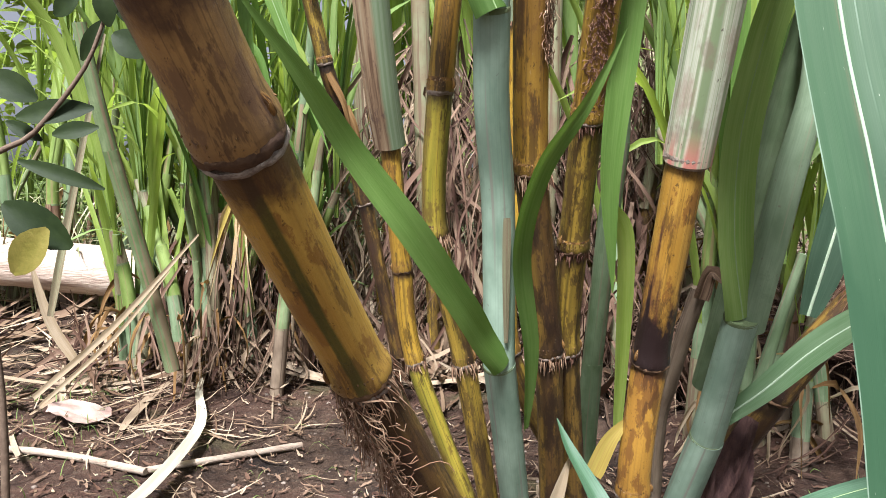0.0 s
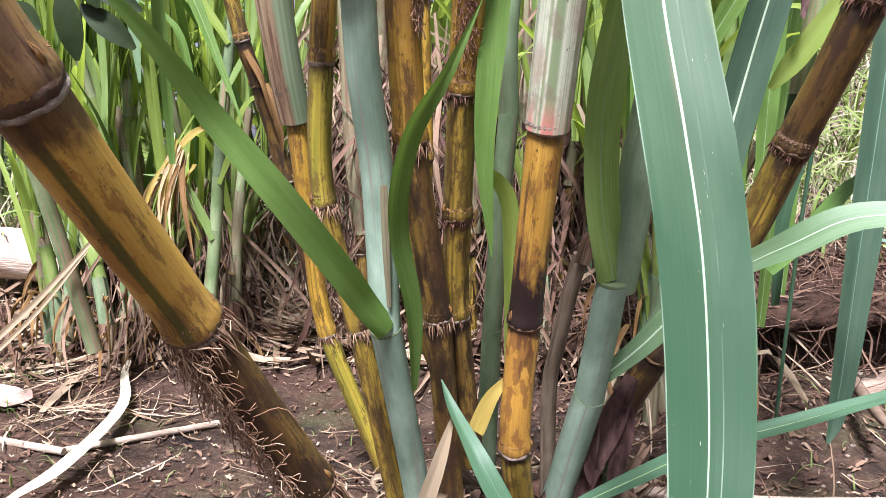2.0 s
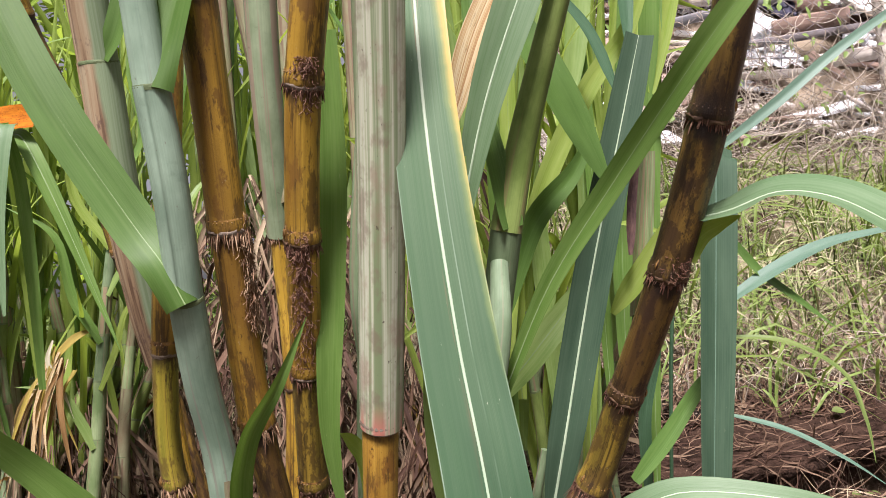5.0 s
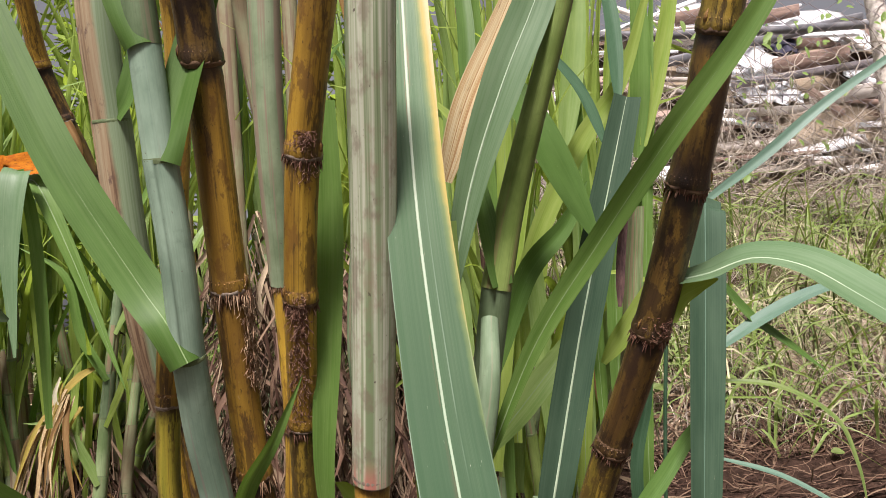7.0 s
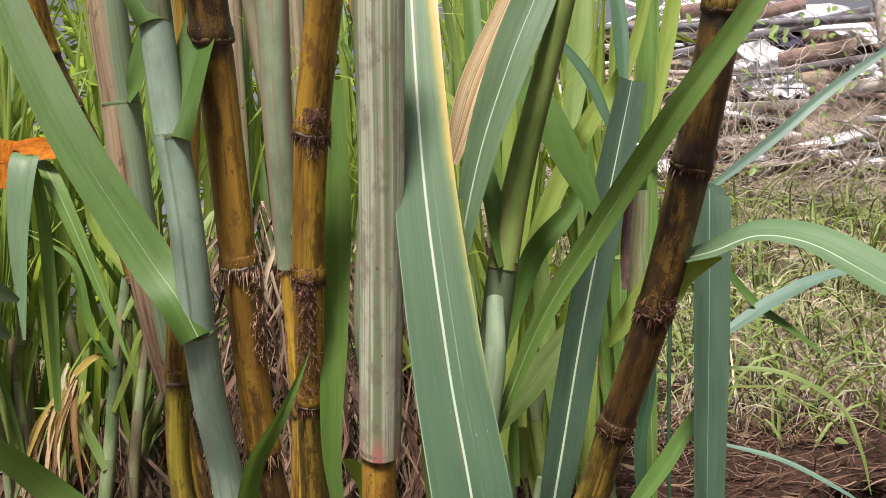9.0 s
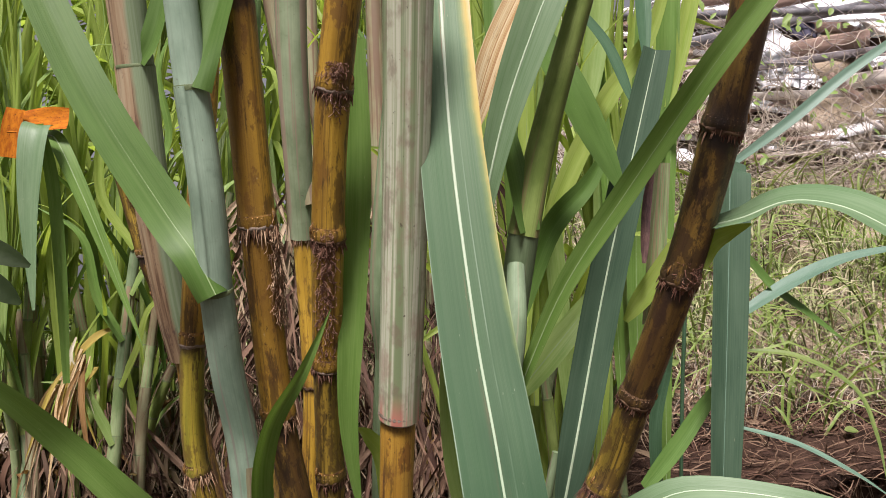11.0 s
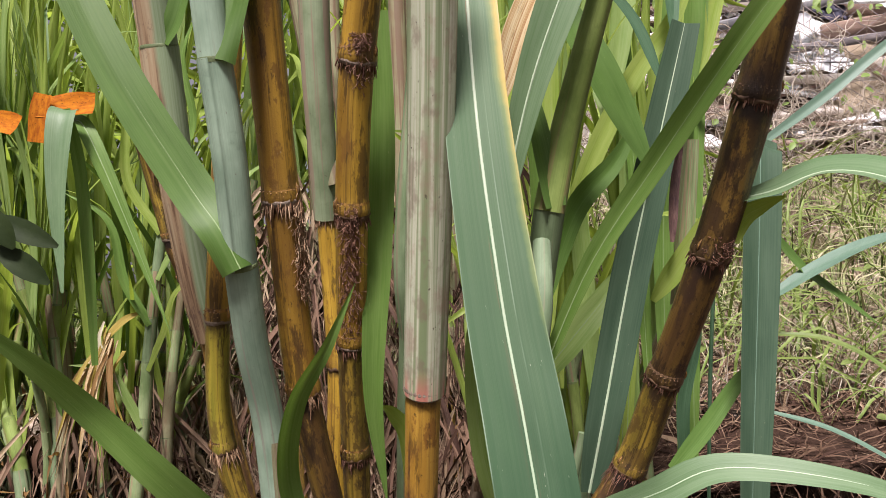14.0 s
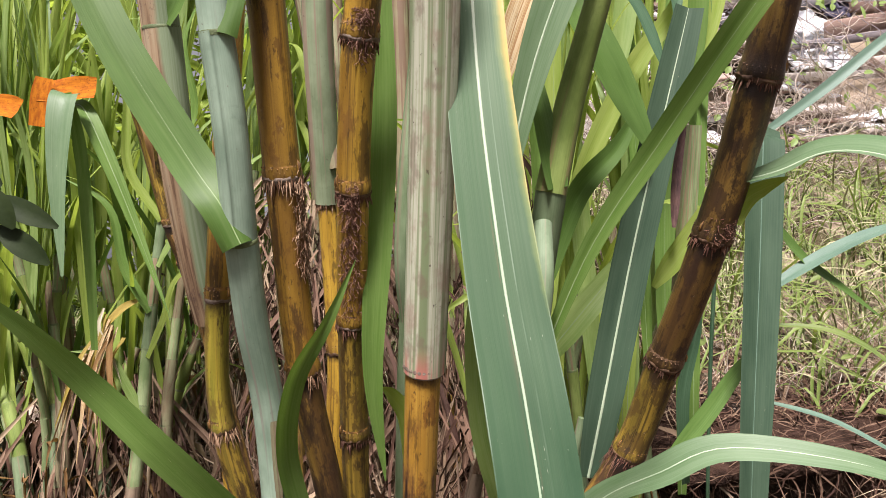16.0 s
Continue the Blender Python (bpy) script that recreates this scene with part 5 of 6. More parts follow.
def thatch(boxes, seed, material, label):
    rr = random.Random(seed)
    bm = bmesh.new()
    for (x0, x1, y0, y1, z0, z1, count) in boxes:
        for q in range(count):
            p = Vector((rr.uniform(x0, x1), rr.uniform(y0, y1), 0))
            top = rr.uniform(z0, z1)
            ln = rr.uniform(0.15, 0.55)
            p.z = height(p.x, p.y) + top
            sw = Vector((rr.gauss(0, 0.35), rr.gauss(0, 0.3) - 0.1, -1)).normalized()
            bend = Vector((rr.uniform(-0.08, 0.08), rr.uniform(-0.08, 0.08), 0))
            pts = [p, p + sw * ln * 0.5 + bend, p + sw * ln]
            g = height(pts[2].x, pts[2].y) + 0.01
            pts[2].z = max(pts[2].z, g)
            ribbon(bm, bez(pts, 7), rr.choice((0.002, 0.004, 0.006, 0.010, 0.015)), (rr.uniform(-0.6, 0.6), -1, 0.3), 0.5, rr.uniform(-140, 140), 0.7, 0.1, 2, 0.2, 0.3, q)
    return tagged(part("dead_leaf_thatch", bm, material, None), label, "dead leaves", kind="stuff")


thatch([(-0.12, 0.62, 1.85, 2.2, 0.1, 0.95, 330), (-0.45, 0.3, 2.2, 2.6, 0.1, 1.0, 260), (0.35, 0.75, 1.55, 1.85, 0.05, 0.3, 50)], 17, M_DRYTAN, "tan dead cane leaves hanging between the stalks")
thatch([(-0.15, 0.62, 1.8, 2.2, 0.05, 0.9, 640), (-0.76, -0.38, 1.88, 2.08, 0.08, 0.36, 300), (0.35, 0.75, 1.55, 1.85, 0.05, 0.4, 90)], 18, M_DRYRED, "brown dead cane leaves hanging between the stalks")
for x, y, hh, rad in ((-0.02, 1.95, 1.9, 0.017), (0.12, 2.02, 1.95, 0.016), (0.27, 1.93, 2.0, 0.018), (0.40, 2.05, 1.9, 0.016), (0.52, 1.9, 1.95, 0.017), (0.05, 2.3, 2.0, 0.016), (-0.2, 2.35, 1.95, 0.016), (0.34, 2.4, 2.0, 0.016)):
    q = on_ground(x, y, -0.03)
    dx = 0.25 * (x - 0.2)
    old = cane("old sugarcane wrapped in dead brown leaves", [q, q + Vector((dx * 0.2, -0.02, 0.3)), q + Vector((dx * 0.5, -0.06, 0.62)), q + Vector((dx, -0.12, hh))], rad, [M_OLIVE, M_BROWN, M_CANE], seed=int(x * 100) + 60)
    sheath(old, [q + Vector((dx * 0.25, -0.025, 0.36)), q + Vector((dx * 0.6, -0.07, 0.7)), q + Vector((dx * 1.05, -0.125, hh + 0.05))], rad * 1.12, rad * 1.3, M_DRYSH, "half-dry clasping sheath", False, 0.2, x * 9)
    for w in range(3):
        a = x * 37 + w * 2.3
        e = Vector((math.cos(a), math.sin(a) * 0.6, 0))
        c0 = q + Vector((dx * 0.6, -0.08, hh * (0.5 + 0.12 * w)))
        blade(old, [c0, c0 + e * 0.08 + Vector((0, 0, 0.22)), c0 + e * 0.22 + Vector((0, 0, 0.42)), c0 + e * 0.42 + Vector((0, 0, 0.5 + 0.1 * w))], 0.028, (M_LEAFY, M_LEAFG, M_LEAFDRY)[w], (-e.x, -e.y - 0.4, 0.4), None, 14, base=0.6, fold=0.25, tip=0.02, across=4)

# ---- litter on the ground ----


def litter(label, boxes, seed, material, size, wide, lift=0.004, curl=0.3):
    rr = random.Random(seed)
    bm = bmesh.new()
    for (x0, x1, y0, y1, count) in boxes:
        for q in range(count):
            x, y, a = rr.uniform(x0, x1), rr.uniform(y0, y1), rr.uniform(0, 6.28)
            ln = rr.uniform(*size)
            bend = rr.uniform(-0.5, 0.5)
            tilt = rr.uniform(0, curl) * ln
            pts = []
            px_, py_ = x, y
            for s in range(6):
                pts.append(on_ground(px_, py_, lift + rr.uniform(0, 0.006) + tilt * (s / 5) ** 2))
                a += bend * 0.25
                px_ += math.cos(a) * ln / 5
                py_ += math.sin(a) * ln / 5
            ribbon(bm, bez(pts, 6), rr.uniform(*wide), (rr.uniform(-0.5, 0.5), -0.3, 1), 0.35, rr.uniform(-60, 60), 0.6, 0.2, 2, 0.0, 0.3, q)
    ob = part("leaf_litter", bm, material, None)
    return tagged(ob, label, "leaf litter", kind="stuff")


litter("scattered straw and thin dry leaf strips on soil", [(-1.6, 0.3, 0.9, 1.5, 110), (-1.6, -0.6, 1.45, 2.4, 500), (-0.6, 0.3, 1.8, 2.4, 200), (-0.7, -0.3, 1.48, 1.6, 60), (-0.1, 0.5, 0.85, 1.3, 60)], 21, M_DRY, (0.03, 0.18), (0.0015, 0.005))
litter("broader pale dry cane leaves lying over one another", [(-1.6, 0.7, 1.9, 3.2, 700), (-0.25, 0.5, 1.75, 2.3, 260), (-1.5, -0.7, 1.5, 2.0, 40)], 22, M_DRY, (0.12, 0.45), (0.008, 0.022), 0.008, 0.5)
litter("small pale crumbs of dry leaf on soil", [(-1.3, 0.4, 1.0, 1.95, 900), (0.4, 1.6, 0.95, 1.55, 400)], 28, M_DRY, (0.006, 0.026), (0.0015, 0.006), 0.003, 0.5)
litter("reddish crumbled leaf bits on soil", [(-1.6, 0.5, 0.85, 1.9, 1500), (0.3, 1.6, 0.85, 1.5, 800)], 23, M_DRYRED, (0.008, 0.035), (0.002, 0.008), 0.002)
litter("straw and roots over the ditch and its bank", [(0.35, 1.9, 0.85, 1.40, 60), (0.5, 2.3, 1.25, 1.58, 60), (0.6, 2.6, 1.78, 2.3, 620)], 24, M_DRY, (0.05, 0.28), (0.002, 0.006), 0.006, 0.6)
litter("tangled reddish dead grass on the bank", [(0.5, 2.4, 1.2, 1.60, 420), (0.5, 2.4, 1.76, 1.9, 200)], 25, M_DRYRED, (0.04, 0.2), (0.0015, 0.005), 0.008, 0.9)

# overhanging mat of roots and dead grass at the bank's lip
rr = random.Random(31)
bm = bmesh.new()
for q in range(1100):
    x = rr.uniform(0.5, 2.6)
    e = bank_edge(x)
    f = rr.uniform(-0.09, 0.12)
    p = Vector((x, e + f - 0.01, 0.165 + 0.55 * max(0.0, f) - 0.05 * rr.random() * (f < -0.04)))
    a = rr.uniform(0, 6.28)
    pts = [p]
    for s_ in range(4):
        a += rr.uniform(-0.6, 0.6)
        p = p + Vector((math.cos(a) * 0.04, rr.uniform(-0.02, 0.01), math.sin(a) * 0.022 - 0.006))
        pts.append(p)
    ribbon(bm, bez(pts, 7), rr.choice((0.002, 0.003, 0.005)), (rr.uniform(-1, 1), -1, 1), 0.3, rr.uniform(-90, 90), 0.7, 0.1, 2, 0, 0.3, q)
tagged(part("bank_roots", bm, M_DRYRED, None), "overhanging tangle of dead roots at the lip of the bank", "roots", kind="stuff")

straw = {M_DRY: bmesh.new(), M_DRYRED: bmesh.new()}
rr = random.Random(32)
for q in range(1500):
    x = rr.uniform(0.5, 2.6)
    e = bank_edge(x)
    f = rr.random()
    p = on_ground(x, e + 0.06 + 0.30 * f, 0.012)
    a = rr.uniform(0, 6.28)
    pts = [p]
    for s_ in range(4):
        a += rr.uniform(-0.7, 0.7)
        nx_, ny_ = p.x + math.cos(a) * 0.028, p.y + math.sin(a) * 0.018 - 0.002
        p = Vector((nx_, ny_, 0.5 * (p.z + height(nx_, ny_)) + rr.uniform(0.0, 0.022)))
        pts.append(p)
    ribbon(straw[M_DRY if rr.random() < 1.6 * f - 0.55 else M_DRYRED], bez(pts, 6), rr.choice((0.002, 0.003, 0.004, 0.007)), (rr.uniform(-1, 1), -0.7, 1), 0.3, rr.uniform(-90, 90), 0.7, 0.1, 2, 0, 0.3, q)
tagged(part("bank_straw", straw[M_DRY], M_DRY, None), "pale straw strewn over the lip of the bank", "straw", kind="stuff")
tagged(part("bank_straw", straw[M_DRYRED], M_DRYRED, None), "reddish dead grass strewn down the bank", "straw", kind="stuff")

# pebbles and clods
rr = random.Random(33)
bm = bmesh.new()
for q in range(700):
    x, y, s = rr.uniform(-1.5, 1.7), rr.uniform(0.85, 1.9), rr.uniform(0.0015, 0.006)
    r_ = bmesh.ops.create_icosphere(bm, subdivisions=1, radius=s)
    o = on_ground(x, y, s * 0.3)
    for v in r_["verts"]:
        v.co = Vector((v.co.x * rr.uniform(0.8, 1.4), v.co.y * rr.uniform(0.8, 1.3), v.co.z * 0.7)) + o
tagged(part("soil_clods", bm, M_STONE, None), "small clods and pebbles on the soil", "soil", kind="stuff")

# ---- grass ----


def grass(label, boxes, seed, material, size, wide, lean=0.5, tufted=False):
    rr = random.Random(seed)
    bm = bmesh.new()
    for (x0, x1, y0, y1, count) in boxes:
        for q in range(count):
            x, y = rr.uniform(x0, x1), rr.uniform(y0, y1)
            if tufted and noise.noise((x * 3.5, y * 3.5, 1.5)) < -0.05:
                continue
            a, ln, o = rr.uniform(0, 6.28), rr.uniform(*size), rr.uniform(0.1, lean)
            d = Vector((math.cos(a), math.sin(a), 0))
            p = on_ground(x, y, -0.01)
            up = Vector((0, 0, 1))
            drop = rr.uniform(0, 1.1) * o
            pts = [p, p + d * 0.25 * o * ln + up * 0.45 * ln, p + d * 0.75 * o * ln + up * (0.8 - 0.2 * drop) * ln, p + d * 1.5 * o * ln + up * (0.95 - 0.95 * drop) * ln]
            ribbon(bm, bez(pts, 6), rr.uniform(*wide), (-d.x, -d.y - 0.4, 0.5), 0.3, rr.uniform(-40, 40), 0.7, 0.02, 2, 0, 0.3, q)
    ob = part("grass", bm, material, None)
    return tagged(ob, label, "grass", kind="stuff")


M_GRASSB = leaf_material("grass_bright", (0.125, 0.200, 0.036), (0.215, 0.280, 0.080), (0.30, 0.33, 0.15), None, 0.4)
M_GRASSMIX = strips("grass_mixed", (0.064, 0.098, 0.026), (0.172, 0.195, 0.075), (0.41, 0.365, 0.24))
grass("mixed green and straw grass on the slope", [(0.7, 3.4, 1.80, 2.05, 200), (0.7, 3.4, 2.02, 2.4, 1100), (0.8, 4.2, 2.3, 3.1, 2100)], 41, M_GRASSMIX, (0.06, 0.26), (0.002, 0.008), 1.3)
grass("thin straw stems standing in the grass", [(0.8, 3.6, 1.82, 3.1, 2600)], 47, M_VINE, (0.06, 0.24), (0.0012, 0.003), 1.5, True)
grass("taller green grass tufts on the slope", [(0.9, 3.2, 1.78, 2.0, 90), (0.9, 4.0, 2.0, 3.1, 1500)], 42, M_GRASSB, (0.12, 0.40), (0.004, 0.012), 1.5, True)
grass("small green weeds on the soil", [(-1.5, -0.75, 1.35, 1.85, 260), (-0.75, 0.0, 1.0, 1.6, 60), (0.4, 1.5, 1.0, 1.4, 90)], 43, M_GRASS, (0.015, 0.06), (0.001, 0.003), 0.9)
grass("dense grass and weeds among the far shoots", [(-2.6, 0.8, 2.4, 3.6, 1500)], 44, M_GRASSMIX, (0.15, 0.5), (0.005, 0.014), 0.7)

# weeds with small broad leaves on the slope
rr = random.Random(45)


def leaf_blade(bm, p, d, n, ln, wd, fold=0.25):
    """A small pointed leaf from p along d, its upper side towards n."""
    uv = bm.loops.layers.uv.verify()
    s = d.cross(n).normalized()
    u = s.cross(d).normalized()
    rows = []
    for i in range(7):
        f = i / 6
        w = wd * 0.5 * math.sin(math.pi * min(1, f * 0.94 + 0.03)) ** 0.75
        c = p + d * ln * f - u * (0.18 * ln * f * f)
        rows.append([(bm.verts.new(c + s * x * w + u * abs(x) * fold * w), x * 0.5, f * ln) for x in (-1, -0.45, 0, 0.45, 1)])
    for i in range(6):
        for j in range(4):
            q = (rows[i][j], rows[i][j + 1], rows[i + 1][j + 1], rows[i + 1][j])
            f = bm.faces.new([c[0] for c in q])
            for lp, c in zip(f.loops, q):
                lp[uv].uv = (c[1], c[2])


bm = bmesh.new()
for q in range(420):
    x, y = rr.uniform(0.9, 3.4), rr.uniform(1.7, 3.2)
    p = on_ground(x, y, rr.uniform(0.02, 0.16))
    a = rr.uniform(0, 6.28)
    leaf_blade(bm, p, Vector((math.cos(a), math.sin(a), rr.uniform(-0.2, 0.8))).normalized(), Vector((0, -0.6, 1)), rr.uniform(0.025, 0.07), rr.uniform(0.012, 0.03))
tagged(part("weeds", bm, M_GRASS, None), "low broad-leaved weeds in the grass", "weeds", kind="stuff")

# ---- fence ----
FX0, FX1, FY = 0.9, 5.2, 3.22
fence = thing("wire_fence", on_ground(2.9, FY), "rusty sagging diamond-mesh wire fence overgrown with dead vines", "fence")
FB = fence.location.copy()


def fence_foot(x):
    return height(x, FY)


bm = bmesh.new()
cell, ft = 0.092, 1.5
rr = random.Random(51)
for w in range(int((FX1 - FX0) / cell)):
    x = FX0 + w * cell
    pts, z, s = [], 0.0, 1 if w % 2 else -1
    while z < ft:
        sag = 0.05 * noise.noise((x * 1.3, z * 1.3, 2.2))
        pts.append(Vector((x + s * cell * 0.5 + sag, FY + s * 0.004 + 0.10 * noise.noise((x * 0.9, z * 0.9, 5)), fence_foot(x) + z + 0.02 + 0.06 * noise.noise((x * 1.1, z, 9)))))
        z += cell * 0.62
        s = -s
    tube(bm, pts, 0.0032, 4)
hang(part("wire_mesh", bm, M_WIRE, fence), fence, FB)
for x, lab in ((3.30, "grey weathered timber post"), (4.6, "grey weathered timber post"), (1.3, "grey weathered timber post")):
    bm = tube(bmesh.new(), bez([(x, FY + 0.06, fence_foot(x) - 0.2), (x + 0.02, FY + 0.06, fence_foot(x) + 0.8), (x - 0.01, FY + 0.05, fence_foot(x) + 1.75)], 8), [0.058, 0.055, 0.053, 0.052, 0.05, 0.05, 0.049, 0.048, 0.047], 10)
    hang(part("post", bm, M_WOOD, fence, lab), fence, FB)
for z0, z1, rad in ((1.02, 1.18, 0.026), (0.02, 0.03, 0.006)):
    bm = tube(bmesh.new(), bez([(FX0, FY + 0.09, fence_foot(1.4) + z0), (2.4, FY + 0.09, fence_foot(2.4) + z0 * 0.98), (FX1, FY + 0.09, fence_foot(4.5) + z1)], 10), rad, 8)
    hang(part("rail", bm, M_PIPE, fence, "dark fence rail"), fence, FB)

# dead vines on the fence
rr = random.Random(53)
bm = bmesh.new()
for q in range(1700):
    x = rr.uniform(1.2, 4.6)
    p = Vector((x, FY - rr.uniform(0.0, 0.25), fence_foot(x) + rr.uniform(0.0, 0.9) * rr.random() - 0.02))
    a = rr.uniform(0, 6.28)
    pts = [p]
    for s in range(6):
        a += rr.uniform(-0.7, 0.7)
        p = p + Vector((math.cos(a) * 0.05, rr.uniform(-0.015, 0.015), math.sin(a) * 0.05))
        pts.append(p)
    w = rr.uniform(0.0009, 0.0028)
    tube(bm, bez(pts, 10), w, 4)
tagged(part("dead_vines", bm, M_VINE, None), "tangle of dry straw-coloured vine stems", "dead vines", kind="stuff")
bm = bmesh.new()
for q in range(420):
    x = rr.uniform(1.2, 4.8)
    p = Vector((x, FY - rr.uniform(-0.1, 0.25), fence_foot(x) + rr.uniform(0.0, 1.3)))
    a = rr.uniform(0, 6.28)
    leaf_blade(bm, p, Vector((math.cos(a), -0.3, math.sin(a))).normalized(), Vector((0, -1, 0.6)), rr.uniform(0.03, 0.07), rr.uniform(0.015, 0.035))
tagged(part("vine_leaves", bm, M_LEAFP, None), "scattered light green vine leaves on the fence", "vine", kind="stuff")


# ---- scrap heap behind the fence ----
def box(bm, size, m, bevel=0.004):
    r_ = bmesh.ops.create_cube(bm, size=1.0, matrix=m @ Matrix.Diagonal((*size, 1)))
    bmesh.ops.bevel(bm, geom=list({e for v in r_["verts"] for e in v.link_edges}), offset=bevel, segments=1, affect="EDGES")


rr = random.Random(61)
mound = bmesh.new()
gx = [1.0 + 0.12 * i for i in range(44)]
gy = [3.45 + 0.12 * i for i in range(18)]
hv = [[mound.verts.new((x, y, height(x, y) - 0.05 + (0.75 + 0.2 * noise.noise((x * 1.7, y * 1.7, 3))) * step(3.45, 4.2, y) * step(1.0, 1.5, x) + 0.45 * step(3.75, 4.35, y) * step(1.2, 1.7, x))) for x in gx] for y in gy]
for j in range(len(gy) - 1):
    for i in range(len(gx) - 1):
        mound.faces.new((hv[j][i], hv[j][i + 1], hv[j + 1][i + 1], hv[j + 1][i]))
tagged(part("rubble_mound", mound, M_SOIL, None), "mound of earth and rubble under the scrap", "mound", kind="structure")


def mound_z(x, y):
    return height(x, y) - 0.05 + (0.75 + 0.2 * noise.noise((x * 1.7, y * 1.7, 3))) * step(3.45, 4.2, y) * step(1.0, 1.5, x) + 0.45 * step(3.75, 4.35, y) * step(1.2, 1.7, x)


for q in range(64):
    x, y = rr.uniform(1.5, 5.4), rr.uniform(3.5, 4.3)
    ln, wd, th = rr.uniform(0.4, 1.3), rr.uniform(0.05, 0.16), rr.uniform(0.015, 0.035)
    mt, lab = rr.choice(((M_PLASTIC, "white painted board thrown on the scrap heap"), (M_WOOD, "weathered grey board thrown on the scrap heap"), (M_WOODD, "dark brown board thrown on the scrap heap"), (M_PLASTIC, "white painted board thrown on the scrap heap"), (M_PLASTIC, "white painted board thrown on the scrap heap")))
    bm = bmesh.new()
    m = Matrix.Translation((x, y, mound_z(x, y) + 0.05 + 0.012 * (q % 12))) @ Matrix.Rotation(rr.uniform(-0.5, 0.5), 4, "Z") @ Matrix.Rotation(rr.uniform(-0.28, 0.22), 4, "Y") @ Matrix.Rotation(rr.uniform(0.0, 0.9), 4, "X")
    box(bm, (ln, wd, th), Matrix.Identity(4))
    ob = part("board", bm, mt, None)
    ob.matrix_basis = m
    tagged(ob, lab, "board", "boards on the scrap heap")
for a, b, wide, thick, mt, nm, lab in (((2.108, 3.700, 2.129), (3.632, 3.750, 2.465), 0.055, 0.055, M_PIPE, "beam", "dark pipe lying across the scrap heap"),
                                       ((2.972, 3.750, 2.140), (3.515, 3.750, 2.231), 0.10, 0.03, M_WOODD, "board", "dark brown board thrown on the scrap heap"),
                                       ((2.640, 3.700, 2.006), (3.845, 3.720, 2.178), 0.05, 0.03, M_WOODG, "board", "dark grey board thrown on the scrap heap"),
                                       ((3.115, 3.650, 1.887), (3.755, 3.700, 1.985), 0.09, 0.03, M_WOOD, "board", "weathered grey board thrown on the scrap heap"),
                                       ((2.435, 3.900, 2.521), (2.988, 3.950, 2.623), 0.09, 0.03, M_WOODD, "board", "dark brown board thrown on the scrap heap"),
                                       ((2.943, 3.900, 2.513), (3.355, 3.950, 2.608), 0.08, 0.03, M_WOODD, "board", "dark brown board thrown on the scrap heap"),
                                       ((3.084, 3.600, 1.923), (3.247, 3.550, 1.763), 0.05, 0.03, M_WOODD, "board", "dark brown board thrown on the scrap heap"),
                                       ((2.517, 3.600, 1.795), (3.219, 3.600, 1.822), 0.05, 0.025, M_WOOD, "board", "weathered grey board thrown on the scrap heap"),
                                       ((3.271, 4.100, 2.462), (4.235, 4.100, 2.499), 0.12, 0.03, M_WOODD, "board", "dark brown board thrown on the scrap heap"),
                                       ((2.449, 4.100, 2.466), (3.070, 4.100, 2.523), 0.10, 0.03, M_WOOD, "board", "weathered grey board thrown on the scrap heap")):
    a, b = Vector(a), Vector(b)
    t = (b - a).normalized()
    up = (Vector((0, -0.35, 1)) - t * t.z).normalized()
    bm = bmesh.new()
    box(bm, ((b - a).length, thick, wide), Matrix.Identity(4), 0.006)
    ob = part(nm, bm, mt, None)
    ob.matrix_basis = Matrix.Translation((a + b) / 2) @ Matrix((t, up.cross(t), up)).transposed().to_4x4()
    tagged(ob, lab, nm, nm + "s on the scrap heap")
WHITE = "crumpled white plastic sheet on the scrap heap"
for (x, y, z), w, h, mt, lab in (((3.013, 3.950, 2.258), 0.30, 0.30, M_PLASTIC, WHITE), ((3.763, 4.000, 2.432), 0.32, 0.24, M_PLASTIC, WHITE), ((2.879, 3.720, 1.963), 0.42, 0.2, M_PLASTIC, WHITE), ((2.960, 3.830, 2.100), 0.34, 0.22, M_PLASTIC, WHITE),
                                 ((2.707, 4.200, 2.489), 0.3, 0.2, M_PLASTIC, WHITE), ((3.746, 3.900, 2.138), 0.3, 0.1, M_PLASTIC, WHITE), ((3.704, 4.300, 2.676), 0.7, 0.4, M_PLASTIC, WHITE),
                                 ((2.988, 4.350, 2.722), 0.7, 0.4, M_PLASTIC, WHITE), ((3.253, 4.050, 2.420), 0.2, 0.2, M_TARP, "dark bluish tarpaulin draped over the scrap heap")):
    bm = bmesh.new()
    n_ = 14
    g = [[bm.verts.new((w * (i / n_ - 0.5), 0.06 * noise.noise((i * 0.4 + x, j * 0.4, z)) + 0.85 * h * (j / n_ - 0.5), h * (j / n_ - 0.5) + 0.05 * noise.noise((i * 0.5, j * 0.3, x)))) for i in range(n_ + 1)] for j in range(n_ + 1)]
    for j in range(n_):
        for i in range(n_):
            bm.faces.new((g[j][i], g[j][i + 1], g[j + 1][i + 1], g[j + 1][i]))
    bmesh.ops.solidify(bm, geom=bm.faces[:], thickness=0.003)
    ob = part("sheet", bm, mt, None)
    ob.location = (x, y, z)
    tagged(ob, lab, "sheet", "sheets on the scrap heap")

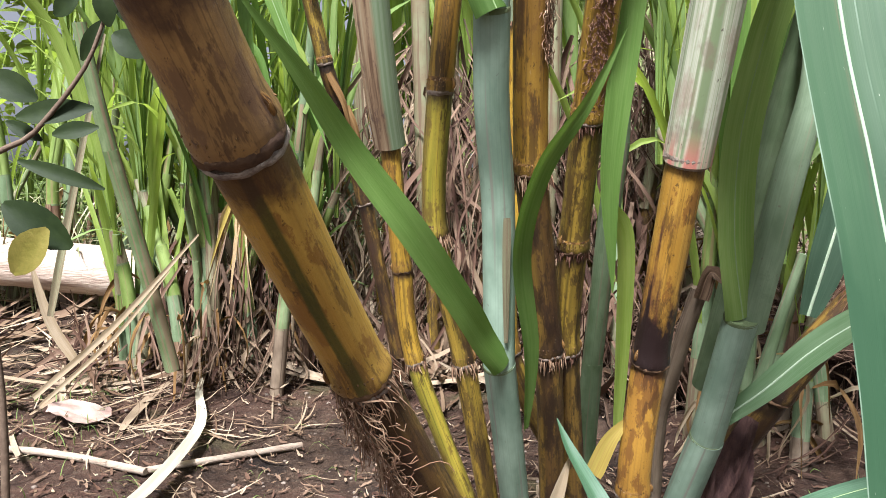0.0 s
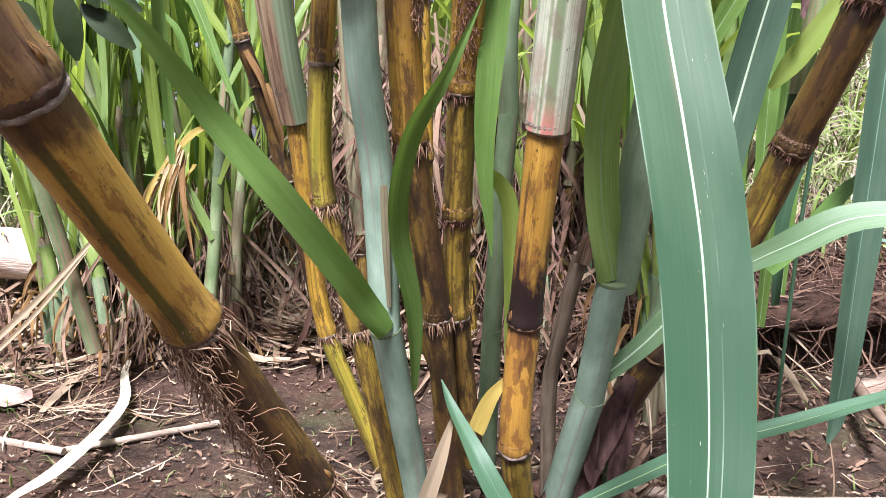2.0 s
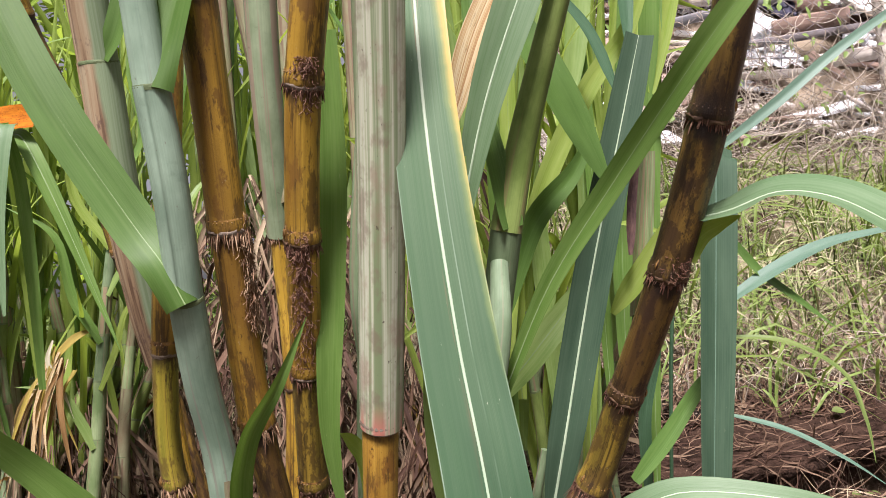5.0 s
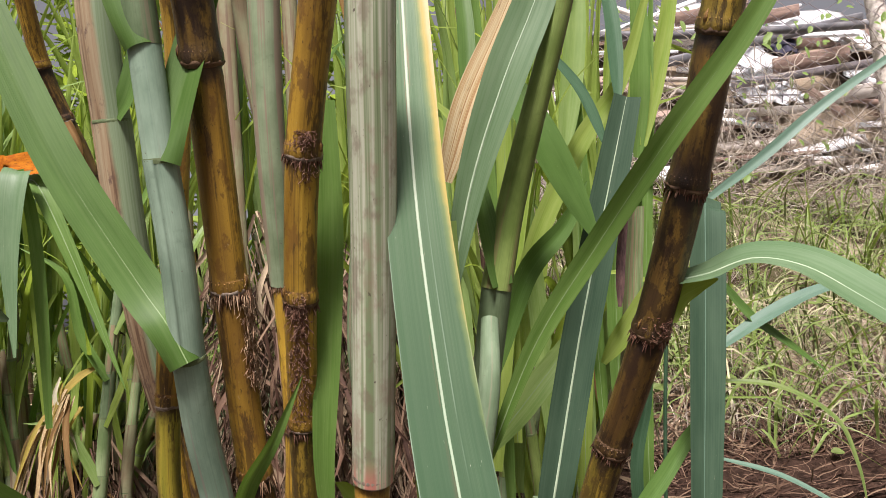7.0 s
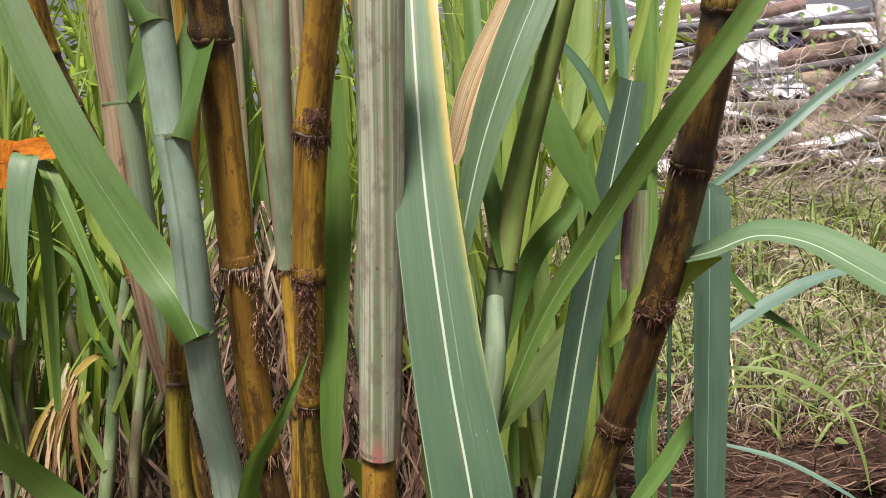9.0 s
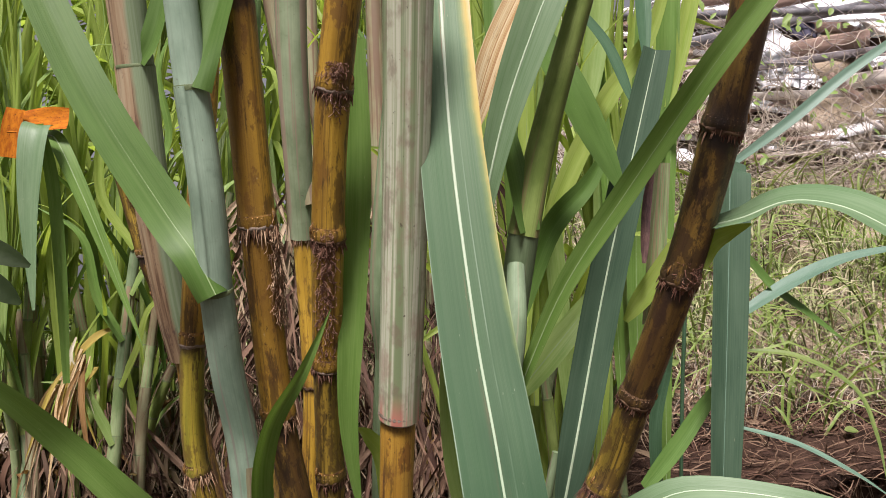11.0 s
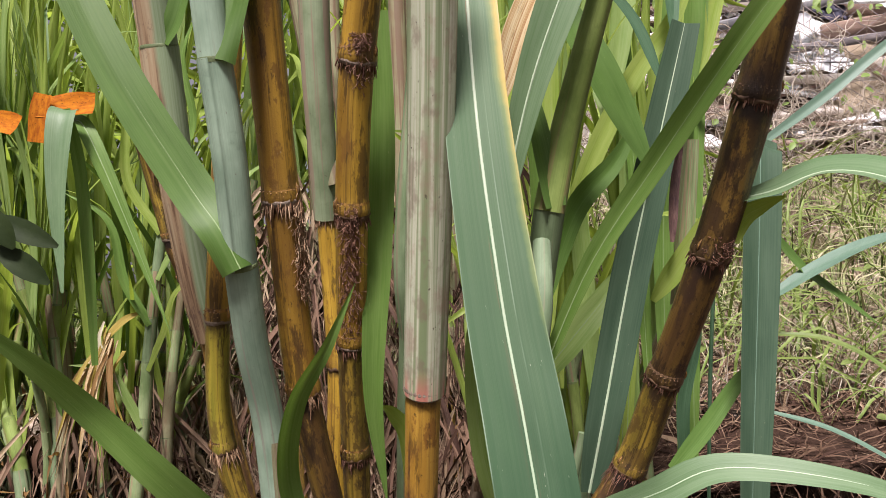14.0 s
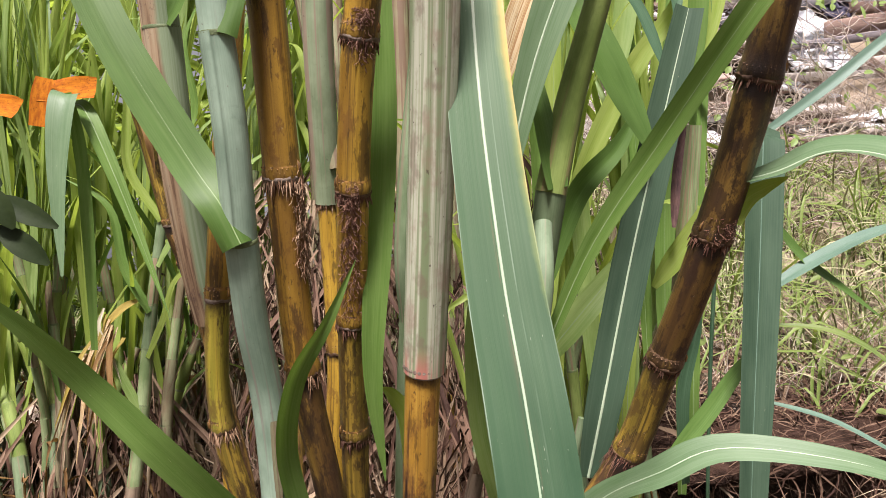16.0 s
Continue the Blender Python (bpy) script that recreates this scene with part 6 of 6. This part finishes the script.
# bent wire grille leaning on the heap
gr = thing("wire_grille", (2.85, 3.66, 1.84), "dark rusty wire grille leaning on the scrap heap", "grille")
for a, b in (((2.560, 3.66, 1.915), (3.050, 3.65, 1.922)), ((2.580, 3.66, 2.010), (3.000, 3.65, 2.022)), ((2.753, 3.662, 2.060), (2.734, 3.66, 1.815)), ((2.842, 3.662, 2.065), (2.830, 3.66, 1.815)), ((2.952, 3.662, 2.060), (2.930, 3.66, 1.830))):
    a, b = Vector(a), Vector(b)
    hang(part("rod", tube(bmesh.new(), bez([a, a.lerp(b, 0.5) + Vector((0.006, 0, 0.006)), b], 6), [0.005] * 7, 6), M_PIPE, gr), gr, gr.location.copy())

# ---- far foliage on the rise behind ----


def foliage(name, label, cx, cy, cz, sx, sy, sz, count, seed, material, ln, wd):
    rr = random.Random(seed)
    bm = bmesh.new()
    for q in range(count):
        u = Vector((rr.gauss(0, 0.5), rr.gauss(0, 0.5), rr.gauss(0, 0.5)))
        p = Vector((cx + u.x * sx, cy + u.y * sy, cz + u.z * sz))
        if noise.noise((p.x * 1.6, p.y * 1.6, p.z * 1.6)) < -0.12:
            continue
        a = rr.uniform(0, 6.28)
        leaf_blade(bm, p, Vector((math.cos(a), math.sin(a), rr.uniform(-0.6, 0.3))).normalized(), Vector((rr.uniform(-0.4, 0.4), -0.6, 1)), rr.uniform(*ln), rr.uniform(*wd))
    trunk = Vector((cx, cy, height(cx, cy) - 0.1))
    for q in range(9):
        a = rr.uniform(0, 6.28)
        e = Vector((cx + math.cos(a) * sx * 0.5, cy + math.sin(a) * sy * 0.5, cz + rr.uniform(-0.3, 0.5) * sz))
        tube(bm, bez([trunk, trunk.lerp(e, 0.5) + Vector((0, 0, 0.15)), e], 6), [0.03, 0.026, 0.022, 0.017, 0.012, 0.008, 0.004], 6)
    ob = part(name, bm, material, None)
    return tagged(ob, label, "shrub", kind="stuff")


foliage("far_shrub", "sunlit yellow-green broad-leaved shrub beyond the canes", -1.9, 4.4, 2.0, 1.7, 0.7, 2.2, 5200, 71, M_LEAFY, (0.10, 0.20), (0.05, 0.10))
foliage("far_shrub", "sunlit yellow-green broad-leaved shrub beyond the canes", 0.1, 5.0, 2.3, 1.6, 0.7, 2.2, 4600, 72, M_LEAFY, (0.09, 0.18), (0.045, 0.09))
grass("sunlit green grass on the far rise", [(-4, 1.2, 3.3, 5.0, 1800)], 46, M_GRASS, (0.2, 0.6), (0.01, 0.022), 0.9)
foliage("far_shrub", "green shrub behind the scrap heap", 3.8, 6.0, 2.6, 2.6, 0.6, 0.8, 1600, 73, M_LEAFG, (0.06, 0.12), (0.03, 0.06))

# ---- single things on the ground at the side ----
M_STICK = plain("dry_stick", (0.20, 0.145, 0.10), (0.40, 0.33, 0.25), 12, 0.8, 0.6, 0.004, (1, 5, 5))


def lying(name, label, category, pts, width, material, **shape):
    bm = ribbon(bmesh.new(), bez(pts, 18), width, (0.1, -0.4, 1), seed=3, **shape)
    return tagged(part(name, bm, material, None), label, category)


def ground_pts(*xy, up=0.008):
    return [on_ground(x, y, up) for x, y in xy]


lying("fallen_cane_leaf", "pale dry cane leaf curled on the soil", "dry leaf", [on_ground(-0.640, 1.96, 0.03), on_ground(-0.600, 1.72, 0.03), on_ground(-0.522, 1.493, 0.03), on_ground(-0.508, 1.20, 0.03), on_ground(-0.52, 1.05, 0.03)], 0.028, M_PALEDRY, base=0.05, full=0.75, fold=0.35, tip=0.5)
for ends, w in (((((-0.585, 1.344)), ((-0.449, 1.399)), ((-0.298, 1.470))), 0.009), ((((-1.005, 1.465)), ((-0.785, 1.410)), ((-0.574, 1.339))), 0.010)):
    bm = tube(bmesh.new(), bez(ground_pts(*ends, up=0.012), 12), [w * (0.75 + 0.04 * (i % 3)) for i in range(13)], 8)
    tagged(part("dry_stick", bm, M_STICK, None), "pale dry cane stick lying on the soil", "stick")
x, y = (-0.853, 1.583)
bm = bmesh.new()
p = on_ground(x - 0.05, y, 0.014)
n_ = 12
g = [[bm.verts.new(p + Vector((0.15 * i / n_, 0.05 * (2 * j / n_ - 1) * math.sin(math.pi * min(1, max(0.05, i / n_))) ** 0.7, 0.012 * math.sin(i / n_ * 5 + 0.8) * (1 - 0.4 * j / n_) + 0.010 * (2 * j / n_ - 1) ** 2 + 0.010 * noise.noise((i * 0.5, j * 0.5, 7.0)) + 0.012 * (j / n_)))) for i in range(n_ + 1)] for j in range(n_ + 1)]
for j in range(n_):
    for i in range(n_):
        bm.faces.new((g[j][i], g[j][i + 1], g[j + 1][i + 1], g[j + 1][i]))
tagged(part("fallen_leaf", bm, M_PINKLEAF, None), "curled pinkish-tan fallen broad leaf", "dry leaf")

# felled trunk
l0, l1 = Vector((-1.775, 2.450, 0.300)), Vector((-0.687, 2.350, 0.193))
bm = bmesh.new()
line = bez([l0, l0.lerp(l1, 0.5) + Vector((0, 0, 0.01)), l1], 24)
tube(bm, line, [0.082 + 0.006 * noise.noise((i * 0.6, 2, 1)) for i in range(25)], 26)
for v in bm.verts:
    v.co += Vector((0, 0.5, 1)) * 0.006 * noise.noise((v.co.x * 3, v.co.y * 30, v.co.z * 30))
log = thing("felled_log", (l0 + l1) / 2 - Vector((0, 0, 0.08)), "bleached barkless felled log lying on litter", "log")
hang(part("trunk", bm, M_LOG, log), log, log.location)

# leaning dry stems before the clump
dry = thing("dry_cane_top", on_ground(-0.9, 1.5), "bent dry brown cane leaf leaning in the litter", "dry leaf")
for pts, w, mt in (([(-0.851, 1.450, 0.063), (-0.697, 1.480, 0.206), (-0.526, 1.520, 0.402)], 0.014, M_DRYBIG), ([(-0.834, 1.440, 0.048), (-0.692, 1.470, 0.184), (-0.583, 1.500, 0.324)], 0.010, M_DRYBIG), ([(-0.787, 1.500, 0.130), (-0.839, 1.500, 0.215), (-0.877, 1.500, 0.336)], 0.022, M_DRYBIG), ([(-0.782, 1.400, 0.242), (-0.744, 1.400, 0.423), (-0.661, 1.400, 0.798)], 0.016, M_DRYSH)):
    line = bez(pts, 14)
    hang(part("strip", ribbon(bmesh.new(), line, w, (0.2, -1, 0.4), 0.6, 10, 0.8, 0.3, 4, 0, 0.3, 4), mt, dry), dry, dry.location)

# wood chip and splinters beside the canes
cx_, cy_ = (0.970, 1.343)
chip = on_ground(cx_, cy_, 0.02)
bm = bmesh.new()
tube(bm, bez([chip, chip + Vector((0.10, -0.01, 0.022)), chip + Vector((0.20, 0.01, 0.018)), chip + Vector((0.38, 0.0, 0.01))], 16), [0.006 + 0.014 * math.sin(math.pi * min(1.0, (i + 1) / 8)) if i < 4 else 0.019 + 0.004 * noise.noise((i * 0.9, 1, 2)) for i in range(17)], 12)
for v in bm.verts:
    v.co += Vector((0, 1, 1)) * 0.010 * noise.noise((v.co.x * 24, v.co.y * 60, v.co.z * 60))
tagged(part("broken_branch", bm, M_BRANCH, None), "splintered pale barkless branch lying on the soil", "branch")
bm = tube(bmesh.new(), bez([chip + Vector((0.02, -0.015, 0.03)), chip + Vector((-0.02, -0.10, 0.03)), chip + Vector((-0.07, -0.24, 0.014))], 10), [0.012, 0.013, 0.012, 0.012, 0.012, 0.012, 0.011, 0.011, 0.010, 0.009, 0.005], 9)
tagged(part("dry_stick", bm, M_TWIG, None), "grey-brown dry cane stub lying on the soil", "stick")
bm = tube(bmesh.new(), bez(ground_pts((0.42, 1.02), (0.62, 1.0), (0.82, 0.99), up=0.012), 8), 0.010, 8)
tagged(part("dry_stick", bm, M_STICK, None), "dry brown cane stick lying on the soil", "stick")

# dying leaves folded down at the side of the clump
dy = copy_thing(kinds[3], Matrix.Translation(on_ground(-0.60, 1.84)) @ Matrix.Rotation(1.2, 4, "Z"))
tagged(dy, "young cane shoot with yellow dying leaves hanging at its foot")
rr = random.Random(95)
for q in range(15):
    f = q / 14
    top = Vector((-0.480 + 0.045 * f + rr.uniform(-0.012, 0.012), 1.735 + rr.uniform(-0.02, 0.02), 0.565 - 0.05 * abs(f - 0.5) + rr.uniform(-0.03, 0.02)))
    low = Vector((-0.580 + 0.165 * f + rr.uniform(-0.02, 0.02), 1.700 + rr.uniform(-0.03, 0.03), rr.uniform(0.20, 0.36)))
    mid = top.lerp(low, 0.5) + Vector((rr.uniform(-0.02, 0.02), -0.03, rr.uniform(0.0, 0.03)))
    ob = part("dying_leaf", ribbon(bmesh.new(), bez([top, mid, low], 10), rr.uniform(0.006, 0.017), (rr.uniform(-0.5, 0.5), -1, 0.3), 0.6, rr.uniform(-120, 120), 0.6, 0.1, 4, 0.25, 0.3, q), (M_STRAW, M_DEADLEAF, M_YELLOW, M_STRAW)[q % 4], dy, "tan and brown dying leaf")
    ob.matrix_parent_inverse = dy.matrix_basis.inverted()
for pts, w, mt in (([(-0.385, 1.735, 0.607), (-0.425, 1.730, 0.585), (-0.470, 1.725, 0.530), (-0.520, 1.715, 0.430)], 0.020, M_YELLOW), ([(-0.462, 1.720, 0.590), (-0.470, 1.710, 0.540), (-0.440, 1.705, 0.480), (-0.415, 1.705, 0.400)], 0.011, M_PALEDRY)):
    ob = part("dying_leaf", ribbon(bmesh.new(), bez(pts, 14), w, (0.1, -1, 0.3), 0.4, 30, 0.4, 0.1, 4, 0.15, 0.4, 6), mt, dy, "yellow bleached dying leaf")
    ob.matrix_parent_inverse = dy.matrix_basis.inverted()

# the foremost shoot of the young clump, with a leaf from every joint
fs = stalk_thing("upright green sugarcane shoot with a leaf at every joint", [(-0.425, 1.770, 0.0)], "young cane shoots behind")
fs.location = on_ground(-0.425, 1.770)
line = [fs.location - Vector((0, 0, 0.03)), Vector((-0.400, 1.743, 0.164)), Vector((-0.376, 1.733, 0.354)), Vector((-0.362, 1.723, 0.489)), Vector((-0.348, 1.713, 0.597)), Vector((-0.333, 1.703, 0.706)), Vector((-0.316, 1.693, 0.815)), Vector((-0.301, 1.683, 0.952))]
for q in range(len(line) - 1):
    r = 0.0175 - 0.0011 * q
    sheath(fs, [line[q], line[q].lerp(line[q + 1], 0.5), line[q + 1]], r, r * 0.94, (M_HALFDRY, M_PALESH, M_PALESH, M_GREENSH, M_PALESH, M_GREENSH, M_GREENSH)[q], "", True, 0.06, 1.3 * q, 6)
    if q:
        c, e, ln = line[q + 1], (-1 if q % 2 else 1), (0.22, 0.30, 0.42, 0.50, 0.55, 0.50)[q - 1]
        out = (0.55, 0.42, 0.35, 0.30, 0.24, 0.16)[q - 1]
        blade(fs, [c + Vector((0, -r, -0.02)), c + Vector((0.14 * e * ln, -0.02, 0.20 * ln)), c + Vector((0.62 * e * out * ln, -0.03, 0.55 * ln)), c + Vector((1.3 * e * out * ln, -0.04, (0.9 - 0.5 * out) * ln))], 0.024, (M_LEAFM, M_LEAFP, M_LEAFY)[q % 3], (-0.6 * e, -1, 0.4), None, 18, base=0.9, full=0.2, fold=0.35, tip=0.02, across=6, wrap=r)

# orange withered leaf and bent blade at the near clump's side
tagged(OR, "young cane shoot with an orange withered broad leaf")
for pts, w in (([(-0.358, 1.372, 1.020), (-0.412, 1.374, 1.020), (-0.472, 1.378, 1.014)], 0.050), ([(-0.452, 1.366, 1.040), (-0.462, 1.368, 0.995), (-0.470, 1.374, 0.945)], 0.036), ([(-0.500, 1.365, 0.975), (-0.530, 1.370, 0.985), (-0.580, 1.380, 0.990)], 0.048)):
    ob = part("withered_leaf", ribbon(bmesh.new(), bez(pts, 14), w, (0.1, -1, 0.2), 0.12, 5, 0.95, 0.9, 10, 0.14, 0.3, 5), M_ORANGET, OR, "bright orange withered leaf with dark spots")
    ob.matrix_parent_inverse = OR.matrix_basis.inverted()
HB = stalk_thing("sugarcane shoot with a bent-over blue-green blade", [(-0.5, 1.2, 0)], "young cane shoots behind")
HB.location = (-0.612, 1.580, 0.100)
sheath(HB, [(-0.612, 1.580, 0.100), (-0.642, 1.500, 0.361), (-0.665, 1.420, 0.575)], 0.016, 0.0150, M_PALESH, "", True)
sheath(HB, [(-0.665, 1.420, 0.575), (-0.676, 1.380, 0.696), (-0.685, 1.350, 0.806)], 0.0145, 0.0125, M_PALESH, "", True)
blade(HB, [(-0.369, 1.400, 0.501), (-0.373, 1.380, 0.712), (-0.383, 1.360, 0.899), (-0.399, 1.335, 1.000)], 0.024, M_LEAFM, (0.1, -1, 0.1), None, base=0.5, full=0.5, fold=0.3, tip=0.7)
blade(HB, [(-0.397, 1.345, 0.999), (-0.397, 1.315, 0.985), (-0.399, 1.300, 0.918), (-0.399, 1.295, 0.809), (-0.387, 1.290, 0.641)], 0.050, M_LEAFA, (0.1, -1, 0.35), None, base=0.8, full=0.2, fold=0.2, tip=0.1, label="blue-green blade bent over at the top")
blade(HB, [(-0.414, 1.400, 0.997), (-0.383, 1.380, 0.979), (-0.341, 1.370, 0.890), (-0.288, 1.370, 0.753), (-0.219, 1.370, 0.562)], 0.034, M_LEAFM, (0.3, -1, 0.4), M_RIBG, base=0.7, full=0.3, fold=0.2, tip=0.02)

# ---- citrus seedling at the side ----
cit = thing("citrus_seedling", on_ground(-0.62, 0.98), "small citrus seedling with glossy dark green leaves", "seedling")
CB = cit.location.copy()
stem = [CB, CB + Vector((0.0, 0.0, 0.25)), Vector((-0.624, 0.950, 0.484)), Vector((-0.546, 0.950, 0.556)), Vector((-0.476, 0.950, 0.642)), Vector((-0.425, 0.950, 0.745)), Vector((-0.357, 0.950, 0.726))]
bm = tube(bmesh.new(), bez(stem, 30), [0.006 - 0.00015 * i for i in range(31)], 8)
hang(part("stem", bm, M_TWIG, cit), cit, CB)
LOW_LEAVES = (((-0.608, 0.950, 0.634), (-0.546, 0.950, 0.603), 0.040, M_CITRUS), ((-0.570, 0.950, 0.576), (-0.474, 0.950, 0.593), 0.034, M_CITRUS), ((-0.511, 0.930, 0.551), (-0.455, 0.930, 0.563), 0.024, M_CITRUS),
                      ((-0.438, 0.950, 0.686), (-0.395, 0.950, 0.660), 0.040, M_CITRUS), ((-0.481, 0.950, 0.738), (-0.519, 0.950, 0.712), 0.03, M_CITRUS), ((-0.453, 0.960, 0.707), (-0.490, 0.960, 0.655), 0.024, M_CITRUS),
                      ((-0.425, 0.950, 0.741), (-0.407, 0.950, 0.697), 0.035, M_CITRUS), ((-0.446, 0.940, 0.749), (-0.440, 0.940, 0.695), 0.03, M_CITRUS), ((-0.558, 0.930, 0.517), (-0.452, 0.930, 0.484), 0.022, M_CITRUS),
                      ((-0.560, 0.900, 0.461), (-0.480, 0.900, 0.407), 0.05, M_CITRUS), ((-0.498, 0.890, 0.429), (-0.552, 0.890, 0.370), 0.045, M_CITRUSY), ((-0.590, 0.960, 0.572), (-0.545, 0.960, 0.549), 0.02, M_CITRUS))
TOP_LEAVES = (((-0.365, 0.980, 0.737), (-0.275, 0.980, 0.696), 0.034, M_CITRUS), ((-0.348, 0.970, 0.693), (-0.281, 0.970, 0.641), 0.034, M_CITRUS), ((-0.353, 0.950, 0.748), (-0.318, 0.950, 0.689), 0.032, M_CITRUS),
                      ((-0.367, 0.960, 0.714), (-0.354, 0.960, 0.621), 0.035, M_CITRUS), ((-0.392, 0.980, 0.771), (-0.349, 0.980, 0.755), 0.04, M_CITRUS))
for (a, b, w, mt) in (*LOW_LEAVES, *TOP_LEAVES):
    a, b = Vector(a), Vector(b)
    bm = bmesh.new()
    leaf_blade(bm, a, (b - a).normalized(), Vector((0.2, -1.0, 0.15)), (b - a).length, w, 0.2)
    hang(part("leaf", bm, mt, cit), cit, CB)
